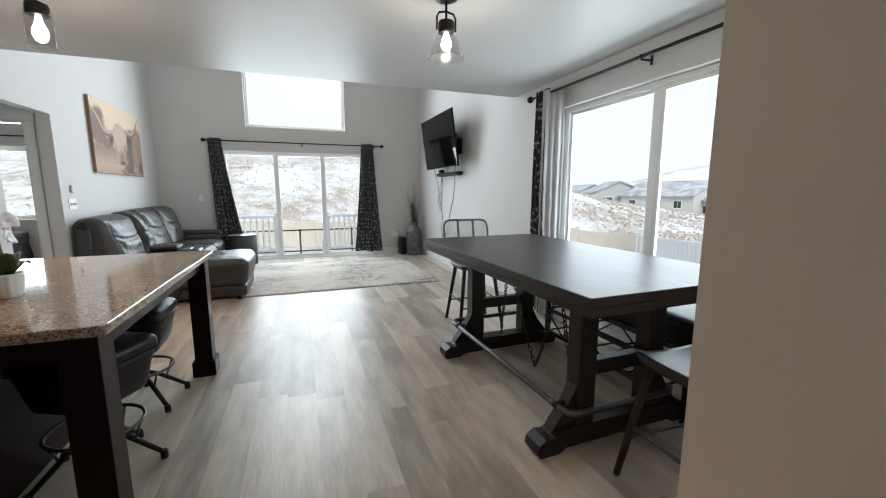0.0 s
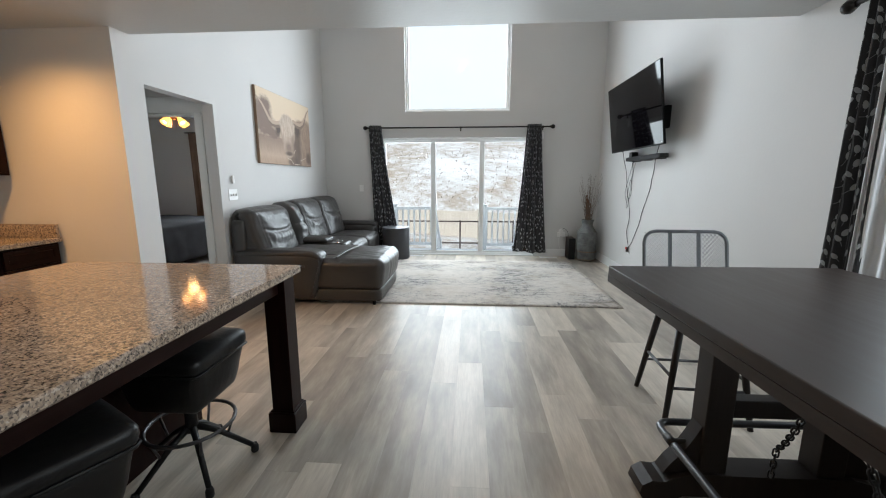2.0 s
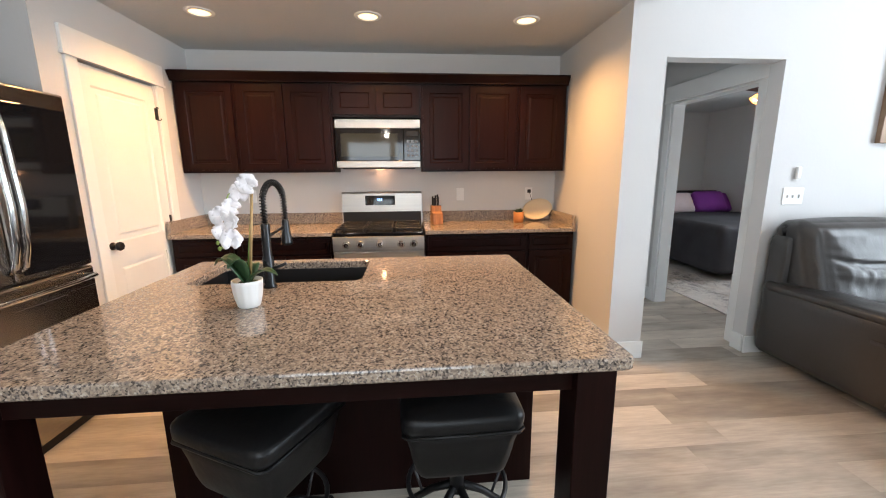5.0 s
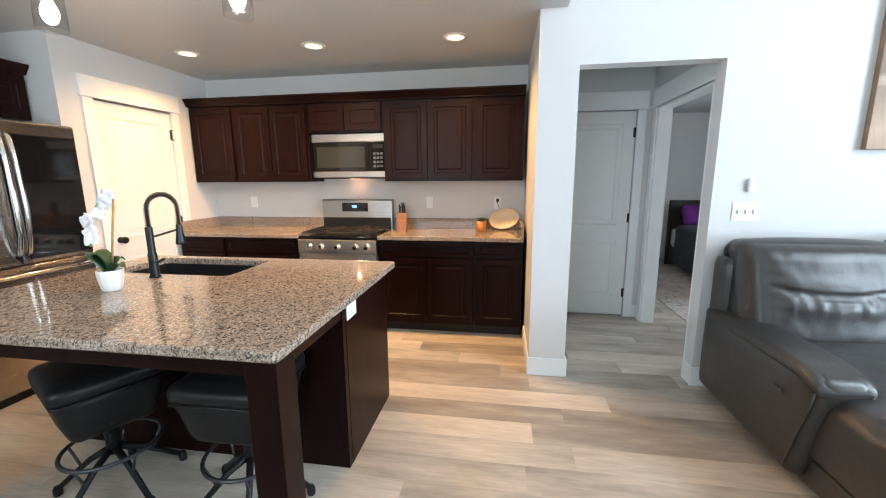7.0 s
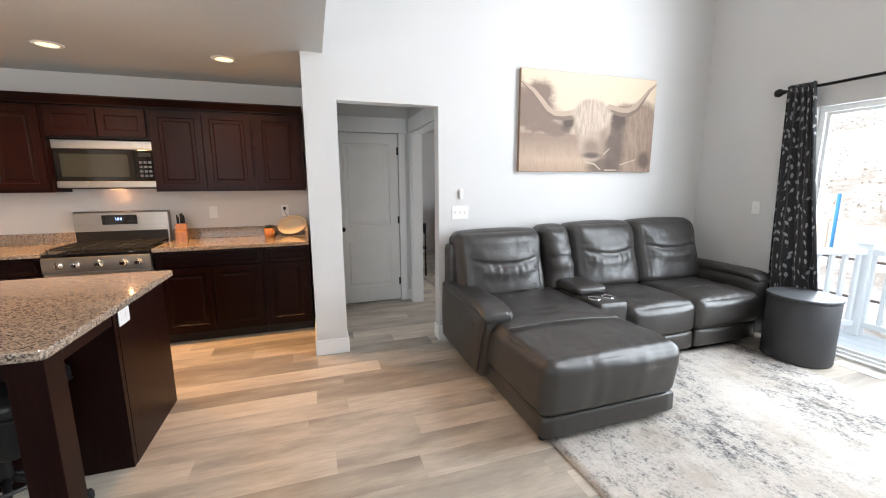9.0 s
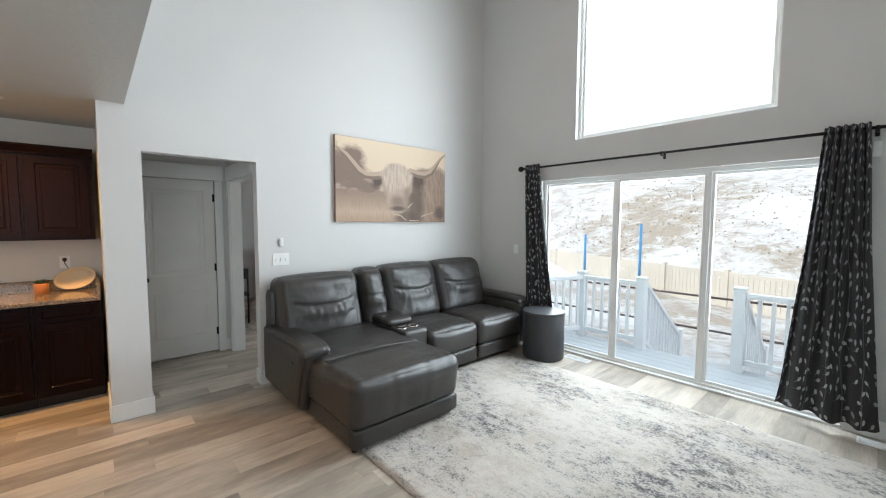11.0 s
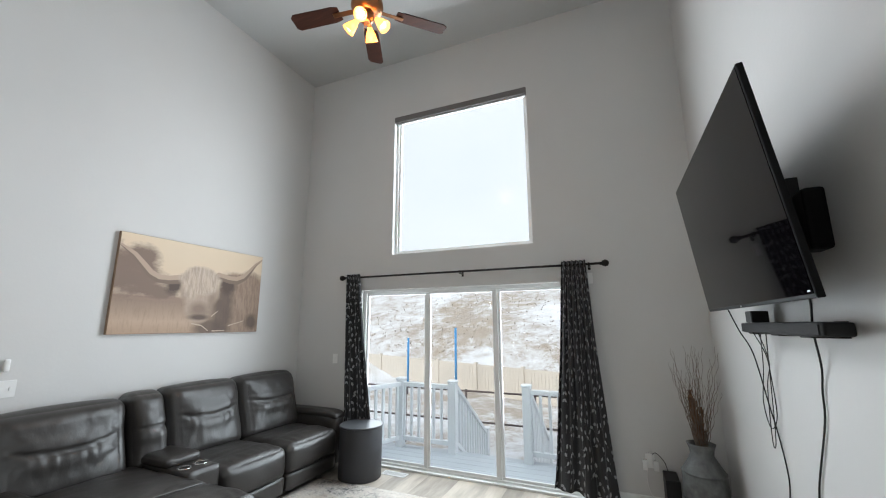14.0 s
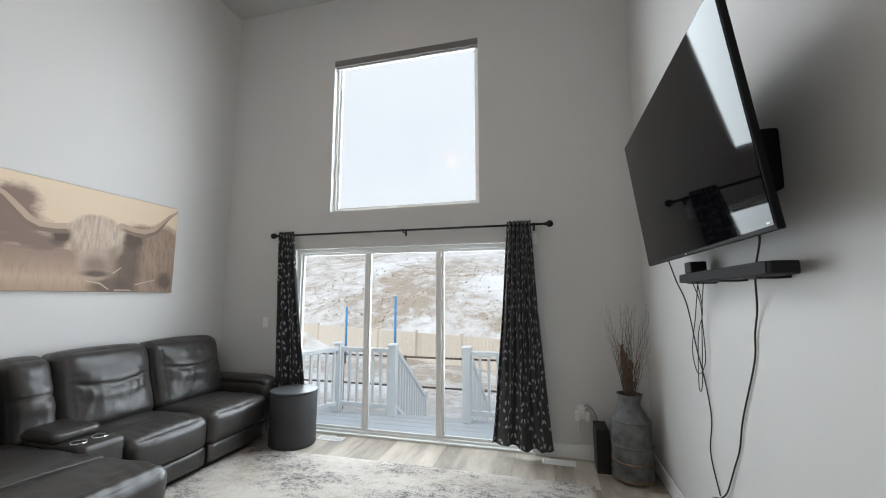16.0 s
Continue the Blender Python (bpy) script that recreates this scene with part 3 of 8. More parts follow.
window_unit("window_bedroom", (BWX0, FY + 0.06, BWZ0), 0, BWX1 - BWX0, BWZ1 - BWZ0, [0.70], 0.045, 0.06, label="white vinyl bedroom window")
# the sky's light, in the window openings
def daylight(name, at, to, w, h, power):
    l = new(name, bpy.data.lights.new(name, "AREA"))
    l.data.shape, l.data.size, l.data.size_y, l.data.energy, l.data.color = "RECTANGLE", w, h, power, SKYLIGHT
    l.matrix_world = look(at, to)


SKYLIGHT = (0.875, 0.96, 1.0)
cx, cz = (HWX0 + HWX1) / 2, (HWZ0 + HWZ1) / 2
daylight("high_window_daylight", (cx, FY + 0.50, cz + 0.16), (cx, FY + 0.50 - 9.0, cz + 0.16 - 4.2), HWX1 - HWX0 - 0.02, HWZ1 - HWZ0 - 0.02, HIGH_W)
cx, cz = (SLX0 + SLX1) / 2, SLZ / 2 + 0.02
daylight("patio_door_daylight", (cx, FY + 0.138, SLZ * 0.64), (cx, 0, SLZ * 0.64), SLX1 - SLX0 - 0.1, SLZ * 0.66, SLIDE_W)
cy, cz = (DWY0 + DWY1) / 2, (DWZ0 + DWZ1) / 2
daylight("dining_window_daylight", (RX + 0.138, cy, cz), (0, cy, cz), DWY1 - DWY0 - 0.06, DWZ1 - DWZ0 - 0.06, DINE_W)
cx, cz = (BWX0 + BWX1) / 2, (BWZ0 + BWZ1) / 2
daylight("bedroom_daylight", (cx, FY + 0.138, cz), (cx, 0, cz), BWX1 - BWX0 - 0.06, BWZ1 - BWZ0 - 0.06, BEDR_W)
# rolled shade at the head of the high window
rs = thing("roller_shade", "rolled-up grey window shade in the high window", "shade", (HWX0, FY, HWZ1))
part("cassette", boxm(0.0, HWX1 - HWX0, -0.012, 0.065, -0.085, -0.001, bevel=0.01), plain("shade_case", (0.16, 0.15, 0.145), 0.5), rs)
part("hem_bar", boxm(0.02, HWX1 - HWX0 - 0.02, 0.02, 0.035, -0.105, -0.087, bevel=0.004), M_LINING, rs)


def panelled(w, z0, z1, t, wells):
    """One slab with sunk wells and a raised field in each; its face is at y = 0."""
    xs_ = sorted({0, w, *[q for a in wells for q in a[:2]]})
    zs_ = sorted({z0, z1, *[q for a in wells for q in a[2:]]})
    bm = bmesh.new()
    g = {(x, z): bm.verts.new((x, 0, z)) for x in xs_ for z in zs_}
    back = {(x, z): bm.verts.new((x, t, z)) for x in (0, w) for z in (z0, z1)}
    inner = []
    for xa, xb in zip(xs_, xs_[1:]):
        for za, zb in zip(zs_, zs_[1:]):
            f = bm.faces.new((g[xa, za], g[xb, za], g[xb, zb], g[xa, zb]))
            if any(a[0] <= xa and xb <= a[1] and a[2] <= za and zb <= a[3] for a in wells):
                inner.append(f)
    bm.faces.new([back[0, z0], back[0, z1], back[w, z1], back[w, z0]])
    for side in (0, w):
        bm.faces.new([g[side, z] for z in zs_] + [back[side, z1], back[side, z0]])
    for zz in (z0, z1):
        bm.faces.new([g[x, zz] for x in xs_] + [back[w, zz], back[0, zz]])
    for f in inner:
        for th, dp in ((0.012, 0.008), (0.03, 0.0), (0.014, -0.005)):
            bmesh.ops.inset_region(bm, faces=[f], thickness=th, use_even_offset=True)
            for v in f.verts:
                v.co.y += dp
    return bm


def panel_door(name, at, rz, w, h, label, knob_x, hinge_x, knob_mat):
    """Two-panel door leaf. Local x along the wall, -y towards the viewer."""
    t = thing(name, label, "door", at, rz)
    t["kind"] = "structure"
    bm = panelled(w, 0.012, h, 0.035, [(0.105, w - 0.105, 0.21, 0.80), (0.105, w - 0.105, 0.95, h - 0.115)])
    leaf = part("door_leaf", bm, M_DOORP, t)
    bm = bmesh.new()
    lathe(bm, [(0.026, 0), (0.026, 0.008), (0.011, 0.012), (0.011, 0.03), (0.026, 0.036), (0.03, 0.05), (0.024, 0.062)], 16)
    bmesh.ops.transform(bm, matrix=Matrix.Translation((knob_x, 0, 0.93)) @ Matrix.Rotation(radians(90), 4, "X"), verts=bm.verts)
    part("door_knob", bm, knob_mat, leaf)
    for z in (0.25, h / 2, h - 0.2):
        part("hinge", boxm(hinge_x - 0.012, hinge_x + 0.012, -0.009, 0.006, z - 0.045, z + 0.045, bevel=0.003), knob_mat, leaf)
    return t


def casing(at, rz, w, h, cw=0.085, head=0.16, label="white painted door casing"):
    t = thing("door_trim", label, "trim", at, rz)
    t["kind"] = "structure"
    part("side_casing", boxm(-cw, 0, -0.016, 0, 0, h, bevel=0.003), M_TRIM, t)
    part("side_casing", boxm(w, w + cw, -0.016, 0, 0, h, bevel=0.003), M_TRIM, t)
    bm = boxm(-cw - 0.012, w + cw + 0.012, -0.02, 0, h, h + head, bevel=0.003)
    box(bm, -cw - 0.02, w + cw + 0.02, -0.026, 0, h + 0.0, h + 0.018, bevel=0.003)
    part("head_casing", bm, M_TRIM, t)
    return t


panel_door("door_pantry", (PX1, 1.885, 0), 180, PX1 - PX0, 2.05, "closed white two-panel pantry door with a dark knob", 0.065, PX1 - PX0 - 0.004, M_BRONZE)
casing((PX1, 1.90, 0), 180, PX1 - PX0, 2.06)
hk = thing("door_hook", "small dark over-door hook", "hook", (PX0 + 0.02, 1.905, 1.85))
part("bracket", boxm(-0.006, 0.006, 0, 0.006, -0.05, 0.04, bevel=0.002), M_BRONZE, hk)
part("prong", tube(bmesh.new(), [(0, 0.004, -0.045), (0, 0.02, -0.05), (0, 0.028, -0.035)], 0.004, 6), M_BRONZE, hk)
part("top_tab", boxm(-0.03, 0.006, 0, 0.006, 0.0405, 0.05, bevel=0.002), M_BRONZE, hk)
panel_door("door_hall", (HX - 0.02, 5.565, 0), 90, 0.75, 2.045, "closed white two-panel hall door with dark hinges", 0.07, 0.746, M_BRONZE)
casing((HX, 5.56, 0), 90, 0.76, 2.05, 0.08, 0.17)
casing((BDX0, 6.45, 0), 0, BDX1 - BDX0, 2.05, 0.08)
bm = boxm(BDX0, BDX0 + 0.018, 6.45, 6.57, 0, 2.05)
box(bm, BDX1 - 0.018, BDX1, 6.45, 6.57, 0, 2.05)
box(bm, BDX0 + 0.018, BDX1 - 0.018, 6.45, 6.57, 2.032, 2.05)
setting("trim", bm, M_TRIM, "white bedroom door jamb")

# ---- lamps ----
def bulb_lamp(name, at, power, color, radius=0.03):
    l = new(name, bpy.data.lights.new(name, "POINT"))
    l.data.energy, l.data.color, l.data.shadow_soft_size = power, color, radius
    l.location = at
    return l


WARM = (1.0, 0.51, 0.17)
M_BULB = glow("bulb_glow", (1.0, 0.80, 0.5), 26.0)
M_BULBW = glow("bulb_glow_white", (1.0, 0.92, 0.80), 18.0)
M_DISC = glow("downlight_glow", (1.0, 0.66, 0.30), 2.8)


def downlight(x, y):
    t = thing("recessed_light", "lit round recessed ceiling light with a white trim ring", "ceiling light", (x, y, LOW), group="recessed kitchen lights")
    part("trim_ring", lathe(bmesh.new(), [(0.066, -0.002), (0.068, -0.009), (0.09, -0.006), (0.094, -0.001)], 32, close=False), M_TRIM, t)
    part("lens", lathe(bmesh.new(), [(0.001, -0.003), (0.066, -0.003)], 32, close=False), M_DISC, t)
    l = new("downlight_beam", bpy.data.lights.new("downlight_beam", "SPOT"))
    l.data.energy, l.data.color, l.data.spot_size, l.data.spot_blend, l.data.shadow_soft_size = DOWN_W, WARM, radians(150), 0.9, 0.06
    l.matrix_world = look((x, y, LOW - 0.02), (x, y, 0)) 


DOWN_W = 132.0
for yy in (4.70, 3.57, 2.45):
    downlight(-2.32, yy)


def island_pendant(y):
    t = thing("pendant_light", "lit pendant with clear glass cylinder shade and dark cap", "pendant light", (-0.84, y, LOW), group="pendants over the island")
    part("canopy", lathe(bmesh.new(), [(0.06, 0), (0.06, -0.018), (0.02, -0.026)], 24), M_BRONZE, t)
    part("stem", rod(bmesh.new(), (0, 0, -0.02), (0, 0, -0.16), 0.006), M_BRONZE, t)
    part("cap", lathe(bmesh.new(), [(0.02, -0.13), (0.046, -0.14), (0.05, -0.15), (0.05, -0.195), (0.044, -0.2)], 24), M_BRONZE, t)
    part("shade", lathe(bmesh.new(), [(0.052, -0.16), (0.058, -0.2), (0.06, -0.36), (0.058, -0.36), (0.056, -0.2), (0.05, -0.16)], 28, close=False), M_SHADE, t).visible_shadow = False
    part("bulb", lathe(bmesh.new(), [(0.012, -0.2), (0.016, -0.23), (0.032, -0.27), (0.034, -0.295), (0.022, -0.325), (0.004, -0.335)], 16), M_BULBW, t)
    bulb_lamp("pendant_bulb", (-0.84, y, LOW - 0.375), PEND_W, (1.0, 0.86, 0.68))


PEND_W = 8.0
island_pendant(3.96)
island_pendant(3.02)

tp = thing("semi_flush_light", "lit semi-flush ceiling light with seeded glass bell shade", "ceiling light", (1.27, 3.42, LOW))
part("canopy", lathe(bmesh.new(), [(0.065, 0), (0.065, -0.02), (0.03, -0.03)], 24), M_BRONZE, tp)
part("stem", rod(bmesh.new(), (0, 0, -0.02), (0, 0, -0.15), 0.007), M_BRONZE, tp)
part("yoke", tube(bmesh.new(), [(-0.058, 0, -0.19), (-0.058, 0, -0.12), (-0.045, 0, -0.095), (0, 0, -0.085), (0.045, 0, -0.095), (0.058, 0, -0.12), (0.058, 0, -0.19)], 0.006), M_BRONZE, tp)
part("cap", lathe(bmesh.new(), [(0.02, -0.13), (0.045, -0.14), (0.048, -0.15), (0.048, -0.2), (0.04, -0.205)], 24), M_BRONZE, tp)
part("shade", lathe(bmesh.new(), [(0.045, -0.195), (0.06, -0.22), (0.1, -0.325), (0.106, -0.345), (0.103, -0.345), (0.097, -0.325), (0.056, -0.22), (0.042, -0.195)], 32, close=False), M_SHADE, tp).visible_shadow = False
part("bulb", lathe(bmesh.new(), [(0.012, -0.2), (0.02, -0.23), (0.03, -0.255), (0.03, -0.275), (0.018, -0.295), (0.003, -0.3)], 16), M_BULBW, tp)
bulb_lamp("ceiling_bulb", (1.27, 3.42, LOW - 0.36), 10.0, (1.0, 0.88, 0.72))


def ceiling_fan(name, at, drop, rad, turn, blade_mat, label, lit):
    """A fan at rest with five blades and a light kit; at is the middle of the blade ring, drop the rod above."""
    t = thing(name, label, "ceiling fan", at, turn)
    part("downrod", rod(bmesh.new(), (0, 0, 0.1), (0, 0, drop - 0.02), 0.014, 12), M_COPPER, t)
    part("canopy", lathe(bmesh.new(), [(0.03, drop - 0.09), (0.06, drop - 0.05), (0.07, drop)], 24), M_COPPER, t)
    part("motor", lathe(bmesh.new(), [(0.03, 0.13), (0.09, 0.1), (0.125, 0.05), (0.13, 0.0), (0.11, -0.045), (0.06, -0.06)], 32), M_COPPER, t)
    for i in range(5):
        a = radians(72 * i)
        bm = bmesh.new()
        prism(bm, [(0.24, -0.055), (0.30, -0.068), (rad - 0.03, -0.072), (rad, -0.05), (rad, 0.05), (rad - 0.03, 0.072), (0.30, 0.068), (0.24, 0.055)], 2, -0.004, 0.004)
        bmesh.ops.transform(bm, matrix=Matrix.Rotation(a, 4, "Z") @ Matrix.Rotation(radians(11), 4, "X"), verts=bm.verts)
        blade = part("blade", bm, blade_mat, t)
        bm = boxm(0.1, 0.3, -0.02, 0.02, -0.018, -0.008, bevel=0.004)
        bmesh.ops.transform(bm, matrix=Matrix.Rotation(a, 4, "Z") @ Matrix.Rotation(radians(11), 4, "X"), verts=bm.verts)
        part("blade_iron", bm, M_COPPER, blade)
    part("light_hub", lathe(bmesh.new(), [(0.055, -0.06), (0.06, -0.1), (0.045, -0.13), (0.02, -0.14)], 24), M_COPPER, t)
    for i in range(4):
        a = radians(90 * i + 62)
        m = Matrix.Translation((0.085 * math.cos(a), 0.085 * math.sin(a), -0.12)) @ Matrix.Rotation(a, 4, "Z") @ Matrix.Rotation(radians(-42), 4, "Y")
        bm = lathe(bmesh.new(), [(0.018, 0.01), (0.024, -0.01), (0.04, -0.05), (0.052, -0.1), (0.05, -0.1), (0.038, -0.05), (0.02, -0.012)], 20, close=False)
        bmesh.ops.transform(bm, matrix=m, verts=bm.verts)
        sh = part("lamp_shade", bm, lit, t)
        bm = lathe(bmesh.new(), [(0.006, -0.02), (0.02, -0.045), (0.024, -0.07), (0.012, -0.09)], 12)
        bmesh.ops.transform(bm, matrix=m, verts=bm.verts)
        part("bulb", bm, M_BULB, sh)
    for dx in (-0.02, 0.025):
        part("pull_chain", tube(bmesh.new(), [(dx, -0.03, -0.13), (dx, -0.03, -0.24)], 0.0018, 5), M_COPPER, t)
    return t


M_COPPER = plain("copper_bronze", (0.32, 0.15, 0.07), 0.3, 0.9)
M_BLADE = wood_dark("fan_blade", (0.055, 0.022, 0.015), 0, 0.7)
M_BLADE.node_tree.nodes["Principled BSDF"].inputs["Specular IOR Level"].default_value = 0.15
M_BLADE.node_tree.nodes["Principled BSDF"].inputs["Coat Weight"].default_value = 0.0
m_, nt_, b_ = nodes_of("amber_shade", 0.4)
b_.inputs["Base Color"].default_value = (0.9, 0.55, 0.22, 1)
b_.inputs["Transmission Weight"].default_value = 0.3
b_.inputs["Emission Color"].default_value = (1.0, 0.46, 0.09, 1)
b_.inputs["Emission Strength"].default_value = 3.6
M_AMBER = m_
ceiling_fan("ceiling_fan", (0.50, 7.42, 4.16), HIGH - 4.16, 0.67, 45, M_BLADE, "ceiling fan with dark wood blades and lit amber glass lamps", M_AMBER)
bulb_lamp("fan_bulbs", (0.50, 7.42, 3.85), 10.0, WARM, 0.08)

# ---- kitchen ----
def shaker(bm, y0, y1, z0, z1, x, rail=0.055):
    """A raised-panel front facing +x, its back at x."""
    box(bm, x, x + 0.020, y0, y1, z0, z1)
    f = [q for q in bm.faces if all(abs(v.co.x - x - 0.020) < 1e-6 for v in q.verts)][0]
    small = min(y1 - y0, z1 - z0)
    for th, dp in ((rail, 0.0), (0.006, -0.007)) + (((0.022, 0.0), (0.012, 0.005)) if small > 0.25 else ()):
        bmesh.ops.inset_region(bm, faces=[f], thickness=th, use_even_offset=True)
        for v in f.verts:
            v.co.x += dp
    return bm


UF = -2.885   # upper carcass front
def upper(y0, y1, z0, z1, doors):
    t = thing("wall_cabinet", "dark espresso wood wall cabinet with raised-panel doors", "cabinet", (BX, y0, z0), group="upper kitchen cabinets")
    part("body", boxm(0, UF - BX, 0.001, y1 - y0 - 0.001, 0, z1 - z0), M_ESP, t)
    for a, c in doors:
        part("cabinet_door", shaker(bmesh.new(), a - y0, c - y0, 0.02, z1 - z0 - 0.02, UF - BX + 0.001), M_ESP, t)


upper(1.912, 2.395, 1.40, 2.14, [(1.95, 2.375)])
upper(2.395, 3.185, 1.40, 2.14, [(2.415, 2.785), (2.795, 3.165)])
upper(3.185, 3.945, 1.865, 2.14, [(3.205, 3.56), (3.57, 3.925)])
upper(3.945, 4.80, 1.40, 2.14, [(3.965, 4.365), (4.375, 4.78)])
upper(4.80, 5.25, 1.40, 2.14, [(4.825, 5.215)])
bm = prism(bmesh.new(), [(BX + 0.001, 2.141), (UF + 0.026, 2.141), (UF + 0.026, 2.15), (UF + 0.06, 2.205), (UF + 0.06, 2.218), (BX + 0.001, 2.218)], 1, 1.905, 5.257)
solid("crown_molding", bm, M_ESPY, "dark espresso crown molding along the wall cabinets", "molding")

BF = -2.585   # base carcass front
def base(y0, y1, fronts, name="base_cabinet"):
    t = thing(name, "dark espresso wood base cabinet with drawers and doors", "cabinet", (BX, y0, 0), group="base kitchen cabinets")
    part("body", boxm(0, BF - BX, 0.001, y1 - y0 - 0.001, 0.10, 0.878), M_ESP, t)
    part("toe_kick", boxm(0, BF - BX - 0.07, 0.001, y1 - y0 - 0.001, 0.0, 0.099), M_TOE, t)
    for a, c, z0, z1 in fronts:
        part("drawer_front" if z1 - z0 < 0.2 else "cabinet_door", shaker(bmesh.new(), a - y0, c - y0, z0, z1, BF - BX + 0.001, 0.03 if z1 - z0 < 0.2 else 0.055), M_ESP, t)


base(1.912, 2.41, [(1.94, 2.39, 0.735, 0.86), (1.94, 2.39, 0.125, 0.72)])
base(2.41, 3.185, [(2.43, 3.165, 0.735, 0.86), (2.43, 2.793, 0.125, 0.72), (2.802, 3.165, 0.125, 0.72)])
base(3.955, 4.835, [(3.98, 4.815, 0.735, 0.86), (3.98, 4.393, 0.125, 0.72), (4.402, 4.815, 0.125, 0.72)])
base(4.835, 5.257, [(4.86, 5.23, 0.735, 0.86), (4.86, 5.23, 0.125, 0.72)])

bm = boxm(BX + 0.001, -2.545, 1.903, 3.183, 0.879, 0.916, bevel=0.005)
box(bm, BX + 0.001, BX + 0.026, 1.903, 3.183, 0.9165, 1.02, bevel=0.003)
box(bm, BX + 0.0265, -2.56, 1.903, 1.928, 0.9165, 1.02, bevel=0.003)
solid("countertop", bm, M_GRAN, "speckled brown granite countertop with short backsplash beside the range", "countertop")
bm = boxm(BX + 0.001, -2.545, 3.957, 5.257, 0.879, 0.916, bevel=0.005)
box(bm, BX + 0.001, BX + 0.026, 3.957, 5.257, 0.9165, 1.02, bevel=0.003)
box(bm, BX + 0.0265, -2.56, 5.232, 5.257, 0.9165, 1.02, bevel=0.003)
solid("countertop", bm, M_GRAN, "speckled brown granite countertop holding plant and plate", "countertop")

# over-the-range microwave
mw = thing("microwave", "stainless steel over-the-range microwave with black glass door", "microwave", (BX, 3.187, 1.435))
part("body", boxm(0.001, 0.22, 0.001, 0.755, 0.0, 0.425, bevel=0.004), M_BLK, mw)
part("top_trim", boxm(0.221, 0.238, 0.003, 0.753, 0.345, 0.422, bevel=0.004), M_STEEL, mw, "brushed steel strip")
part("bottom_trim", boxm(0.221, 0.238, 0.003, 0.753, 0.003, 0.062, bevel=0.004), M_STEEL, mw, "brushed steel strip")
dr = part("door", boxm(0.221, 0.236, 0.003, 0.60, 0.064, 0.343, bevel=0.004), M_BLKGLASS, mw)
part("viewing_window", boxm(0.2362, 0.238, 0.05, 0.55, 0.10, 0.30, bevel=0.001, seg=1), plain("oven_window", (0.03, 0.035, 0.033), 0.05, relief=0, spread=0.01), dr)
cp = part("control_panel", boxm(0.221, 0.236, 0.602, 0.753, 0.064, 0.343, bevel=0.004), M_BLKGLASS, mw)
part("display", boxm(0.2362, 0.2375, 0.63, 0.73, 0.28, 0.32), M_BLK, cp)
for i in range(4):
    for j in range(3):
        part("button", boxm(0.2362, 0.2372, 0.632 + j * 0.035, 0.657 + j * 0.035, 0.10 + i * 0.04, 0.122 + i * 0.04), M_GUN, cp)
part("task_lamp", boxm(0.06, 0.12, 0.34, 0.42, -0.0125, -0.0085), glow("hood_lamp", (1.0, 0.6, 0.3), 3.0), mw, "lit cooktop lamp")
bulb_lamp("hood_bulb", (BX + 0.09, 3.187 + 0.38, 1.415), 0.6, (1.0, 0.45, 0.2), 0.02)
part("grille", boxm(0.05, 0.2, 0.05, 0.7, -0.008, -0.0005), M_IRON, mw)

# gas range
M_LED = glow("range_clock", (0.35, 0.55, 1.0), 2.5)
rg = thing("gas_range", "stainless steel gas range with black grates and five knobs", "range", (BX, 3.192, 0.0))
part("body", boxm(0.03, 0.60, 0.0, 0.755, 0.05, 0.86), M_STEEL, rg)
part("cooktop", boxm(0.03, 0.62, 0.0, 0.755, 0.861, 0.905, bevel=0.006), M_BLKGLASS, rg)
part("base_skirt", boxm(0.05, 0.57, 0.01, 0.745, 0.0, 0.049), M_BLK, rg)
bm = prism(bmesh.new(), [(0.012, 0.88), (0.10, 0.88), (0.085, 1.20), (0.06, 1.215), (0.012, 1.215)], 1, 0.0, 0.755)
bg = part("backguard", bm, M_STEEL, rg)
part("vent_band", boxm(0.0995, 0.108, 0.01, 0.745, 0.915, 1.03, bevel=0.003), M_BLK, bg)
part("clock_panel", boxm(0.088, 0.0955, 0.22, 0.50, 1.09, 1.18, bevel=0.002), M_BLKGLASS, bg)
for k, (a, c) in enumerate(((0.33, 0.336), (0.345, 0.358), (0.365, 0.378))):
    part("clock_digit", boxm(0.0956, 0.0962, a, c, 1.13, 1.155), M_LED, bg)
bm = prism(bmesh.new(), [(0.60, 0.755), (0.635, 0.75), (0.632, 0.868), (0.60, 0.885)], 1, 0.0, 0.755)
part("control_panel", bm, M_STEEL, rg)
for y in (0.11, 0.225, 0.385, 0.56, 0.665):
    bm = lathe(bmesh.new(), [(0.033, 0.0), (0.033, 0.006), (0.026, 0.008), (0.024, 0.032), (0.019, 0.036)], 20)
    bmesh.ops.transform(bm, matrix=Matrix.Translation((0.633, y, 0.81)) @ Matrix.Rotation(radians(90), 4, "Y"), verts=bm.verts)
    kb = part("knob", bm, M_CHROME, rg)
    part("grip", boxm(0.669, 0.676, y - 0.005, y + 0.005, 0.79, 0.83, bevel=0.002), M_CHROME, kb)
od = part("oven_door", boxm(0.601, 0.632, 0.004, 0.751, 0.16, 0.745, bevel=0.006), M_STEEL, rg)
part("oven_window", boxm(0.6322, 0.634, 0.10, 0.655, 0.30, 0.62), M_BLKGLASS, od)
bm = tube(bmesh.new(), [(0.632, 0.05, 0.69), (0.67, 0.055, 0.69), (0.682, 0.09, 0.69), (0.685, 0.377, 0.69), (0.682, 0.665, 0.69), (0.67, 0.70, 0.69), (0.632, 0.705, 0.69)], 0.014, 10)
part("oven_handle", bm, M_CHROME, od)
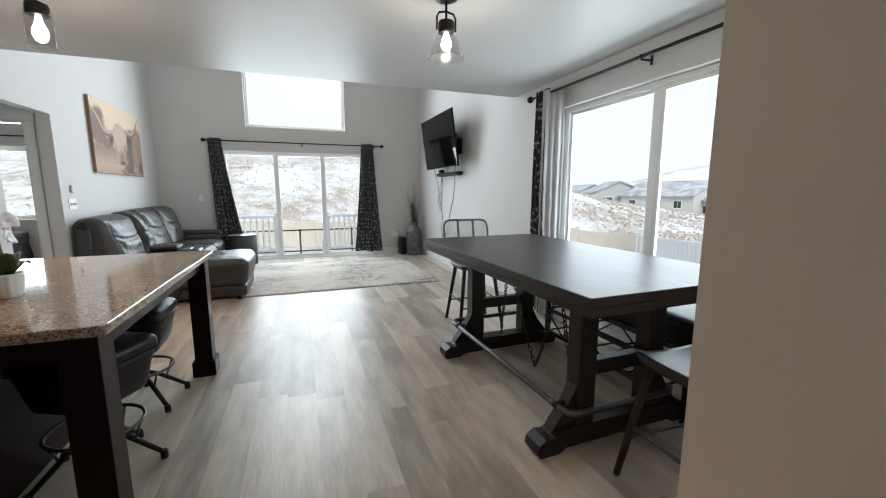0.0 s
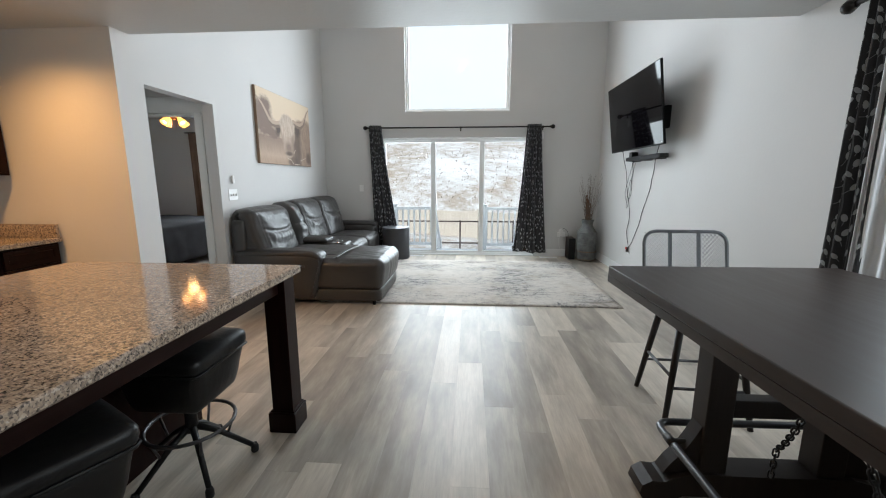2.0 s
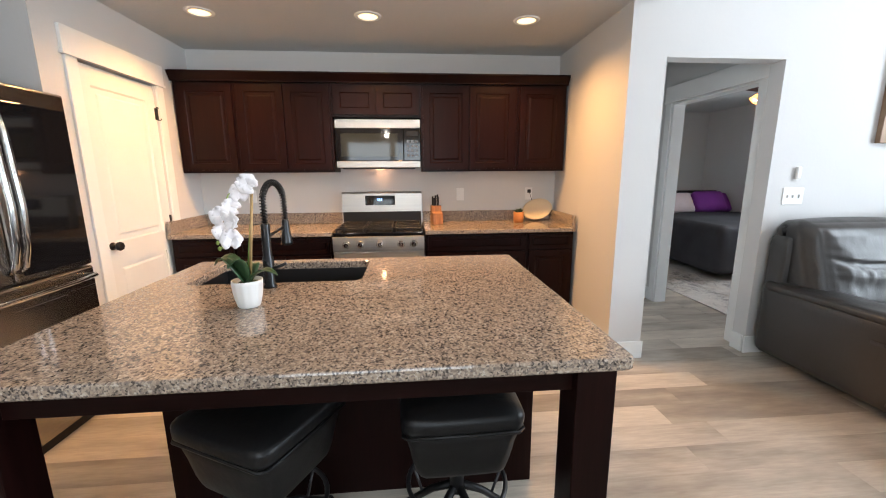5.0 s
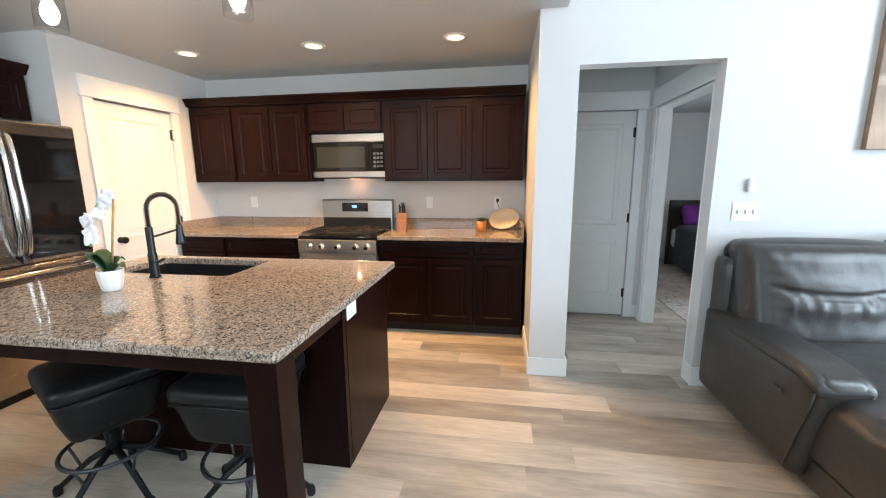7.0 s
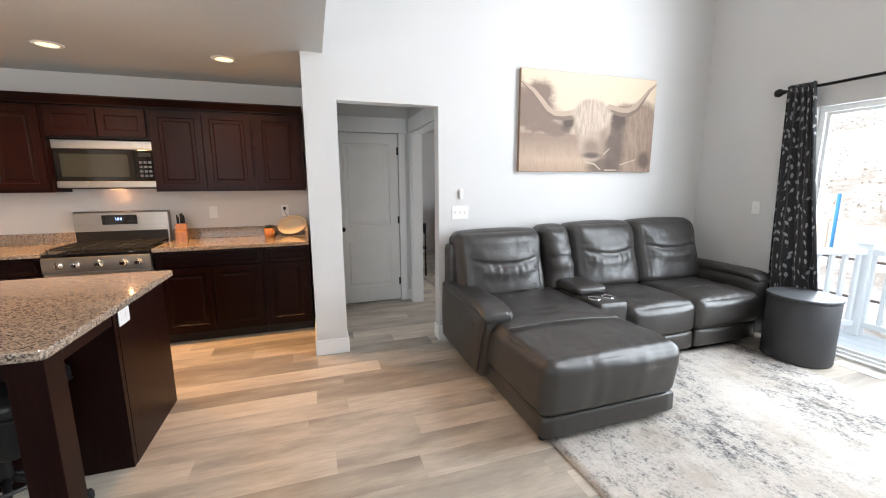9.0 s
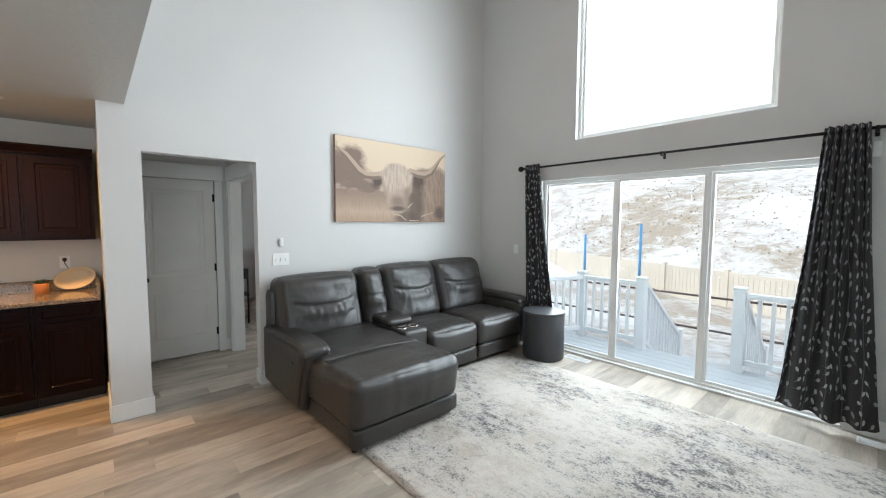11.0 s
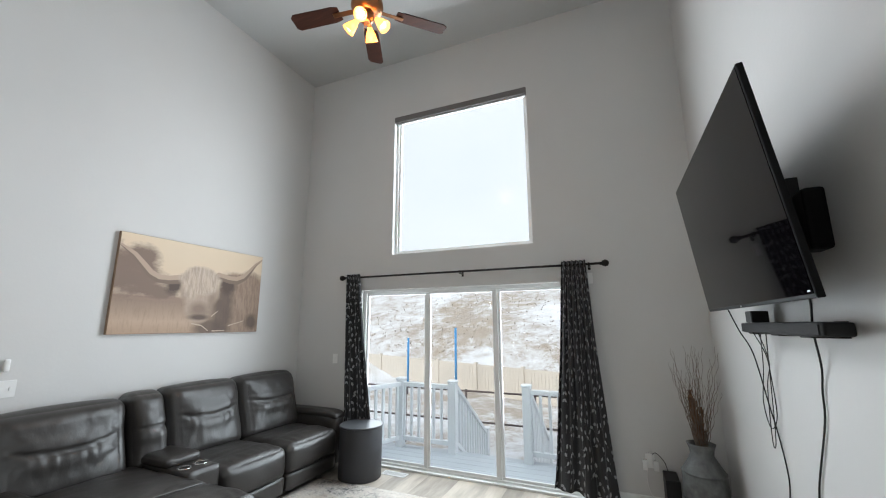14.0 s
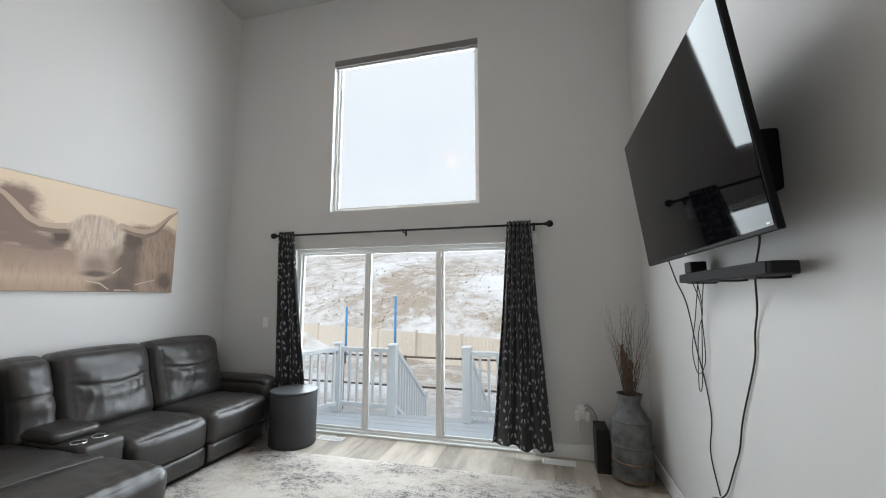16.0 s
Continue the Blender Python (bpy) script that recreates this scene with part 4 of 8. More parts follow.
part("lower_drawer", boxm(0.601, 0.63, 0.004, 0.751, 0.055, 0.155, bevel=0.006), M_STEEL, rg)
for gx, gy, gw in ((0.05, 0.02, 0.235), (0.05, 0.262, 0.235), (0.05, 0.505, 0.235)):
    bm = bmesh.new()
    for k in range(2):
        box(bm, gx + 0.05, gx + 0.55, gy + k * (gw - 0.014), gy + k * (gw - 0.014) + 0.012, 0.925, 0.94, bevel=0.003, seg=1)
    for k in range(5):
        xx = gx + 0.05 + k * 0.122
        box(bm, xx, xx + 0.011, gy, gy + gw, 0.926, 0.941, bevel=0.003, seg=1)
    for xx in (gx + 0.06, gx + 0.53):
        for yy in (gy + 0.006, gy + gw - 0.008):
            rod(bm, (xx, yy, 0.9055), (xx, yy, 0.928), 0.006, 6)
    part("grate", bm, M_IRON, rg)
for bx_, by_ in ((0.2, 0.14), (0.45, 0.14), (0.2, 0.62), (0.45, 0.62), (0.33, 0.38)):
    part("burner", lathe(bmesh.new(), [(0.05, 0.9055), (0.05, 0.912), (0.036, 0.914), (0.036, 0.921), (0.03, 0.9235)], 20, (bx_, by_, 0)), M_IRON, rg)

# refrigerator
FR = thing("refrigerator", "stainless steel french-door refrigerator with a dark glass door", "refrigerator", (-0.785, 1.985, 0), 180)
part("body", boxm(0.0, 0.91, 0.06, 0.82, 0.02, 1.785, bevel=0.006), plain("fridge_side", (0.09, 0.09, 0.09), 0.5), FR)
ld = part("door", boxm(0.003, 0.452, 0.0, 0.058, 0.885, 1.81, bevel=0.014, seg=3), M_STEELX, FR)
disp = part("water_dispenser", boxm(0.10, 0.34, -0.003, 0.02, 1.02, 1.42, bevel=0.004), M_BLKGLASS, ld)
part("dispenser_tray", boxm(0.12, 0.32, -0.012, -0.0035, 1.04, 1.052, bevel=0.003), M_STEELX, disp)
part("dispenser_panel", boxm(0.11, 0.33, -0.006, -0.0035, 1.30, 1.40, bevel=0.002), M_STEELX, disp)
rd = part("door", boxm(0.458, 0.907, 0.0, 0.058, 0.885, 1.81, bevel=0.014, seg=3), M_STEELX, FR)
part("dark_glass_panel", boxm(0.50, 0.895, -0.004, 0.002, 0.915, 1.725, bevel=0.002), M_BLKGLASS, rd)
part("badge", boxm(0.83, 0.87, -0.003, 0.001, 1.76, 1.77), M_CHROME, rd)
for x, d in ((0.43, ld), (0.48, rd)):
    pts = [(x, 0.0, 0.94), (x, -0.035, 0.97), (x, -0.06, 1.06), (x, -0.072, 1.25), (x, -0.06, 1.58), (x, -0.035, 1.70), (x, 0.0, 1.73)]
    part("door_handle", tube(bmesh.new(), pts, 0.014, 10), M_CHROME, d)
fd = part("freezer_drawer", boxm(0.003, 0.907, 0.0, 0.058, 0.475, 0.878, bevel=0.014, seg=3), M_STEELX, FR)
part("drawer_handle", tube(bmesh.new(), [(0.05, 0.0, 0.83), (0.06, -0.045, 0.83), (0.2, -0.06, 0.83), (0.455, -0.065, 0.83), (0.71, -0.06, 0.83), (0.85, -0.045, 0.83), (0.86, 0.0, 0.83)], 0.014, 10), M_CHROME, fd)
fd2 = part("freezer_drawer", boxm(0.003, 0.907, 0.0, 0.058, 0.06, 0.468, bevel=0.014, seg=3), M_STEELX, FR)
part("drawer_handle", tube(bmesh.new(), [(0.05, 0.0, 0.42), (0.06, -0.045, 0.42), (0.2, -0.06, 0.42), (0.455, -0.065, 0.42), (0.71, -0.06, 0.42), (0.85, -0.045, 0.42), (0.86, 0.0, 0.42)], 0.014, 10), M_CHROME, fd2)
part("foot_grille", boxm(0.02, 0.89, 0.03, 0.08, 0.0, 0.055), M_BLK, FR)

fc = thing("fridge_cabinet", "dark espresso cabinet above the refrigerator", "cabinet", (-0.625, 1.66, 1.86), 180)
part("body", boxm(0.0, 1.05, 0.0, 0.53, 0.0, 0.31), M_ESP, fc)
for a in (0.02, 0.53):
    bm = shaker(bmesh.new(), a, a + 0.5, 0.02, 0.29, 0.0, 0.05)
    bmesh.ops.transform(bm, matrix=Matrix.Rotation(radians(-90), 4, "Z"), verts=bm.verts)
    bmesh.ops.transform(bm, matrix=Matrix.Translation((0.0, -0.001, 0)), verts=bm.verts)
    part("cabinet_door", bm, M_ESP, fc)
bm = prism(bmesh.new(), [(0.5, 0.311), (-0.022, 0.311), (-0.03, 0.325), (-0.06, 0.365), (-0.06, 0.38), (0.5, 0.38)], 0, -0.0, 1.05)
part("crown", bm, M_ESP, fc)

# ---- island ----
IX0, IX1, IY0, IY1 = -1.54, -0.208, 2.665, 4.412
SX0, SX1, SY0, SY1 = -1.47, -1.055, 2.83, 3.60
bm = bmesh.new()
outer = [(IX0, IY0), (IX1, IY0), (IX1, IY1), (IX0, IY1)]
inner = [(SX0, SY0), (SX1, SY0), (SX1, SY1), (SX0, SY1)]
def rounded(p, r, n):
    (x0, y0), (x1, y1) = p[0], p[2]
    out = []
    for cx, cy, a in ((x1 - r, y1 - r, 0), (x0 + r, y1 - r, 90), (x0 + r, y0 + r, 180), (x1 - r, y0 + r, 270)):
        for i in range(n + 1):
            t = radians(a + 90 * i / n)
            out.append((cx + r * math.cos(t), cy + r * math.sin(t)))
    return out
po, pi_ = rounded(outer, 0.02, 6), rounded(inner, 0.045, 6)
def ring(pts, z):
    return [bm.verts.new((x, y, z)) for x, y in pts]
def shrink(pts, d, p):
    (x0, y0), (x1, y1) = p[0], p[2]
    cx, cy = (x0 + x1) / 2, (y0 + y1) / 2
    sx, sy = (x1 - x0 - 2 * d) / (x1 - x0), (y1 - y0 - 2 * d) / (y1 - y0)
    return [(cx + (x - cx) * sx, cy + (y - cy) * sy) for x, y in pts]
loops = [ring(pi_, 0.872), ring(pi_, 0.906), ring(shrink(pi_, -0.004, inner), 0.91), ring(shrink(po, 0.006, outer), 0.91), ring(shrink(po, 0.002, outer), 0.908), ring(po, 0.903), ring(po, 0.878), ring(shrink(po, 0.005, outer), 0.872)]
n_ = len(po)
for a, c in zip(loops, loops[1:] + loops[:1]):
    for i in range(n_):
        bm.faces.new((a[i], a[(i + 1) % n_], c[(i + 1) % n_], c[i]))
solid("island_countertop", bm, M_GRAN, "polished speckled granite island top with a sink cutout", "countertop")
isl = thing("kitchen_island", "dark espresso kitchen island with square legs and open seating side", "island", (0, 0, 0))
part("body", boxm(-1.50, -0.85, 2.83, 4.335, 0.09, 0.62), M_ESP, isl)
bm = boxm(-0.865, -0.83, 2.81, 4.35, 0.0, 0.871)
part("back_panel", bm, M_ESP, isl)
part("end_panel", boxm(-1.505, -0.866, 4.336, 4.352, 0.0, 0.871), M_ESP, isl)
part("end_panel", boxm(-1.505, -0.866, 2.808, 2.829, 0.0, 0.871), M_ESP, isl)
part("front_rail", boxm(-1.505, -1.485, 2.83, 4.335, 0.621, 0.871), M_ESPY, isl)
part("toe_kick", boxm(-1.43, -0.87, 2.84, 4.33, 0.0, 0.089), M_TOE, isl)
part("apron", boxm(-0.30, -0.278, 2.80, 4.29, 0.785, 0.871, bevel=0.002), M_ESPY, isl)
part("apron", boxm(-0.829, -0.37, 4.325, 4.345, 0.785, 0.871, bevel=0.002), M_ESP, isl)
part("apron", boxm(-0.829, -0.37, 2.725, 2.745, 0.785, 0.871, bevel=0.002), M_ESP, isl)
for y in (2.745, 4.327):
    lg = part("leg", boxm(-0.358, -0.244, y - 0.056, y + 0.056, 0.0, 0.871, bevel=0.003), M_ESP, isl)
    bm = boxm(-0.376, -0.226, y - 0.074, y + 0.074, 0.0005, 0.115, bevel=0.004)
    part("plinth", bm, M_ESP, lg)
    part("leg_collar", boxm(-0.366, -0.236, y - 0.064, y + 0.064, 0.116, 0.126, bevel=0.003), M_ESP, lg)

ot = thing("island_outlet", "white double power outlet on the island end panel", "outlet", (-0.93, 4.3525, 0.80))
part("cover_plate", boxm(-0.058, 0.058, 0, 0.006, -0.04, 0.04, bevel=0.002), M_WHITE, ot)
for dx in (-0.026, 0.026):
    part("socket", boxm(dx - 0.016, dx + 0.016, 0.0062, 0.008, -0.022, 0.022, bevel=0.001, seg=1), M_WHITE, ot)

sk = thing("sink", "black composite undermount sink", "sink", ((SX0 + SX1) / 2, (SY0 + SY1) / 2, 0.66))
hx, hy = (SX1 - SX0) / 2 + 0.012, (SY1 - SY0) / 2 + 0.012
bm = boxm(-hx, hx, -hy, hy, -0.01, 0.002)
box(bm, -hx, -hx + 0.012, -hy, hy, 0.002, 0.211)
box(bm, hx - 0.012, hx, -hy, hy, 0.002, 0.211)
box(bm, -hx + 0.012, hx - 0.012, -hy, -hy + 0.012, 0.002, 0.211)
box(bm, -hx + 0.012, hx - 0.012, hy - 0.012, hy, 0.002, 0.211)
part("basin", bm, M_SINK, sk)
part("drain", lathe(bmesh.new(), [(0.02, 0.003), (0.045, 0.004), (0.05, 0.0025)], 20), M_CHROME, sk)

# spring faucet
M_FAUCET = plain("dark_faucet", (0.045, 0.047, 0.05), 0.28, 0.85)
ft = thing("faucet", "dark gunmetal pull-down spring faucet", "faucet", (-0.985, 3.225, 0.91), -12)
part("base", lathe(bmesh.new(), [(0.028, 0), (0.028, 0.006), (0.022, 0.012), (0.022, 0.13), (0.018, 0.135), (0.018, 0.27), (0.015, 0.275)], 20), M_FAUCET, ft)
RC = 0.082
spine = [(0, 0, 0.275), (0, 0, 0.36)] + arc((-RC, 0, 0.36), RC, 0, 180, 12)[1:] + [(-2 * RC, 0, 0.31), (-2 * RC, 0, 0.27)]
sp = [Vector(p) for p in spine]
part("hose", tube(bmesh.new(), spine, 0.007, 8), M_BLK, ft)
cum = [0.0]
for a, c in zip(sp, sp[1:]):
    cum.append(cum[-1] + (c - a).length)
coil, turns, steps = [], 34, 34 * 9
for i in range(steps + 1):
    s = cum[-1] * i / steps * 0.985
    k = max(j for j in range(len(cum)) if cum[j] <= s + 1e-9)
    k = min(k, len(sp) - 2)
    f = (s - cum[k]) / (cum[k + 1] - cum[k])
    p = sp[k].lerp(sp[k + 1], f)
    t_ = (sp[min(k + 2, len(sp) - 1)] - sp[max(k - 1, 0)]).normalized() if 0 < k < len(sp) - 2 else (sp[k + 1] - sp[k]).normalized()
    n1 = Vector((0, 1, 0))
    n2 = t_.cross(n1)
    a = math.tau * turns * i / steps
    coil.append(p + (n1 * math.cos(a) + n2 * math.sin(a)) * 0.0125)
part("spring", tube(bmesh.new(), coil, 0.0028, 5), M_FAUCET, ft)
part("spray_head", lathe(bmesh.new(), [(0.011, 0.275), (0.016, 0.265), (0.017, 0.22), (0.026, 0.17), (0.027, 0.16), (0.02, 0.155)], 18, (-2 * RC, 0, 0)), M_FAUCET, ft)
part("dock_arm", tube(bmesh.new(), [(0, 0, 0.215), (-0.06, 0, 0.225), (-2 * RC + 0.02, 0, 0.24)], 0.006, 8), M_FAUCET, ft)
part("lever", tube(bmesh.new(), [(0.0, 0.02, 0.085), (0.0, 0.045, 0.09), (-0.012, 0.075, 0.105)], 0.007, 8), M_FAUCET, ft)

# orchid
M_POT = plain("white_ceramic", (0.78, 0.78, 0.76), 0.3, vary=0.03, relief=0.02)
M_PETAL = plain("orchid_petal", (0.82, 0.80, 0.82), 0.55, vary=0.05, grain=60)
M_LEAF = plain("orchid_leaf", (0.035, 0.075, 0.03), 0.3, vary=0.3, scale=12)
M_CANE = plain("bamboo_stake", (0.36, 0.24, 0.10), 0.5, vary=0.25, scale=20)
M_BUD = plain("orchid_bud", (0.22, 0.32, 0.07), 0.5)
orc = thing("potted_orchid", "white orchid with green leaves in a white textured ceramic pot", "plant", (-0.742, 3.232, 0.91))
bm = bmesh.new()
seg = 48
rows_ = [(0.036, 0.0), (0.039, 0.004), (0.045, 0.03), (0.050, 0.06), (0.053, 0.09), (0.053, 0.10), (0.049, 0.10), (0.047, 0.075)]
rings_ = []
for k, (r, z) in enumerate(rows_):
    rings_.append([bm.verts.new(((r + (0.0012 * (-1) ** (i // 2) if 1 < k < 5 else 0)) * math.cos(i * math.tau / seg), (r + (0.0012 * (-1) ** (i // 2) if 1 < k < 5 else 0)) * math.sin(i * math.tau / seg), z)) for i in range(seg)])
for a, c in zip(rings_, rings_[1:]):
    for i in range(seg):
        f = bm.faces.new((a[i], a[(i + 1) % seg], c[(i + 1) % seg], c[i]))
        f.smooth = True
bm.faces.new(rings_[0][::-1])
bm.faces.new(rings_[-1])
part("pot", bm, M_POT, orc)
part("moss", pad(bmesh.new(), -0.038, 0.038, -0.038, 0.038, 0.06, 0.092, 0.014, 5), plain("moss", (0.06, 0.07, 0.03), 0.9, relief=0.8), orc)
part("stake", rod(bmesh.new(), (0.0, 0.01, 0.08), (-0.045, 0.035, 0.46), 0.005, 8), M_CANE, orc)


def leaf_blade(length, width, lift, droop):
    bm = bmesh.new()
    n = 8
    grid = []
    for i in range(n + 1):
        t = i / n
        w = width * math.sin(math.pi * (0.08 + 0.92 * t) ** 0.8) * 0.5 + 0.003
        x = length * t
        z = lift * math.sin(t * 2.2) - droop * t * t
        grid.append([bm.verts.new((x, s * w, z + 0.25 * abs(s) * w)) for s in (-1, -0.5, 0, 0.5, 1)])
    for a, c in zip(grid, grid[1:]):
        for k in range(4):
            f = bm.faces.new((a[k], a[k + 1], c[k + 1], c[k]))
            f.smooth = True
    return bm


def thick(ob, t):
    mo = ob.modifiers.new("solid", "SOLIDIFY")
    mo.thickness = t
    mo.offset = 0
    return ob


for ang, ln, wd, li in ((-88, 0.105, 0.105, 0.10), (-30, 0.07, 0.075, 0.10), (78, 0.12, 0.055, 0.055), (165, 0.07, 0.06, 0.07)):
    bm = leaf_blade(ln, wd, li, 0.01)
    bmesh.ops.transform(bm, matrix=Matrix.Translation((0, 0, 0.085)) @ Matrix.Rotation(radians(ang), 4, "Z"), verts=bm.verts)
    thick(part("leaf", bm, M_LEAF, orc), 0.003)
stem = [(0.0, 0.0, 0.09), (-0.03, 0.012, 0.25), (-0.045, 0.03, 0.40), (-0.04, -0.01, 0.43), (-0.025, -0.045, 0.405), (-0.01, -0.065, 0.34), (0.0, -0.075, 0.28), (0.005, -0.065, 0.235)]
part("stem", tube(bmesh.new(), stem, 0.0026, 6), M_BUD, orc)
def flower_bm(m, s):
    bm = bmesh.new()
    for a, w, l in ((0, 1.35, 0.92), (180, 1.35, 0.92), (90, 0.72, 0.9), (220, 0.62, 0.88), (320, 0.62, 0.88)):
        b2 = leaf_blade(0.042 * l * s, 0.047 * w * s, 0.010, 0.004)
        bmesh.ops.transform(b2, matrix=Matrix.Rotation(radians(a), 4, "Z"), verts=b2.verts)
        tmp = bpy.data.meshes.new("tmp")
        b2.to_mesh(tmp)
        b2.free()
        bm.from_mesh(tmp)
        bpy.data.meshes.remove(tmp)
    bmesh.ops.transform(bm, matrix=m, verts=bm.verts)
    return bm
rr_ = random.Random(5)
for i, (x, y, z) in enumerate(((-0.05, 0.0, 0.455), (-0.06, -0.035, 0.425), (-0.05, -0.065, 0.375), (-0.01, -0.085, 0.345), (0.015, -0.035, 0.325), (-0.02, -0.09, 0.29), (0.015, -0.045, 0.265))):
    m = Matrix.Translation((x + 0.018, y + 0.022, z - 0.012)) @ Matrix.Rotation(radians(rr_.uniform(-35, 35)), 4, "Z") @ Matrix.Rotation(radians(rr_.uniform(72, 96)), 4, "Y") @ Matrix.Rotation(radians(rr_.uniform(0, 70) + 90), 4, "Z")
    thick(part("flower", flower_bm(m, rr_.uniform(0.82, 1.02)), M_PETAL, orc), 0.0015)
for x, y, z in ((0.01, -0.065, 0.225), (0.015, -0.08, 0.24), (0.005, -0.08, 0.217)):
    part("bud", lathe(bmesh.new(), [(0.001, -0.009), (0.006, -0.003), (0.006, 0.003), (0.001, 0.009)], 10, (x, y, z)), M_BUD, orc)

# countertop objects
kbk = thing("knife_block", "wooden knife block holding black-handled knives", "knife block", (-2.98, 4.08, 0.9165), 10)
M_BEECH = wood_dark("block_wood", (0.36, 0.16, 0.06), 2, 0.45)
part("block", prism(bmesh.new(), [(-0.05, 0), (0.075, 0), (0.065, 0.10), (0.02, 0.115), (0.01, 0.17), (-0.05, 0.17)], 1, -0.045, 0.045), M_BEECH, kbk)
for dx, dy, h in ((-0.03, -0.028, 0.09), (-0.03, 0.0, 0.10), (-0.03, 0.026, 0.085), (-0.008, -0.018, 0.075), (-0.008, 0.014, 0.11)):
    part("knife_handle", boxm(dx - 0.008, dx + 0.008, dy - 0.007, dy + 0.007, 0.1705, 0.17 + h * 0.95, bevel=0.003), M_BLK, kbk)
pl = thing("small_plant", "small green plant in an orange-tan pot", "plant", (-2.97, 4.87, 0.9165))
part("pot", lathe(bmesh.new(), [(0.04, 0), (0.046, 0.004), (0.05, 0.1), (0.046, 0.1), (0.043, 0.08)], 24), plain("terracotta", (0.5, 0.2, 0.06), 0.5), pl)
bm = bmesh.new()
rr_ = random.Random(8)
for i in range(46):
    b2 = leaf_blade(rr_.uniform(0.025, 0.045), 0.012, 0.012, 0.0)
    bmesh.ops.transform(b2, matrix=Matrix.Translation((rr_.uniform(-0.025, 0.025), rr_.uniform(-0.025, 0.025), 0.09)) @ Matrix.Rotation(rr_.uniform(0, 6.28), 4, "Z") @ Matrix.Rotation(radians(-rr_.uniform(10, 80)), 4, "Y"), verts=b2.verts)
    tmp = bpy.data.meshes.new("tmp")
    b2.to_mesh(tmp)
    b2.free()
    bm.from_mesh(tmp)
    bpy.data.meshes.remove(tmp)
thick(part("foliage", bm, plain("succulent", (0.05, 0.09, 0.04), 0.5, vary=0.3), pl), 0.002)
bm = lathe(bmesh.new(), [(0.002, 0.0), (0.075, 0.002), (0.105, 0.014), (0.125, 0.034), (0.122, 0.036), (0.10, 0.019), (0.07, 0.008), (0.002, 0.006)], 40)
for v in bm.verts:
    v.co.y *= 1.2
    v.co.x *= 0.82
bmesh.ops.transform(bm, matrix=Matrix.Translation((-3.115, 5.09, 1.022)) @ Matrix.Rotation(radians(14), 4, "X") @ Matrix.Rotation(radians(74), 4, "Y"), verts=bm.verts)
solid("serving_bowl", bm, plain("cream_ceramic", (0.62, 0.50, 0.33), 0.35, vary=0.06), "cream oval serving dish leaning on the backsplash", "bowl")


def outlet(name, at, rz, label, wide=0.075, cat="outlet", kinds=("socket", "socket")):
    t = thing(name, label, cat, at, rz)
    part("cover_plate", boxm(-wide / 2, wide / 2, -0.006, 0, -0.06, 0.06, bevel=0.002), M_WHITE, t)
    n = len(kinds)
    for i, k in enumerate(kinds):
        if k == "socket":
            z = 0.022 - 0.044 * i
            part("socket", boxm(-0.016, 0.016, -0.0085, -0.0062, z - 0.015, z + 0.015, bevel=0.001, seg=1), M_WHITE, t)
        else:
            x = (i - (n - 1) / 2) * 0.046
            part("toggle", boxm(x - 0.006, x + 0.006, -0.016, -0.0062, -0.014, 0.012, bevel=0.002), M_WHITE, t)
    return t


for y in (4.33, 2.35, 5.02):
    outlet("wall_outlet", (BX, y, 1.18), 90, "white wall outlet above the counter")
pg = thing("plug", "black plug and cord in the counter outlet", "plug", (BX + 0.0085, 5.02, 1.205))
part("plug_body", boxm(0, 0.03, -0.014, 0.014, -0.016, 0.016, bevel=0.004), M_BLK, pg)
part("cord", tube(bmesh.new(), [(0.03, 0, 0), (0.045, 0.0, -0.03), (0.03, 0.03, -0.1), (0.01, 0.04, -0.17)], 0.003, 6), M_BLK, pg)

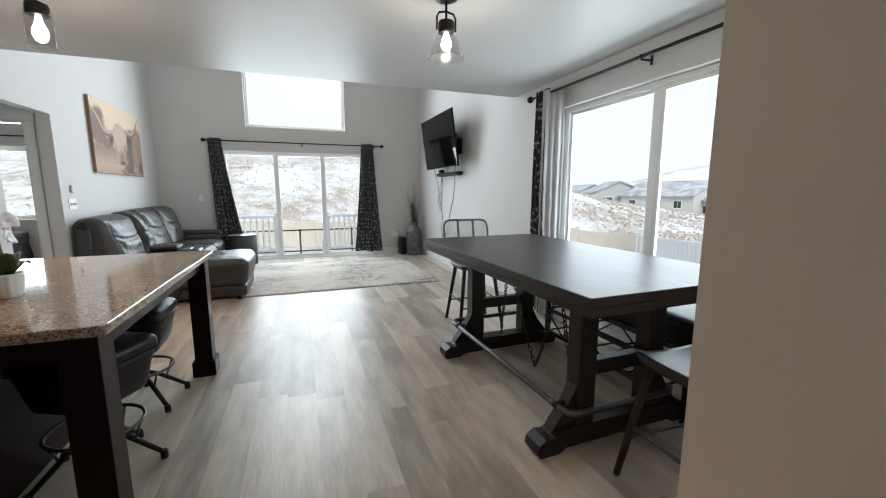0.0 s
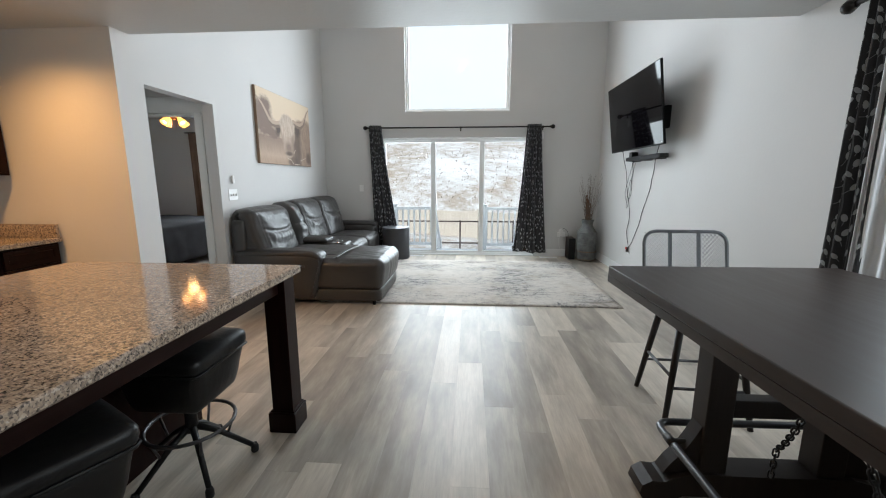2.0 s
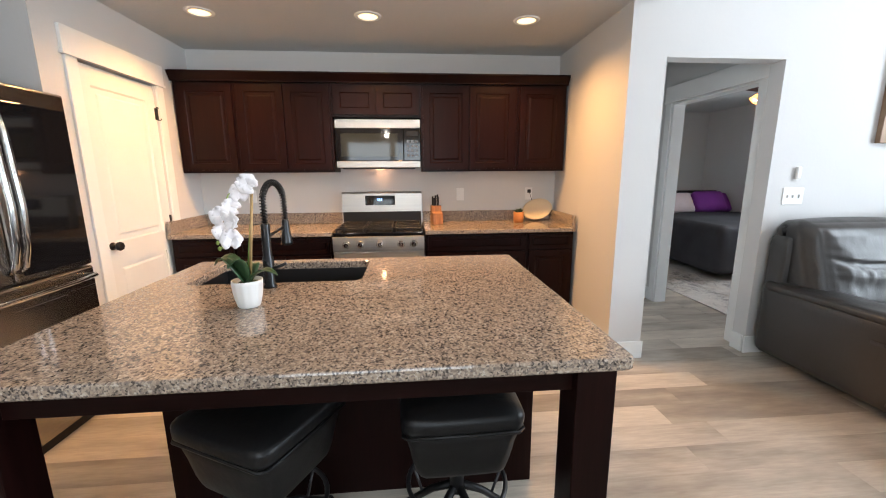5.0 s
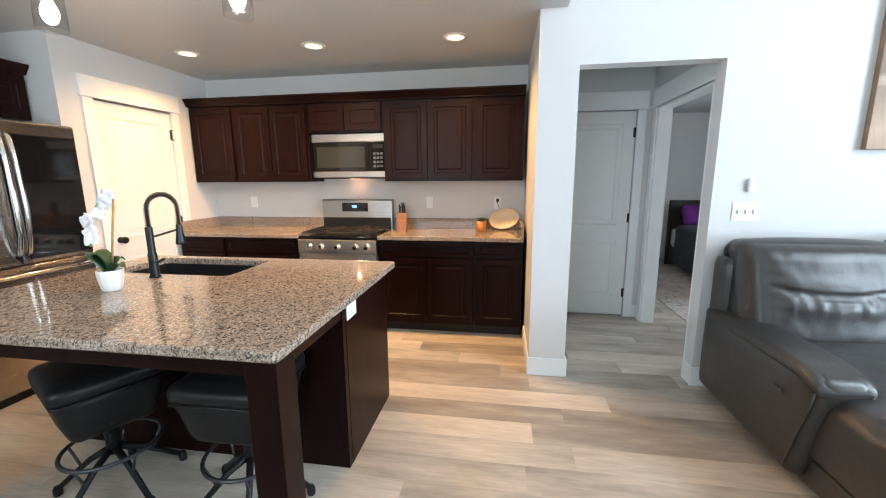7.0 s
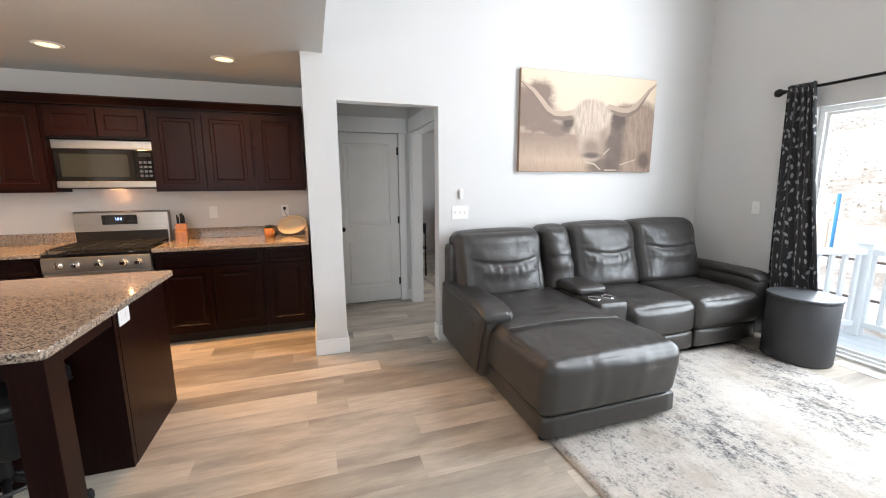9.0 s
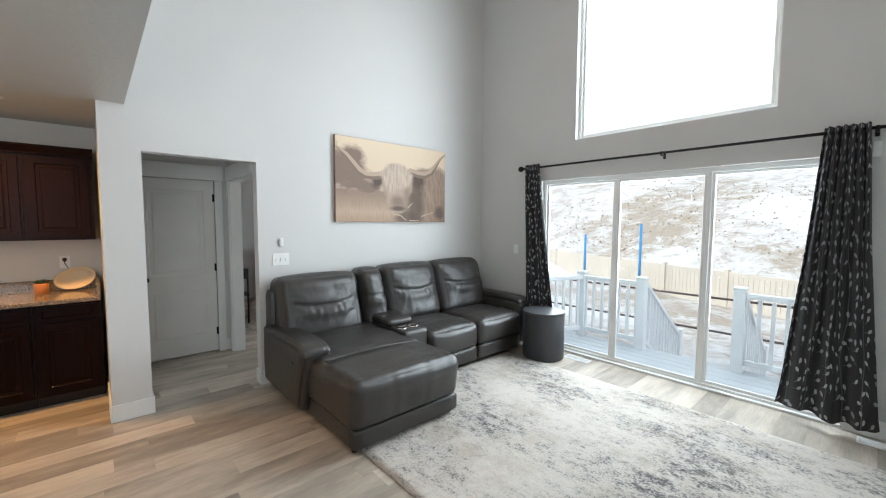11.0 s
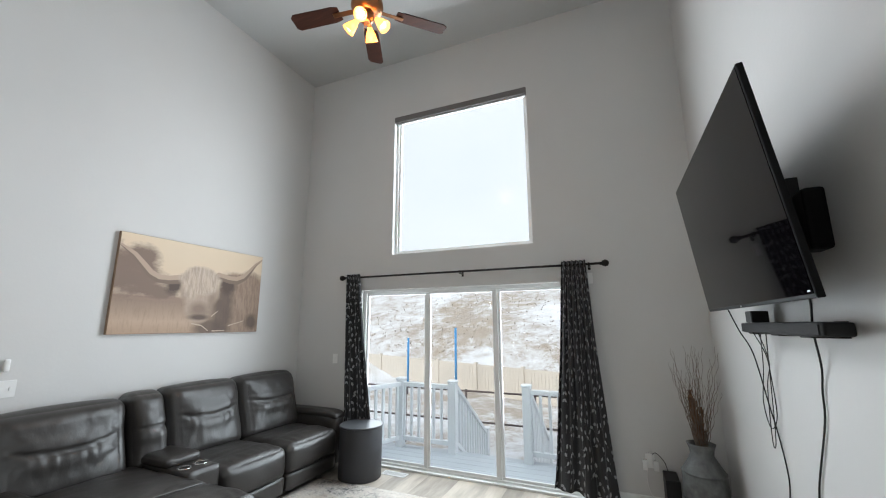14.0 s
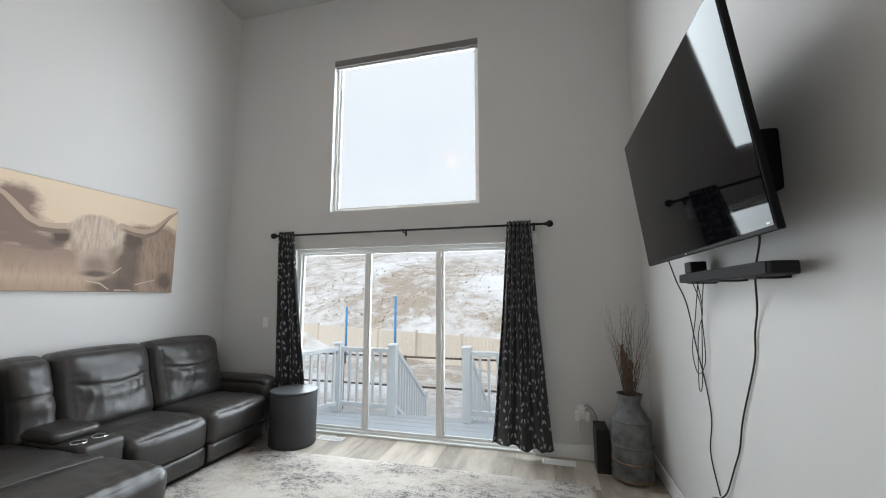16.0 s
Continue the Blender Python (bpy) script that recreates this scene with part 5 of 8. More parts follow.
# island stools
def bar_stool(at, rz):
    t = thing("bar_stool", "black leather block-seat swivel stool with a black metal base", "stool", at, rz, group="stools at the island")
    s = part("seat", pad(bmesh.new(), -0.193, 0.193, -0.193, 0.193, 0.36, 0.572, 0.03, 9, (0.012, 0.012, 0.0), taper=0.26), M_SEAT, t)
    c = part("seat_cushion", pad(bmesh.new(), -0.2, 0.2, -0.2, 0.2, 0.556, 0.64, 0.035, 9, (0.006, 0.006, 0.016)), M_SEAT, t)
    part("piping", tube(bmesh.new(), [(-0.178, -0.196, 0.564), (0.178, -0.196, 0.564), (0.196, -0.178, 0.564), (0.196, 0.178, 0.564), (0.178, 0.196, 0.564), (-0.178, 0.196, 0.564), (-0.196, 0.178, 0.564), (-0.196, -0.178, 0.564)], 0.006, 6, True), M_SEAT, c)
    part("column", lathe(bmesh.new(), [(0.028, 0.19), (0.026, 0.28), (0.035, 0.34), (0.09, 0.36)], 16), M_BLK, t)
    ringp = [(0.185 * math.cos(i * math.tau / 32), 0.185 * math.sin(i * math.tau / 32), 0.235) for i in range(32)]
    part("foot_ring", tube(bmesh.new(), ringp, 0.009, 8, True), M_GUN, t)
    for i in range(5):
        a = radians(72 * i + 10)
        u = Vector((math.cos(a), math.sin(a), 0))
        lg = part("leg", tube(bmesh.new(), [u * 0.02 + Vector((0, 0, 0.21)), u * 0.1 + Vector((0, 0, 0.165)), u * 0.25 + Vector((0, 0, 0.035))], [0.016, 0.014, 0.012], 8), M_BLK, t)
        part("foot", lathe(bmesh.new(), [(0.016, 0.0), (0.018, 0.004), (0.018, 0.03), (0.012, 0.045)], 12, (u.x * 0.255, u.y * 0.255, 0)), M_BLK, lg)
        part("ring_strut", rod(bmesh.new(), u * 0.18 + Vector((0, 0, 0.235)), u * 0.14 + Vector((0, 0, 0.125)), 0.006, 6), M_GUN, t)
    return t


st = bar_stool((-0.555, 3.32, 0), 63)
copy_thing(st, pose(-0.60, 3.985, 0, 0, 0, 91))

# ---- great room ----
def moved(bm, m):
    bmesh.ops.transform(bm, matrix=m, verts=bm.verts)
    return bm


def crumple(bm, amount, freq, floor_z):
    for v in bm.verts:
        if v.co.z > floor_z:
            v.co.z += amount * noise.noise((v.co.x * freq, v.co.y * freq * 0.6, 2.0)) + 0.4 * amount * noise.noise((v.co.x * freq * 3, v.co.y * freq * 1.5, 5.0))
    return bm


sofa = thing("sectional_sofa", "dark charcoal leather reclining sofa with chaise and cup-holder console", "sofa", (LX, 6.42, 0))
# local: x from the wall, y along it
part("back_frame", pad(bmesh.new(), 0.03, 0.20, 0.0, 2.80, 0.10, 0.945, 0.05, 9), M_LEATHER, sofa)
part("base_frame", boxm(0.10, 0.92, 0.05, 2.80, 0.05, 0.30, bevel=0.02), M_LEATHER, sofa)


def ripples(bm, axis, origin, reach, step, depth, run):
    """Puckers running away from a sewn edge: short waves across axis that die out along run."""
    for v in bm.verts:
        d = abs(v.co[run] - origin)
        if d < reach:
            w = math.sin(v.co[axis] * math.tau / step + 2.5 * noise.noise((v.co.x * 6, v.co.y * 6, v.co.z * 6)))
            v.co.z += depth * w * (1 - d / reach) ** 2
    return bm


# near arm: a tall panel with a rolled front and a stuffed pad that turns down over it
bm = pad(bmesh.new(), 0.05, 1.03, -0.03, 0.19, 0.06, 0.60, 0.06, 13, (0.0, 0.022, 0.0))
for v in bm.verts:
    if v.co.z < 0.45:
        v.co.x -= max(0, (v.co.x - 0.72)) * (0.45 - v.co.z) * 0.75
arm1 = part("armrest", bm, M_LEATHER, sofa)
bm = pad(bmesh.new(), 0.08, 1.03, -0.036, 0.20, 0.54, 0.612, 0.034, 23, (0.0, 0.006, 0.012))
for v in bm.verts:
    over = max(0.0, v.co.x - 0.86)
    v.co.z -= 1.5 * over * over + 0.022 * max(0.0, 0.55 - v.co.x)
    v.co.z += 0.004 * noise.noise((v.co.x * 9, v.co.y * 9, 2.0))
part("arm_pad", bm, M_LEATHER, arm1)
part("front_welt", tube(bmesh.new(), [(1.012, -0.03, 0.53), (1.004, -0.036, 0.44), (0.965, -0.04, 0.30), (0.915, -0.036, 0.12)], 0.006, 6), M_LEATHER, arm1)
part("front_welt", tube(bmesh.new(), [(1.03, 0.165, 0.54), (1.02, 0.175, 0.44), (0.975, 0.175, 0.30), (0.925, 0.17, 0.12)], 0.006, 6), M_LEATHER, arm1)
part("recline_button", boxm(0.80, 0.87, -0.058, -0.050, 0.44, 0.46, bevel=0.003), M_GUN, arm1)
bm = pad(bmesh.new(), 0.05, 0.98, 2.70, 2.885, 0.06, 0.62, 0.06, 9, (0.0, 0.015, 0.0))
arm2 = part("armrest", bm, M_LEATHER, sofa)
bm = pad(bmesh.new(), 0.08, 0.985, 2.695, 2.89, 0.575, 0.650, 0.036, 15, (0, 0, 0.012))
for v in bm.verts:
    over = max(0.0, v.co.x - 0.84)
    v.co.z -= 1.2 * over * over
part("arm_pad", bm, M_LEATHER, arm2)
# chaise
bm = pad(bmesh.new(), 0.70, 1.668, 0.036, 0.995, 0.04, 0.185, 0.03, 9)
part("chaise_base", bm, M_LEATHER, sofa)
bm = crumple(pad(bmesh.new(), 0.62, 1.70, 0.03, 1.00, 0.16, 0.515, 0.075, 43, (0.03, 0.02, 0.022)), 0.010, 5.0, 0.4)
for v in bm.verts:
    if v.co.x > 1.5 and v.co.z < 0.5:
        v.co.x += 0.006 * math.sin(v.co.y * 38 + 3 * noise.noise((v.co.y * 5, 0, 0))) * max(0, noise.noise((v.co.y * 4, v.co.z * 3, 7)) + 0.35)
    if v.co.z < 0.40:
        v.co.x -= max(0, v.co.x - 1.55) * (0.40 - v.co.z) * 0.9
    if v.co.z > 0.40:
        d = v.co.x - 1.20
        v.co.z -= 0.016 * math.exp(-(d / 0.022) ** 2)
        d = v.co.x - 1.605
        v.co.z -= 0.006 * math.exp(-(d / 0.014) ** 2)
        t = max(0.0, 1 - abs(v.co.x - 1.56) / 0.22)
        v.co.z += 0.0028 * t * math.sin(v.co.y * 62 + v.co.x * 16 + 3.2 * noise.noise((v.co.y * 5, v.co.x * 3, 4)))
        v.co.z += 0.004 * noise.noise((v.co.x * 11, v.co.y * 17, 6.0))
part("chaise_cushion", bm, M_LEATHER, sofa)
bm = crumple(pad(bmesh.new(), 0.32, 1.19, 0.19, 0.945, 0.30, 0.525, 0.05, 33, (0.0, 0.0, 0.03)), 0.010, 6.0, 0.4)
part("chaise_seat", ripples(bm, 1, 1.15, 0.13, 0.055, 0.004, 0), M_LEATHER, sofa)
for y in (0.09, 0.95):
    part("foot", rod(bmesh.new(), (1.58, y, 0.0), (1.58, y, 0.05), 0.02, 10), M_BLK, sofa)
M_SEAM = leather("seam_leather", (0.10, 0.10, 0.098), 0.34)
part("seam", tube(bmesh.new(), [(1.175 + 0.05 * i / 39 + 0.004 * noise.noise((i * 0.4, 0, 3)), 0.075 + 0.0215 * i, 0.526 + 0.020 * math.sin(math.pi * i / 39) + 0.003 * noise.noise((i * 0.5, 1, 0))) for i in range(40)], [0.006 + 0.003 * noise.noise((i * 0.7, 4, 0)) for i in range(40)], 6), M_SEAM, sofa)
part("seam", tube(bmesh.new(), [(1.605 + 0.014 * math.sin(math.pi * i / 15), 0.09 + 0.056 * i, 0.507 + 0.010 * math.sin(math.pi * i / 15)) for i in range(16)], 0.0032, 6), M_SEAM, sofa)


def back_cushion(y0, y1, top, crease, wide=True):
    """Back of one seat: a stuffed pad with side bolsters, a smiling tuck across it and puckers under the tuck."""
    y0, y1 = y0 + 0.003, y1 - 0.003
    lean = Matrix.Translation((0.16, 0, 0.45)) @ Matrix.Rotation(radians(-10), 4, "Y") @ Matrix.Translation((-0.16, 0, -0.45))
    bm = pad(bmesh.new(), 0.10, 0.395, y0, y1, 0.42, top, 0.075, 55, (0.05, 0.0, 0.022))
    for v in bm.verts:
        if v.co.x < 0.22:
            continue
        u = (v.co.y - y0) / (y1 - y0) * 2 - 1
        v.co.x += 0.045 * max(0.0, min(1.0, (0.80 - v.co.z) / 0.30)) - 0.02 * max(0.0, (v.co.z - 0.92) / 0.15)
        v.co.x -= 0.032 * u ** 6 + 0.03 * max(0.0, (v.co.z - top + 0.12) / 0.12) ** 2
        zc = crease + (0.075 * u * u if wide else 0.01 * u * u)
        d = v.co.z - zc
        reach = max(0.0, 1 - (abs(u) / 0.70) ** 6) if wide else max(0.0, 1 - abs(u) ** 8)
        deep = 0.028 if wide else 0.016
        v.co.x += reach * (-deep * math.exp(-(d / 0.012) ** 2) + 0.016 * math.exp(-((d - 0.05) / 0.05) ** 2) + 0.020 * math.exp(-((d + 0.065) / 0.055) ** 2))
        v.co.x += 0.009 * noise.noise((v.co.y * 5, v.co.z * 5, y0 * 5)) + 0.0035 * noise.noise((v.co.y * 19, v.co.z * 12, y0 * 3))
        if wide:
            pleat = math.sin(v.co.y * 88 + 2.6 * noise.noise((v.co.y * 7, v.co.z * 4, y0)))
            if d < 0:
                v.co.x += reach * (0.0030 * pleat + 0.006 * noise.noise((v.co.y * 26, v.co.z * 5, y0))) * math.exp(-(d / 0.10) ** 2) * (1 - math.exp(-(d / 0.015) ** 2))
            else:
                v.co.x += reach * 0.003 * noise.noise((v.co.y * 22, v.co.z * 6, y0)) * math.exp(-(d / 0.06) ** 2)
            v.co.x -= 0.005 * math.exp(-((abs(u) - 0.80) / 0.03) ** 2) * (1 if v.co.z < top - 0.06 else 0.5)
            # drag lines from the ends of the tuck to the bolsters
            v.co.x += 0.005 * math.sin(d * 95 + abs(u) * 6) * math.exp(-((abs(u) - 0.68) / 0.12) ** 2) * math.exp(-(d / 0.10) ** 2)
    cu = part("back_cushion", moved(bm, lean), M_LEATHER, sofa)
    if wide:
        for s in (-0.80, 0.80):
            yy = (y0 + y1) / 2 + s * (y1 - y0) / 2
            part("cushion_seam", moved(tube(bmesh.new(), [(0.392 + 0.006 * math.sin(math.pi * k / 10), yy, 0.53 + (top - 0.62) * k / 10) for k in range(11)], 0.0022, 5), lean), M_LEATHER, cu)


back_cushion(0.04, 0.88, 1.04, 0.73)
back_cushion(0.88, 1.185, 1.06, 0.755, False)
back_cushion(1.185, 1.95, 1.075, 0.755)
back_cushion(1.95, 2.755, 1.08, 0.765)
cn = part("console", pad(bmesh.new(), 0.36, 1.0, 0.95, 1.222, 0.08, 0.545, 0.018, 9), M_LEATHER, sofa)
part("console_lid", pad(bmesh.new(), 0.34, 0.745, 0.938, 1.235, 0.535, 0.61, 0.032, 15, (0.006, 0.004, 0.014)), M_LEATHER, cn)
for y in (1.02, 1.155):
    part("cup_holder", lathe(bmesh.new(), [(0.034, 0.543), (0.039, 0.548), (0.05, 0.5505), (0.052, 0.5455)], 28, (0.845, y, 0), close=False), M_CHROME, cn)
    part("cup_well", lathe(bmesh.new(), [(0.001, 0.5458), (0.038, 0.5468)], 24, (0.845, y, 0), close=False), M_BLK, cn)
for y0, y1 in ((1.228, 1.93), (1.94, 2.695)):
    bm = crumple(pad(bmesh.new(), 0.32, 1.04, y0, y1, 0.20, 0.490, 0.075, 31, (0.028, 0.0, 0.032)), 0.008, 7.0, 0.4)
    for v in bm.verts:
        if v.co.z > 0.40:
            v.co.z -= 0.010 * math.exp(-((v.co.x - 0.74) / 0.018) ** 2)
            t = max(0.0, 1 - abs(v.co.x - 0.95) / 0.16)
            v.co.z += 0.003 * t * math.sin(v.co.y * 75 + 3 * noise.noise((v.co.y * 6, v.co.x * 4, y0)))
    s_ = part("seat", bm, M_LEATHER, sofa)
    part("footrest_panel", pad(bmesh.new(), 0.70, 1.03, y0 + 0.01, y1 - 0.01, 0.06, 0.225, 0.03, 9, (0.008, 0, 0)), M_LEATHER, sofa)
    part("seam", tube(bmesh.new(), [(0.74, y0 + 0.05 + (y1 - y0 - 0.10) * i / 24, 0.488 + 0.024 * math.sin(math.pi * i / 24) + 0.0015 * (-1) ** i) for i in range(25)], 0.004, 6), M_SEAM, s_)

# rug
bm = bmesh.new()
nx, ny = 60, 44
RX0, RX1, RY0, RY1 = -1.0, 2.365, 6.545, 8.93
gv = [[bm.verts.new((RX0 + (RX1 - RX0) * i / nx + 0.004 * noise.noise((0, j * 0.3, 7)) * (i in (0, nx)), RY0 + (RY1 - RY0) * j / ny + 0.006 * noise.noise((i * 0.3, 0, 3)) * (j in (0, ny)), 0.012 + 0.0012 * noise.noise((i * 0.2, j * 0.25, 1)))) for j in range(ny + 1)] for i in range(nx + 1)]
for i in range(nx):
    for j in range(ny):
        bm.faces.new((gv[i][j], gv[i + 1][j], gv[i + 1][j + 1], gv[i][j + 1])).smooth = True
edge_ = [e for e in bm.edges if e.is_boundary]
ext = bmesh.ops.extrude_edge_only(bm, edges=edge_)
for v in [g for g in ext["geom"] if isinstance(g, bmesh.types.BMVert)]:
    v.co.z = 0.0005
solid("area_rug", bm, M_RUG, "distressed cream and grey patterned rug on the plank floor", "rug")

# picture: plain soft shapes in sepia
m_, nt_, b_ = nodes_of("sepia_print", 0.7)
uvn = nt_.nodes.new("ShaderNodeUVMap").outputs[0]
sx_ = nt_.nodes.new("ShaderNodeSeparateXYZ")
nt_.links.new(uvn, sx_.inputs[0])
U, V = sx_.outputs[0], sx_.outputs[1]
grain_ = tex(nt_, uvn, 9.0, 8, 0.65)
def soft_oval(cx, cy, rx, ry, soft, wob=0.25):
    dx = math_n(nt_, "DIVIDE", math_n(nt_, "SUBTRACT", U, cx), rx)
    dy = math_n(nt_, "DIVIDE", math_n(nt_, "SUBTRACT", V, cy), ry)
    d = math_n(nt_, "SQRT", math_n(nt_, "ADD", math_n(nt_, "MULTIPLY", dx, dx), math_n(nt_, "MULTIPLY", dy, dy)))
    d = math_n(nt_, "ADD", d, math_n(nt_, "MULTIPLY", math_n(nt_, "SUBTRACT", grain_, 0.5), wob))
    mr = node(nt_, "ShaderNodeMapRange")
    mr.inputs["From Min"].default_value = 1.0 + soft
    mr.inputs["From Max"].default_value = 1.0 - soft
    nt_.links.new(d, mr.inputs["Value"])
    return mr.outputs[0]
sky_ = ramp(nt_, math_n(nt_, "ADD", V, math_n(nt_, "MULTIPLY", math_n(nt_, "SUBTRACT", grain_, 0.5), 0.05)),
            [(0.0, (0.40, 0.28, 0.20)), (0.12, (0.47, 0.34, 0.25)), (0.33, (0.30, 0.215, 0.165)), (0.375, (0.30, 0.21, 0.16)), (0.40, (0.56, 0.44, 0.33)), (0.55, (0.66, 0.53, 0.39)), (1.0, (0.70, 0.57, 0.42))])
grass_v = nt_.nodes.new("ShaderNodeMapping")
grass_v.inputs["Scale"].default_value = (70.0, 7.0, 1.0)
nt_.links.new(uvn, grass_v.inputs["Vector"])
grass_ = tex(nt_, grass_v.outputs[0], 1.0, 5, 0.6)
low_ = math_n(nt_, "LESS_THAN", V, 0.34)
c_ = mixc(nt_, math_n(nt_, "MULTIPLY", low_, ramp(nt_, grass_, [(0.5, (0, 0, 0)), (0.75, (0.5, 0.5, 0.5))])), sky_, (0.24, 0.165, 0.12))
TREE = (0.215, 0.15, 0.118)
for cx, cy, rx, ry in ((0.11, 0.74, 0.11, 0.15), (0.02, 0.62, 0.12, 0.22), (0.13, 0.56, 0.13, 0.13), (0.19, 0.45, 0.12, 0.08), (0.27, 0.41, 0.08, 0.04)):
    c_ = mixc(nt_, soft_oval(cx, cy, rx, ry, 0.35, 1.6), c_, TREE)


def stroke(x0, y0, x1, y1, w0, w1):
    """A tapering bar from one end to the other, soft at its rim."""
    dx, dy = (x1 - x0) * 1.7, y1 - y0
    ll = dx * dx + dy * dy
    pu = math_n(nt_, "MULTIPLY", math_n(nt_, "SUBTRACT", U, x0), 1.7)
    pv = math_n(nt_, "SUBTRACT", V, y0)
    t = math_n(nt_, "ADD", math_n(nt_, "MULTIPLY", pu, dx / ll), math_n(nt_, "MULTIPLY", pv, dy / ll))
    t = math_n(nt_, "MAXIMUM", math_n(nt_, "MINIMUM", t, 1.0), 0.0)
    eu = math_n(nt_, "SUBTRACT", pu, math_n(nt_, "MULTIPLY", t, dx))
    ev = math_n(nt_, "SUBTRACT", pv, math_n(nt_, "MULTIPLY", t, dy))
    d = math_n(nt_, "SQRT", math_n(nt_, "ADD", math_n(nt_, "MULTIPLY", eu, eu), math_n(nt_, "MULTIPLY", ev, ev)))
    w = math_n(nt_, "ADD", math_n(nt_, "MULTIPLY", t, w1 - w0), w0)
    mr = node(nt_, "ShaderNodeMapRange")
    mr.inputs["From Min"].default_value = 1.1
    mr.inputs["From Max"].default_value = 0.85
    nt_.links.new(math_n(nt_, "DIVIDE", d, w), mr.inputs["Value"])
    return mr.outputs[0]


def run(points, col):
    global c_
    acc = None
    for (xa, ya, wa), (xb, yb, wb) in zip(points, points[1:]):
        k = stroke(xa, ya, xb, yb, wa, wb)
        acc = k if acc is None else math_n(nt_, "MAXIMUM", acc, k)
    c_ = mixc(nt_, acc, c_, col)


hair_v = nt_.nodes.new("ShaderNodeMapping")
hair_v.inputs["Scale"].default_value = (60.0, 6.0, 1.0)
hair_v.inputs["Rotation"].default_value = (0, 0, 0.15)
nt_.links.new(uvn, hair_v.inputs["Vector"])
hair = tex(nt_, hair_v.outputs[0], 1.0, 6, 0.65)
dark_hair = ramp(nt_, hair, [(0.38, (0.5, 0.5, 0.5)), (0.58, (0, 0, 0))])
for mass in ((0.892, 0.306, 0.218, 0.446), (0.795, 0.54, 0.147, 0.2)):
    bulk = soft_oval(*mass, 0.10, 0.35)
    c_ = mixc(nt_, bulk, c_, (0.33, 0.235, 0.175))
    c_ = mixc(nt_, math_n(nt_, "MULTIPLY", bulk, dark_hair), c_, (0.16, 0.108, 0.08))
for shade in ((0.69, 0.256, 0.078, 0.367), (0.599, 0.051, 0.107, 0.107), (0.94, 0.125, 0.053, 0.098)):
    c_ = mixc(nt_, math_n(nt_, "MULTIPLY", soft_oval(*shade, 0.35, 0.7), 0.85), c_, (0.115, 0.08, 0.064))
for patch in ((0.335, 0.507, 0.054, 0.084), (0.716, 0.569, 0.064, 0.105)):
    c_ = mixc(nt_, soft_oval(*patch, 0.35, 1.0), c_, (0.10, 0.07, 0.056))
# two sweeping crescents: a dark underside, then the paler upper side
run([(0.007, 0.869, 0.012), (0.083, 0.787, 0.024), (0.137, 0.695, 0.032), (0.179, 0.612, 0.036), (0.229, 0.566, 0.04), (0.295, 0.56, 0.042), (0.378, 0.583, 0.046)], (0.20, 0.142, 0.11))
run([(0.007, 0.875, 0.01), (0.086, 0.798, 0.02), (0.145, 0.701, 0.025), (0.187, 0.629, 0.026), (0.237, 0.589, 0.026), (0.298, 0.588, 0.026), (0.377, 0.611, 0.028)], (0.45, 0.335, 0.255))
run([(0.998, 0.959, 0.008), (0.94, 0.882, 0.018), (0.894, 0.777, 0.028), (0.852, 0.691, 0.036), (0.79, 0.633, 0.04), (0.726, 0.634, 0.042), (0.635, 0.667, 0.042)], (0.20, 0.142, 0.11))
run([(0.998, 0.959, 0.006), (0.936, 0.881, 0.014), (0.885, 0.782, 0.02), (0.838, 0.702, 0.024), (0.78, 0.662, 0.026), (0.72, 0.663, 0.026), (0.634, 0.69, 0.026)], (0.42, 0.31, 0.235))
oval = math_n(nt_, "MAXIMUM", soft_oval(0.512, 0.457, 0.134, 0.195, 0.12, 0.3), soft_oval(0.514, 0.283, 0.096, 0.174, 0.15, 0.3))
c_ = mixc(nt_, oval, c_, (0.44, 0.335, 0.26))
for shade in ((0.606, 0.323, 0.032, 0.163), (0.405, 0.438, 0.025, 0.068), (0.522, 0.214, 0.07, 0.041)):
    c_ = mixc(nt_, math_n(nt_, "MULTIPLY", soft_oval(*shade, 0.5, 0.8), 0.5), c_, (0.19, 0.135, 0.105))
tuft = math_n(nt_, "MAXIMUM", soft_oval(0.511, 0.588, 0.143, 0.159, 0.12, 0.7), soft_oval(0.44, 0.52, 0.055, 0.136, 0.3, 1.2))
c_ = mixc(nt_, tuft, c_, (0.54, 0.435, 0.35))
c_ = mixc(nt_, math_n(nt_, "MULTIPLY", math_n(nt_, "MAXIMUM", tuft, math_n(nt_, "MULTIPLY", oval, 0.35)), dark_hair), c_, (0.21, 0.15, 0.115))
c_ = mixc(nt_, soft_oval(0.515, 0.272, 0.057, 0.064, 0.5, 0.5), c_, (0.25, 0.18, 0.142))
c_ = mixc(nt_, soft_oval(0.519, 0.173, 0.07, 0.03, 0.4, 0.5), c_, (0.13, 0.092, 0.073))
# pale straws of grass
for straw in ([(0.474, 0.101, 0.006), (0.545, 0.079, 0.007)], [(0.545, 0.079, 0.007), (0.592, 0.021, 0.005)], [(0.611, 0.188, 0.006), (0.654, 0.248, 0.004)],
              [(0.749, 0.078, 0.006), (0.872, 0.136, 0.004)], [(0.628, 0.016, 0.007), (0.719, 0.017, 0.005)]):
    run(straw, (0.52, 0.41, 0.32))
nt_.links.new(c_, b_.inputs["Base Color"])
bump(nt_, b_, tex(nt_, place(nt_), 900.0, 2), 0.2, 0.0004)
art = thing("canvas_print", "sepia canvas print of soft curved shapes, hung above the sofa", "picture", (LX, 7.165, 1.575))
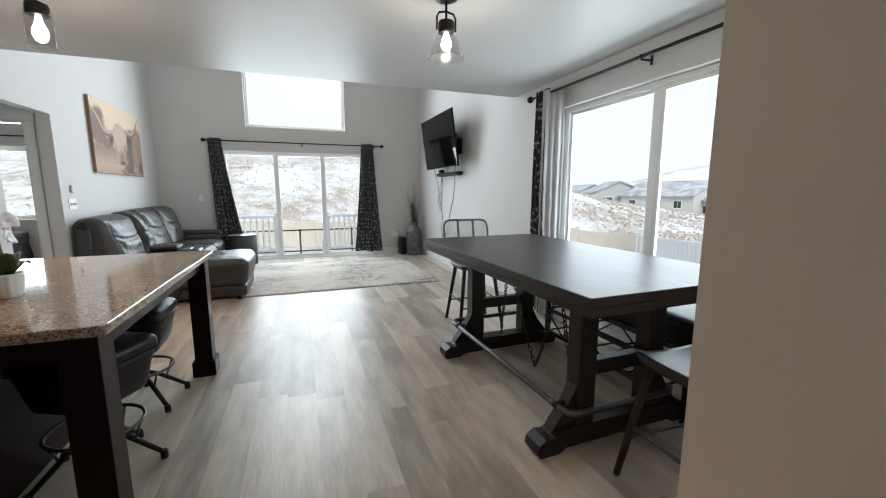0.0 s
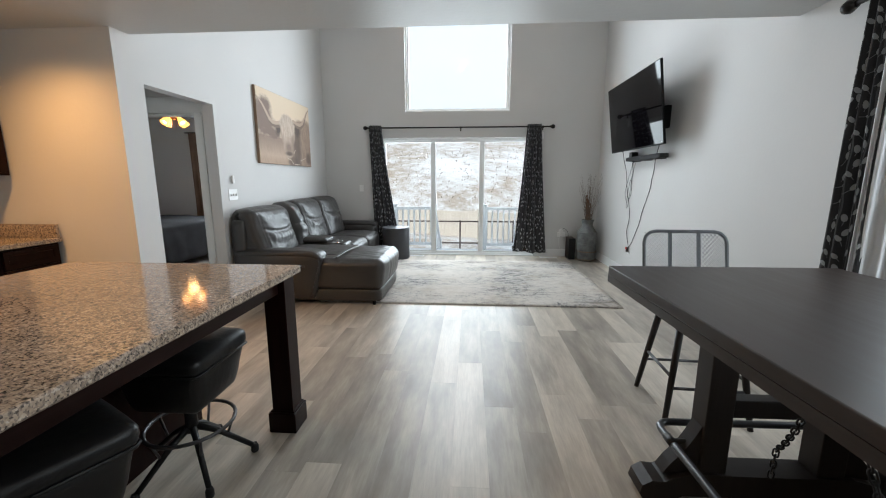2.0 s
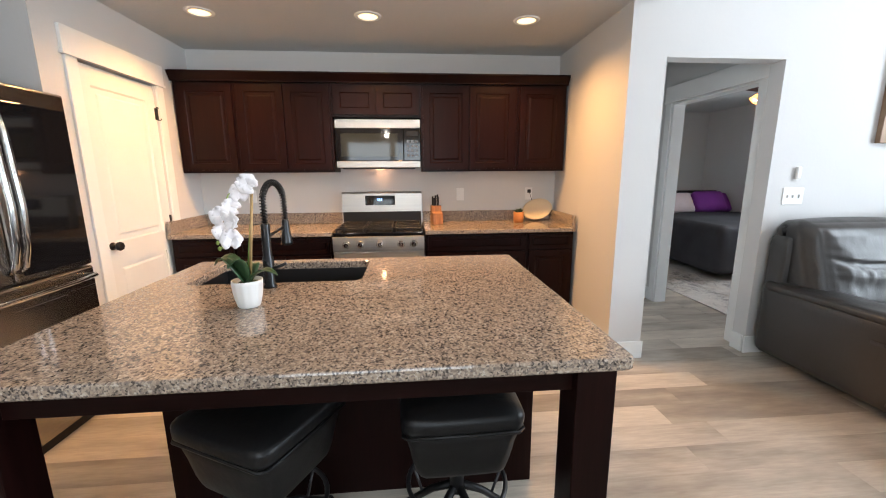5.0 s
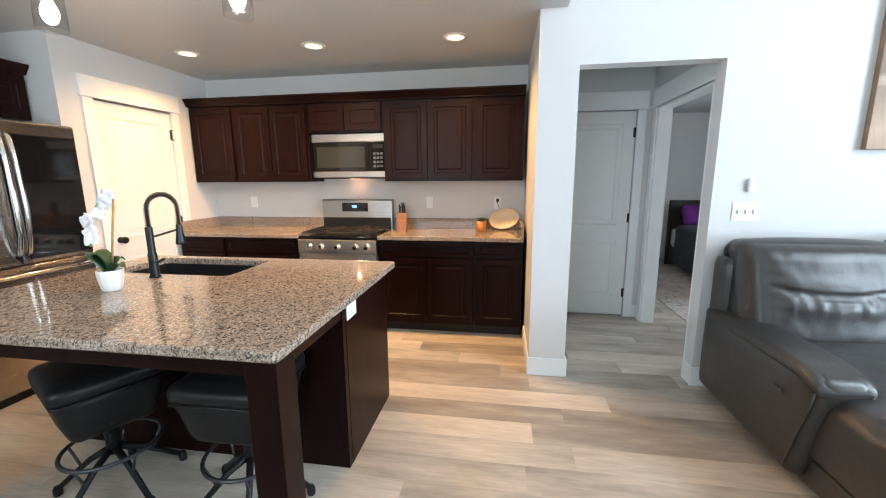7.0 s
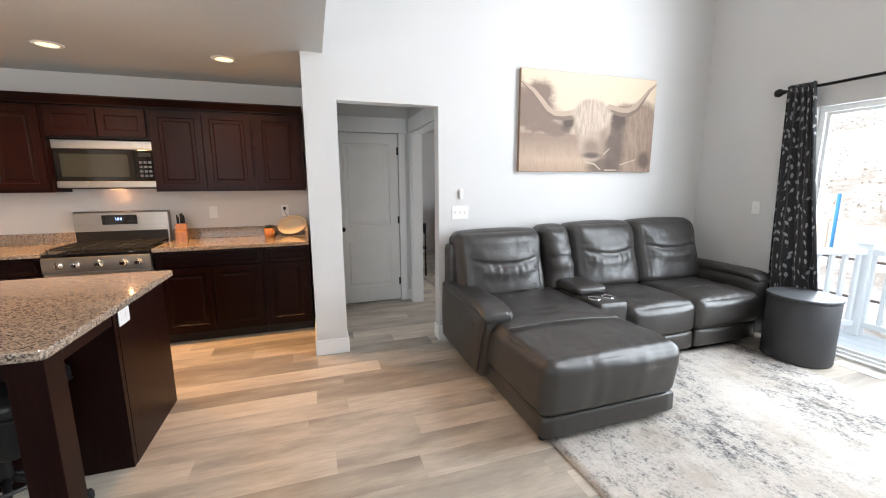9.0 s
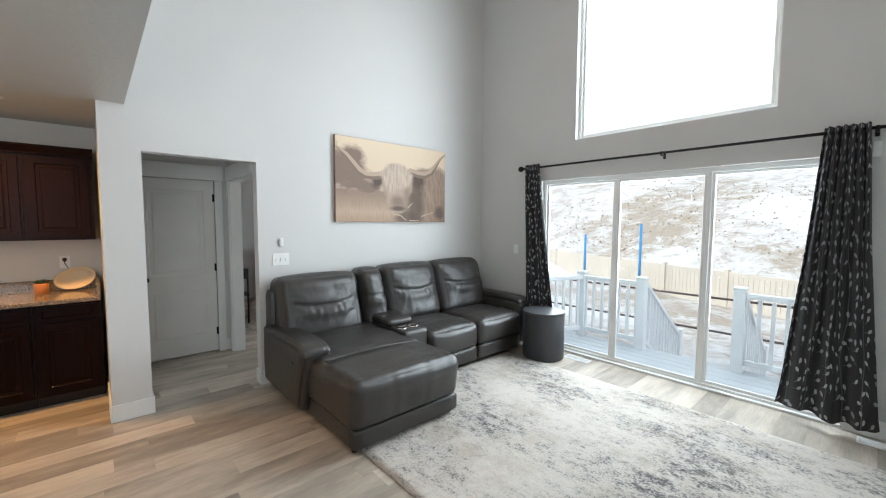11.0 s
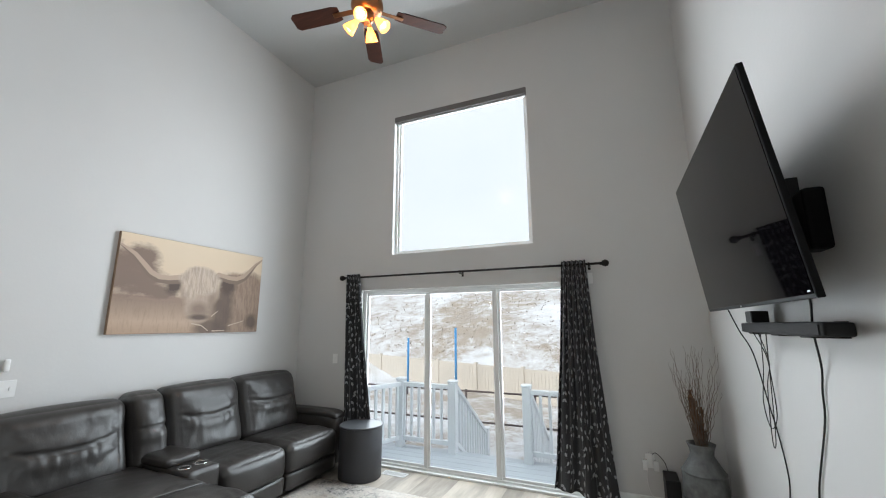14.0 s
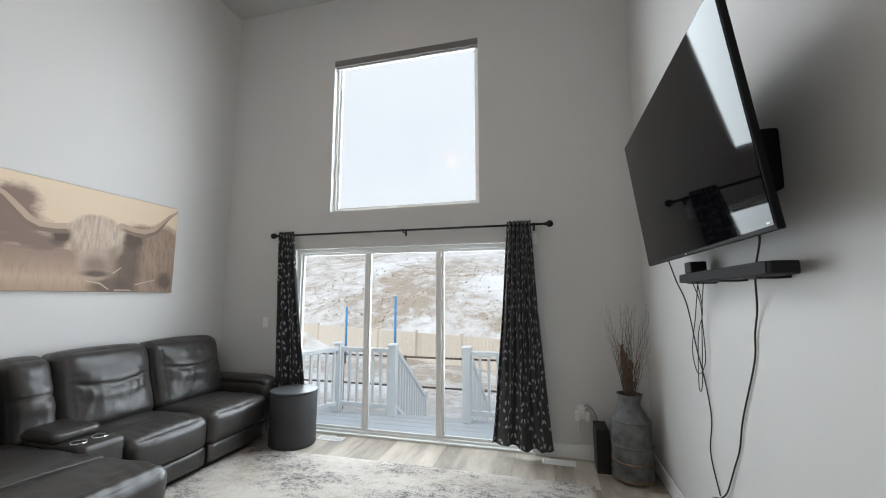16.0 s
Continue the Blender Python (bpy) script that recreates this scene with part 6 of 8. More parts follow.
part("canvas_edge", boxm(0.001, 0.036, 0.0, 1.565, 0.0, 0.92, bevel=0.003), plain("canvas_edge", (0.26, 0.17, 0.11), 0.8, vary=0.3, scale=6), art)
bm = bmesh.new()
uvl = bm.loops.layers.uv.new("UVMap")
vs = [bm.verts.new((0.0365, y, z)) for y, z in ((0.003, 0.003), (1.562, 0.003), (1.562, 0.917), (0.003, 0.917))]
f = bm.faces.new(vs)
for l, uv in zip(f.loops, ((0, 0), (1, 0), (1, 1), (0, 1))):
    l[uvl].uv = uv
part("print", bm, m_, art)

# television
M_TVCASE = plain("television_case", (0.006, 0.006, 0.0065), 0.55)
M_TVCASE.node_tree.nodes["Principled BSDF"].inputs["Specular IOR Level"].default_value = 0.12
tv = thing("television", "large black flat television tilted down on a wall mount", "television", (RX, 7.51, 2.16))
tilt = Matrix.Translation((-0.252, 0, 0)) @ Matrix.Rotation(radians(-7.5), 4, "Y")
scr = part("casing", moved(boxm(-0.02, 0.004, -0.765, 0.765, -0.426, 0.426, bevel=0.004), tilt), M_TVCASE, tv)
part("screen", moved(boxm(-0.0225, -0.0205, -0.757, 0.757, -0.411, 0.419, bevel=0.001, seg=1), tilt), plain("tv_screen", (0.0025, 0.0022, 0.003), 0.04, vary=0.05, relief=0, spread=0.02), scr)
bpy.data.materials["tv_screen"].node_tree.nodes["Principled BSDF"].inputs["Specular IOR Level"].default_value = 0.13
part("brand_bar", moved(boxm(-0.0235, -0.0226, 0.015, 0.04, -0.423, -0.415), tilt), M_CHROME, scr)
part("status_label", moved(boxm(-0.0235, -0.0226, -0.742, -0.722, -0.404, -0.398), tilt), M_WHITE, scr)
part("rear_housing", moved(boxm(0.0045, 0.05, -0.50, 0.50, -0.38, 0.10, bevel=0.02), tilt), M_TVCASE, tv)
mt = part("wall_mount", boxm(-0.045, -0.001, -0.20, 0.20, -0.24, 0.14, bevel=0.004), M_IRON, tv)
part("mount_joint", boxm(-0.075, -0.001, -0.415, -0.30, -0.22, 0.03, bevel=0.015), M_TVCASE, tv)
for y in (-0.13, 0.13):
    part("mount_arm", boxm(-0.205, -0.0455, y - 0.02, y + 0.02, -0.10, -0.02, bevel=0.004), M_IRON, mt)
    part("mount_rail", moved(boxm(0.0505, 0.075, y - 0.018, y + 0.018, -0.3, 0.2, bevel=0.003), tilt), M_IRON, mt)

sbar = thing("soundbar", "long slim black soundbar on wall brackets below the television", "soundbar", (RX, 7.50, 1.637))
part("body", pad(bmesh.new(), -0.125, -0.03, -0.50, 0.50, -0.028, 0.028, 0.012, 7), M_BLK, sbar)
part("grille", boxm(-0.1265, -0.124, -0.47, 0.47, -0.02, 0.02, bevel=0.001, seg=1), plain("speaker_cloth", (0.02, 0.02, 0.021), 0.9, relief=0.8, grain=700), sbar)
for y in (-0.33, 0.0, 0.33):
    br = part("bracket", boxm(-0.118, -0.001, y - 0.05, y + 0.05, -0.034, -0.0285, bevel=0.002), M_IRON, sbar)
    part("bracket_lip", boxm(-0.006, -0.001, y - 0.05, y + 0.05, -0.0285, 0.03, bevel=0.001, seg=1), M_IRON, br)
mb = thing("media_box", "small black streaming box on the soundbar", "media player", (RX - 0.08, 7.85, 1.6655))
part("case", boxm(-0.04, 0.04, -0.05, 0.05, 0.0, 0.06, bevel=0.005), M_BLK, mb)


def cord(name, pts, r, label, mat=None):
    v = [Vector(p) for p in pts]
    out = []
    for i in range(len(v) - 1):
        p0, p1, p2, p3 = v[max(i - 1, 0)], v[i], v[i + 1], v[min(i + 2, len(v) - 1)]
        for k in range(6):
            t = k / 6
            out.append(0.5 * ((2 * p1) + (p2 - p0) * t + (2 * p0 - 5 * p1 + 4 * p2 - p3) * t * t + (3 * p1 - p0 - 3 * p2 + p3) * t ** 3))
    out.append(v[-1])
    base = out[-1].copy()
    return solid(name, moved(tube(bmesh.new(), out, r, 6), Matrix.Translation(-base)), mat or M_BLK, label, "cable", tuple(base))


W = RX - 0.008
cord("cable", [(2.76, 6.98, 1.80), (2.80, 7.04, 1.745), (2.86, 7.23, 1.63), (W - 0.01, 7.36, 1.48), (W, 7.42, 1.37), (W, 7.45, 1.24), (W, 7.61, 0.955), (W, 7.67, 0.80), (W, 7.755, 0.67), (W - 0.004, 7.85, 0.52), (W - 0.002, 7.95, 0.44)], 0.0042, "black power cord hanging down the wall from the television")
cord("cable", [(2.74, 7.93, 1.74), (2.80, 8.02, 1.62), (2.88, 8.13, 1.48), (W, 8.145, 1.20), (W, 8.06, 1.05), (W, 8.0, 0.845), (W, 8.055, 0.64), (W - 0.002, 7.955, 0.45)], 0.0035, "black cord hanging down the wall beside the media box")
cord("cable", [(2.80, 7.76, 1.612), (2.87, 7.88, 1.50), (W - 0.015, 7.98, 1.38), (W - 0.012, 7.99, 1.16), (W - 0.012, 8.12, 1.07), (W - 0.012, 8.19, 1.20), (W - 0.012, 8.10, 1.40), (2.84, 7.80, 1.612)], 0.0026, "thin looped black cable under the media box")
cord("cable", [(2.81, 7.72, 1.612), (W - 0.03, 7.92, 1.45), (W - 0.022, 8.04, 1.30), (W - 0.022, 8.09, 1.02), (W - 0.022, 8.06, 0.98), (W - 0.022, 8.02, 1.08), (W - 0.022, 7.96, 1.42), (2.85, 7.75, 1.612)], 0.0024, "thin looped black cable under the media box")
outlet("wall_outlet", (RX, 7.95, 0.40), -90, "white wall outlet with plugs below the television")
rp = thing("plug", "black plugs with a red tag in the wall outlet", "plug", (RX - 0.0085, 7.95, 0.41))
part("plug_body", boxm(-0.03, 0, -0.016, 0.016, -0.035, 0.03, bevel=0.004), M_BLK, rp)
part("red_tag", boxm(-0.035, -0.0305, -0.014, 0.02, -0.005, 0.03, bevel=0.003), plain("red_tag", (0.5, 0.03, 0.02), 0.5), rp)

# drum table
dt = thing("drum_table", "dark charcoal round drum side table on the floor", "side table", (-0.60, 9.14, 0))
part("drum", lathe(bmesh.new(), [(0.215, 0.0), (0.232, 0.004), (0.236, 0.02), (0.236, 0.52), (0.232, 0.528)], 56), plain("charcoal_drum", (0.035, 0.036, 0.04), 0.5, vary=0.1, grain=60), dt)
part("tabletop", lathe(bmesh.new(), [(0.236, 0.5285), (0.243, 0.532), (0.243, 0.548), (0.238, 0.553)], 56), plain("drum_top", (0.045, 0.047, 0.052), 0.38, vary=0.12), dt)

# milk can with branches
M_GALV = plain("galvanised", (0.165, 0.172, 0.172), 0.52, 0.55, vary=0.5, scale=11, grain=45, relief=0.3, spread=0.25)
M_RUST = plain("rusty_band", (0.22, 0.15, 0.10), 0.6, 0.4, vary=0.4, scale=14)
mc = thing("milk_can", "weathered galvanised metal milk can vase in the corner", "vase", (2.70, 9.16, 0))
can = part("can", lathe(bmesh.new(), [(0.12, 0.0), (0.145, 0.01), (0.16, 0.04), (0.16, 0.46), (0.15, 0.50), (0.125, 0.54), (0.09, 0.60), (0.083, 0.62), (0.09, 0.66), (0.105, 0.70), (0.098, 0.70), (0.08, 0.65), (0.075, 0.60)], 40), M_GALV, mc)
for z, r in ((0.03, 0.160), (0.165, 0.165), (0.29, 0.162), (0.485, 0.157)):
    part("band", lathe(bmesh.new(), [(r - 0.004, z - 0.010), (r + 0.004, z - 0.005), (r + 0.004, z + 0.005), (r - 0.004, z + 0.010)], 40, close=False), M_RUST if z < 0.2 else M_GALV, can)
br_ = thing("dried_branches", "dried curly twigs and brown seed heads in the milk can", "dried branches", (2.70, 9.16, 0.56))
rr_ = random.Random(11)
M_TWIG = plain("twig_bark", (0.17, 0.13, 0.10), 0.8, vary=0.35, scale=30)
M_SEED = plain("seed_heads", (0.16, 0.075, 0.035), 0.8, vary=0.4, scale=40)
for i in range(46):
    a, sp_ = rr_.uniform(0, math.tau), rr_.uniform(0.05, 0.19)
    h = rr_.uniform(0.55, 0.92)
    pts, x, y = [], 0.02 * math.cos(a), 0.02 * math.sin(a)
    for k in range(22):
        t = k / 21
        w = 0.009 * t
        xx = min(x + sp_ * t ** 1.2 * math.cos(a) + w * math.sin(k * 1.5 + i), 0.20)
        yy = min(y + sp_ * t ** 1.2 * math.sin(a) + w * math.cos(k * 1.3 + i * 2), 0.28)
        pts.append((xx, yy, h * t))
    part("twig", tube(bmesh.new(), pts, [0.0030 * (1 - 0.7 * k / 21) for k in range(22)], 5), M_TWIG, br_)
for i in range(9):
    bx0, by0, h0 = rr_.uniform(-0.05, 0.05), rr_.uniform(-0.05, 0.05), rr_.uniform(0.30, 0.55)
    bm = bmesh.new()
    for k in range(26):
        z = h0 * (0.35 + 0.65 * k / 26)
        a = rr_.uniform(0, math.tau)
        b2 = leaf_blade(rr_.uniform(0.025, 0.05), 0.022, 0.015, 0.01)
        moved(b2, Matrix.Translation((bx0 * (0.4 + z), by0 * (0.4 + z), z)) @ Matrix.Rotation(a, 4, "Z") @ Matrix.Rotation(radians(-rr_.uniform(20, 70)), 4, "Y"))
        tmp = bpy.data.meshes.new("tmp")
        b2.to_mesh(tmp)
        b2.free()
        bm.from_mesh(tmp)
        bpy.data.meshes.remove(tmp)
    tube(bm, [(0, 0, 0), (bx0 * 0.6, by0 * 0.6, h0 * 0.5), (bx0 * 1.2, by0 * 1.2, h0)], 0.003, 5)
    thick(part("seed_head", bm, M_SEED, br_), 0.002)

# subwoofer, plugs, vents, switches
sw_ = thing("subwoofer", "slim black subwoofer box on the floor", "speaker", (2.475, 9.33, 0))
part("cabinet", boxm(-0.055, 0.055, -0.13, 0.13, 0.0, 0.37, bevel=0.006), M_BLK, sw_)
outlet("wall_outlet", (2.33, FY, 0.43), 0, "white wall outlet holding plug-in adapters")
for k, dx in enumerate((-0.045, 0.0, 0.045)):
    ad = thing("plug_adapter", "white plug-in adapter in the wall outlet", "adapter", (2.33 + dx, FY - 0.0088, 0.43 + (0.03 if dx == 0 else -0.03)))
    part("case", boxm(-0.02, 0.02, -0.045, 0, -0.04, 0.045, bevel=0.005), M_WHITE, ad)
cord("cable", [(2.35, FY - 0.05, 0.50), (2.38, FY - 0.08, 0.52), (2.44, FY - 0.06, 0.45), (2.47, FY - 0.03, 0.34)], 0.003, "thin black cord from the adapter to the subwoofer")

cord("cable", [(2.30, FY - 0.05, 0.37), (2.29, FY - 0.06, 0.30), (2.305, FY - 0.05, 0.19), (2.34, FY - 0.035, 0.145), (2.44, FY - 0.03, 0.142)], 0.0025, "thin white cord hanging from the adapters to the baseboard", M_WHITE)
hb = thing("blind_bracket", "small white mounting block at the head of the patio door", "bracket", (1.935, FY, 2.125))
part("block", boxm(-0.022, 0.022, -0.03, -0.0005, -0.055, 0.055, bevel=0.004), M_WHITE, hb)
part("clip", boxm(-0.014, 0.014, -0.038, -0.0305, -0.02, 0.03, bevel=0.002), M_WHITE, hb)


def floor_vent(x, y):
    t = thing("floor_vent", "white metal floor register with slats", "vent", (x, y, 0.0), group="floor vents")
    bm = boxm(-0.15, 0.15, -0.06, -0.045, 0.0005, 0.006, bevel=0.002, seg=1)
    box(bm, -0.15, 0.15, 0.045, 0.06, 0.0005, 0.006, bevel=0.002, seg=1)
    box(bm, -0.15, -0.135, -0.0449, 0.0449, 0.0005, 0.006)
    box(bm, 0.135, 0.15, -0.0449, 0.0449, 0.0005, 0.006)
    part("frame", bm, M_TRIM, t)
    part("backing", boxm(-0.134, 0.134, -0.044, 0.044, 0.0002, 0.0012), M_BLK, t)
    for k in range(6):
        part("slat", boxm(-0.133, 0.133, -0.042 + k * 0.0148, -0.0335 + k * 0.0148, 0.0013, 0.0045), M_TRIM, t)


floor_vent(2.10, 9.35)
floor_vent(-0.28, 9.36)
outlet("light_switch", (LX, 6.595, 1.205), 90, "white three-gang wall switch plate", 0.16, "switch", ("toggle", "toggle", "toggle"))
th = thing("wall_sensor", "small white rounded wall sensor above the switches", "sensor", (LX, 6.60, 1.37))
part("case", pad(bmesh.new(), 0.0005, 0.024, -0.018, 0.018, -0.045, 0.045, 0.011, 5), M_WHITE, th)
outlet("light_switch", (-1.28, FY, 1.22), 0, "white single wall switch beside the curtain", 0.075, "switch", ("toggle",))

# ---- curtains and rods ----
def curtain(name, label, at, rz, top0, top1, bot0, bot1, ztop, zbot, folds, depth, lining=0):
    """Pleated cloth on grommets. Local x along the rod, y across it; the four numbers are its edges at head and hem."""
    t = thing(name, label, "curtain", at, rz)
    t_n, rows_n = folds * 12, 26
    def sheet(off):
        bm = bmesh.new()
        uvl = bm.loops.layers.uv.new("UVMap")
        cloth_w = folds * 0.17
        g = []
        for j in range(rows_n + 1):
            v = j / rows_n
            e0, e1 = bot0 + (top0 - bot0) * v ** 0.8, bot1 + (top1 - bot1) * v ** 0.8
            z = zbot + (ztop - zbot) * v
            row = []
            for i in range(t_n + 1):
                u = i / t_n
                a = u * folds * math.tau
                amp = depth * (0.70 + 0.35 * noise.noise((u * 5, v * 1.5, 3.1)) + 0.35 * (1 - v))
                x = e0 + (e1 - e0) * u + 0.012 * noise.noise((u * 7, v * 2.3, 9.0)) * (1 - v) * 2
                turn = a + 1.6 * noise.noise((u * 3, v * 1.2, 5.0 + bot0)) * (1 - v)
                y = amp * (v ** 0.7 * math.sin(turn) + (1 - v ** 0.7) * math.sin(turn * 0.5 + 0.8)) + off - 0.05 * (1 - v) * (0.5 + noise.noise((u * 2.2, 0.4, bot1)))
                row.append(bm.verts.new((x, y, z + (0.006 * math.sin(a) + 0.028 * noise.noise((u * 2.6, 7.0, bot0))) * (1 - v) ** 3)))
            g.append(row)
        for j in range(rows_n):
            for i in range(t_n):
                f = bm.faces.new((g[j][i], g[j][i + 1], g[j + 1][i + 1], g[j + 1][i]))
                f.smooth = True
                for l, (a_, c_) in zip(f.loops, ((i, j), (i + 1, j), (i + 1, j + 1), (i, j + 1))):
                    l[uvl].uv = (cloth_w * a_ / t_n, (ztop - zbot) * c_ / rows_n)
        return bm
    me = bpy.data.meshes.new("cloth")
    bm = sheet(0.0)
    bm.to_mesh(me)
    bm.free()
    me.materials.append(M_CLOTH)
    cl = new("cloth", me)
    cl.parent = t
    if lining:
        part("lining", sheet(lining), M_LINING, t, "pale grey lining")
    for k in range(folds):
        x = top0 + (top1 - top0) * (k + 0.5) / folds
        ringp = [(x, 0.024 * math.cos(i * math.tau / 16), ztop - 0.045 + 0.024 * math.sin(i * math.tau / 16)) for i in range(16)]
        part("grommet", tube(bmesh.new(), ringp, 0.004, 6, True), M_GUN, cl)
    return t


def curtain_rod(at, rz, length, brackets, wall_gap, label):
    t = thing("curtain_rod", label, "curtain rod", at, rz)
    part("pole", rod(bmesh.new(), (0, 0, 0), (length, 0, 0), 0.0125, 14), M_BRONZE, t)
    for x, s in ((0, -1), (length, 1)):
        bm = lathe(bmesh.new(), [(0.014, 0.0), (0.02, 0.006), (0.013, 0.014), (0.028, 0.028), (0.037, 0.05), (0.03, 0.075), (0.012, 0.088)], 18)
        part("finial", moved(bm, Matrix.Translation((x, 0, 0)) @ Matrix.Rotation(radians(90 * s), 4, "Y")), M_BRONZE, t)
    for x in brackets:
        b = part("bracket", boxm(x - 0.008, x + 0.008, 0.0, wall_gap - 0.0055, -0.026, -0.014, bevel=0.002), M_BRONZE, t)
        part("wall_plate", boxm(x - 0.012, x + 0.012, wall_gap - 0.005, wall_gap - 0.0005, -0.05, 0.02, bevel=0.001, seg=1), M_BRONZE, b)
        part("cradle", lathe(bmesh.new(), [(0.0135, -0.009), (0.017, -0.008), (0.017, 0.008), (0.0135, 0.009)], 16, close=False), M_BRONZE, b).matrix_local = pose(x, 0, 0, 0, 90, 0)
    return t


curtain_rod((-1.10, 9.385, 2.262), 0, 3.135, (0.10, 1.62, 3.03), FY - 9.385, "dark bronze curtain rod with ball finials above the patio door")
curtain("curtain", "charcoal curtain with pale leaf pattern, drawn aside by the sofa", (0, 9.385, 0), 0, -1.085, -0.87, -1.02, -0.53, 2.305, 0.13, 5, 0.042)
curtain("curtain", "charcoal curtain with pale leaf pattern, drawn aside by the patio door", (0, 9.385, 0), 0, 1.66, 1.90, 1.47, 2.06, 2.305, 0.10, 6, 0.05)
curtain_rod((2.825, 4.90, 2.325), -90, 3.02, (0.12, 1.42, 2.9), RX - 2.825, "dark bronze curtain rod above the dining window")
curtain("curtain", "charcoal leaf-patterned curtain with pale lining, drawn to the window's edge", (2.825, 4.90, 0), -90, 0.07, 0.30, 0.02, 0.34, 2.365, 0.06, 5, 0.045, 0.012)
curtain("curtain", "charcoal leaf-patterned curtain at the entry end of the dining window", (2.825, 4.90, 0), -90, 2.68, 2.95, 2.40, 2.90, 2.365, 0.06, 6, 0.05, 0.012)
bm = bmesh.new()
g = []
for i in range(33):
    u = i / 32
    wav = 0.016 * math.sin(u * 3.5 * math.tau) + 0.008 * noise.noise((u * 6, 1, 0))
    g.append([bm.verts.new((2.765 + 0.135 * u + 0.7 * wav, 4.625 - 0.165 * u + 0.7 * wav + 0.012 * noise.noise((u * 3, z, 4)), z)) for z in (0.06, 0.5, 0.95, 1.4, 1.85, 2.345)])
for a, c in zip(g, g[1:]):
    for k in range(5):
        bm.faces.new((a[k], c[k], c[k + 1], a[k + 1])).smooth = True
thick(solid("curtain_lining", bm, M_LINING, "pale silvery curtain lining turned towards the dining window", "curtain"), 0.003)

# ---- dining ----
tb = thing("dining_table", "dark-stained wooden counter-height trestle table with iron foot rail", "table", (2.0, 3.375, 0), 1.0)
TX, TY = 0.56, 1.05
bm = boxm(-TX, TX, -TY, TY, 0.8846, 0.93, bevel=0.004)
part("tabletop", bm, M_TABLE, tb)
bm = boxm(-TX, -TX + 0.05, -TY, TY, 0.848, 0.8845)
box(bm, TX - 0.05, TX, -TY, TY, 0.848, 0.8845)
box(bm, -TX + 0.05, TX - 0.05, -TY, -TY + 0.05, 0.848, 0.8845)
box(bm, -TX + 0.05, TX - 0.05, TY - 0.05, TY, 0.848, 0.8845)
part("edge_band", bm, M_TABLE, tb)
for y in (-0.66, 0.62):
    part("trestle_foot", prism(bmesh.new(), [(-0.52, 0.0), (-0.54, 0.03), (-0.53, 0.07), (-0.49, 0.095), (-0.44, 0.09), (-0.40, 0.11), (-0.33, 0.13), (0.33, 0.13), (0.40, 0.11), (0.44, 0.09), (0.49, 0.095), (0.53, 0.07), (0.54, 0.03), (0.52, 0.0), (0.40, 0.0), (0.36, 0.025), (-0.36, 0.025), (-0.40, 0.0)], 1, y - 0.06, y + 0.06), M_TABLEX, tb)
    for x in (-0.24, 0.24):
        part("post", boxm(x - 0.055, x + 0.055, y - 0.05, y + 0.05, 0.1305, 0.80, bevel=0.004), M_TABLEX, tb)
    part("cross_rail", boxm(-0.184, 0.184, y - 0.03, y + 0.03, 0.38, 0.46, bevel=0.004), M_TABLEX, tb)
    part("top_bearer", boxm(-0.46, 0.46, y - 0.05, y + 0.05, 0.8005, 0.8845, bevel=0.006), M_TABLEX, tb)
    for s in (-1, 1):
        part("brace", prism(bmesh.new(), [(s * 0.296, 0.131), (s * 0.44, 0.112), (s * 0.41, 0.16), (s * 0.36, 0.22), (s * 0.325, 0.28), (s * 0.296, 0.34)], 1, y - 0.035, y + 0.035), M_TABLEX, tb)
loop_ = [(0.33, -0.74), (0.27, -0.78), (-0.34, -0.78)] + [(-0.34 + 0.06 * math.cos(radians(a)), -0.72 + 0.06 * math.sin(radians(a))) for a in (270, 240, 210, 180)][1:] + [(-0.40, 0.70)] + [(-0.34 + 0.06 * math.cos(radians(a)), 0.70 + 0.06 * math.sin(radians(a))) for a in (180, 150, 120, 90)][1:] + [(0.27, 0.76), (0.33, 0.72)]
part("foot_rail", tube(bmesh.new(), [(x, y, 0.245) for x, y in loop_], 0.017, 10), M_GUN, tb, "dark metal foot rail")
for y in (-0.66, 0.62):
    part("rail_bracket", rod(bmesh.new(), (-0.40, y, 0.245), (-0.296, y, 0.245), 0.012, 8), M_IRON, tb)
    part("rail_collar", rod(bmesh.new(), (-0.40, y - 0.03, 0.245), (-0.40, y + 0.03, 0.245), 0.0195, 10), M_IRON, tb)

LINK = bmesh.new()
tube(LINK, [(0, 0.009 * math.cos(a), 0.011 + 0.009 * math.sin(a)) for a in (0.0, 0.785, 1.571, 2.356, 3.1416)] + [(0, 0.009 * math.cos(a), -0.011 + 0.009 * math.sin(a)) for a in (3.1416, 3.927, 4.712, 5.498, 6.283)], 0.0035, 6, True)
LINK_ME = mesh_of("link", LINK, M_IRON)


def chain(pts, label):
    t = thing("chain", label, "chain", tuple(pts[0]), group="chains under the table")
    o = Vector(pts[0])
    v = [Vector(p) - o for p in pts]
    n = 0
    for a, c in zip(v, v[1:]):
        d = c - a
        k = max(1, round(d.length / 0.031))
        for i in range(k):
            ob = new("link", LINK_ME)
            ob.parent = t
            q = d.to_track_quat("Z", "Y").to_matrix().to_4x4() @ Matrix.Rotation(radians(90 * (n % 2) + 20), 4, "Z")
            ob.matrix_local = Matrix.Translation(a + d * ((i + 0.5) / k)) @ q
            n += 1


def sag(a, c, drop, n=5):
    a, c = Vector(a), Vector(c)
    return [a.lerp(c, i / n) - Vector((0, 0, drop * 4 * (i / n) * (1 - i / n))) for i in range(n + 1)]


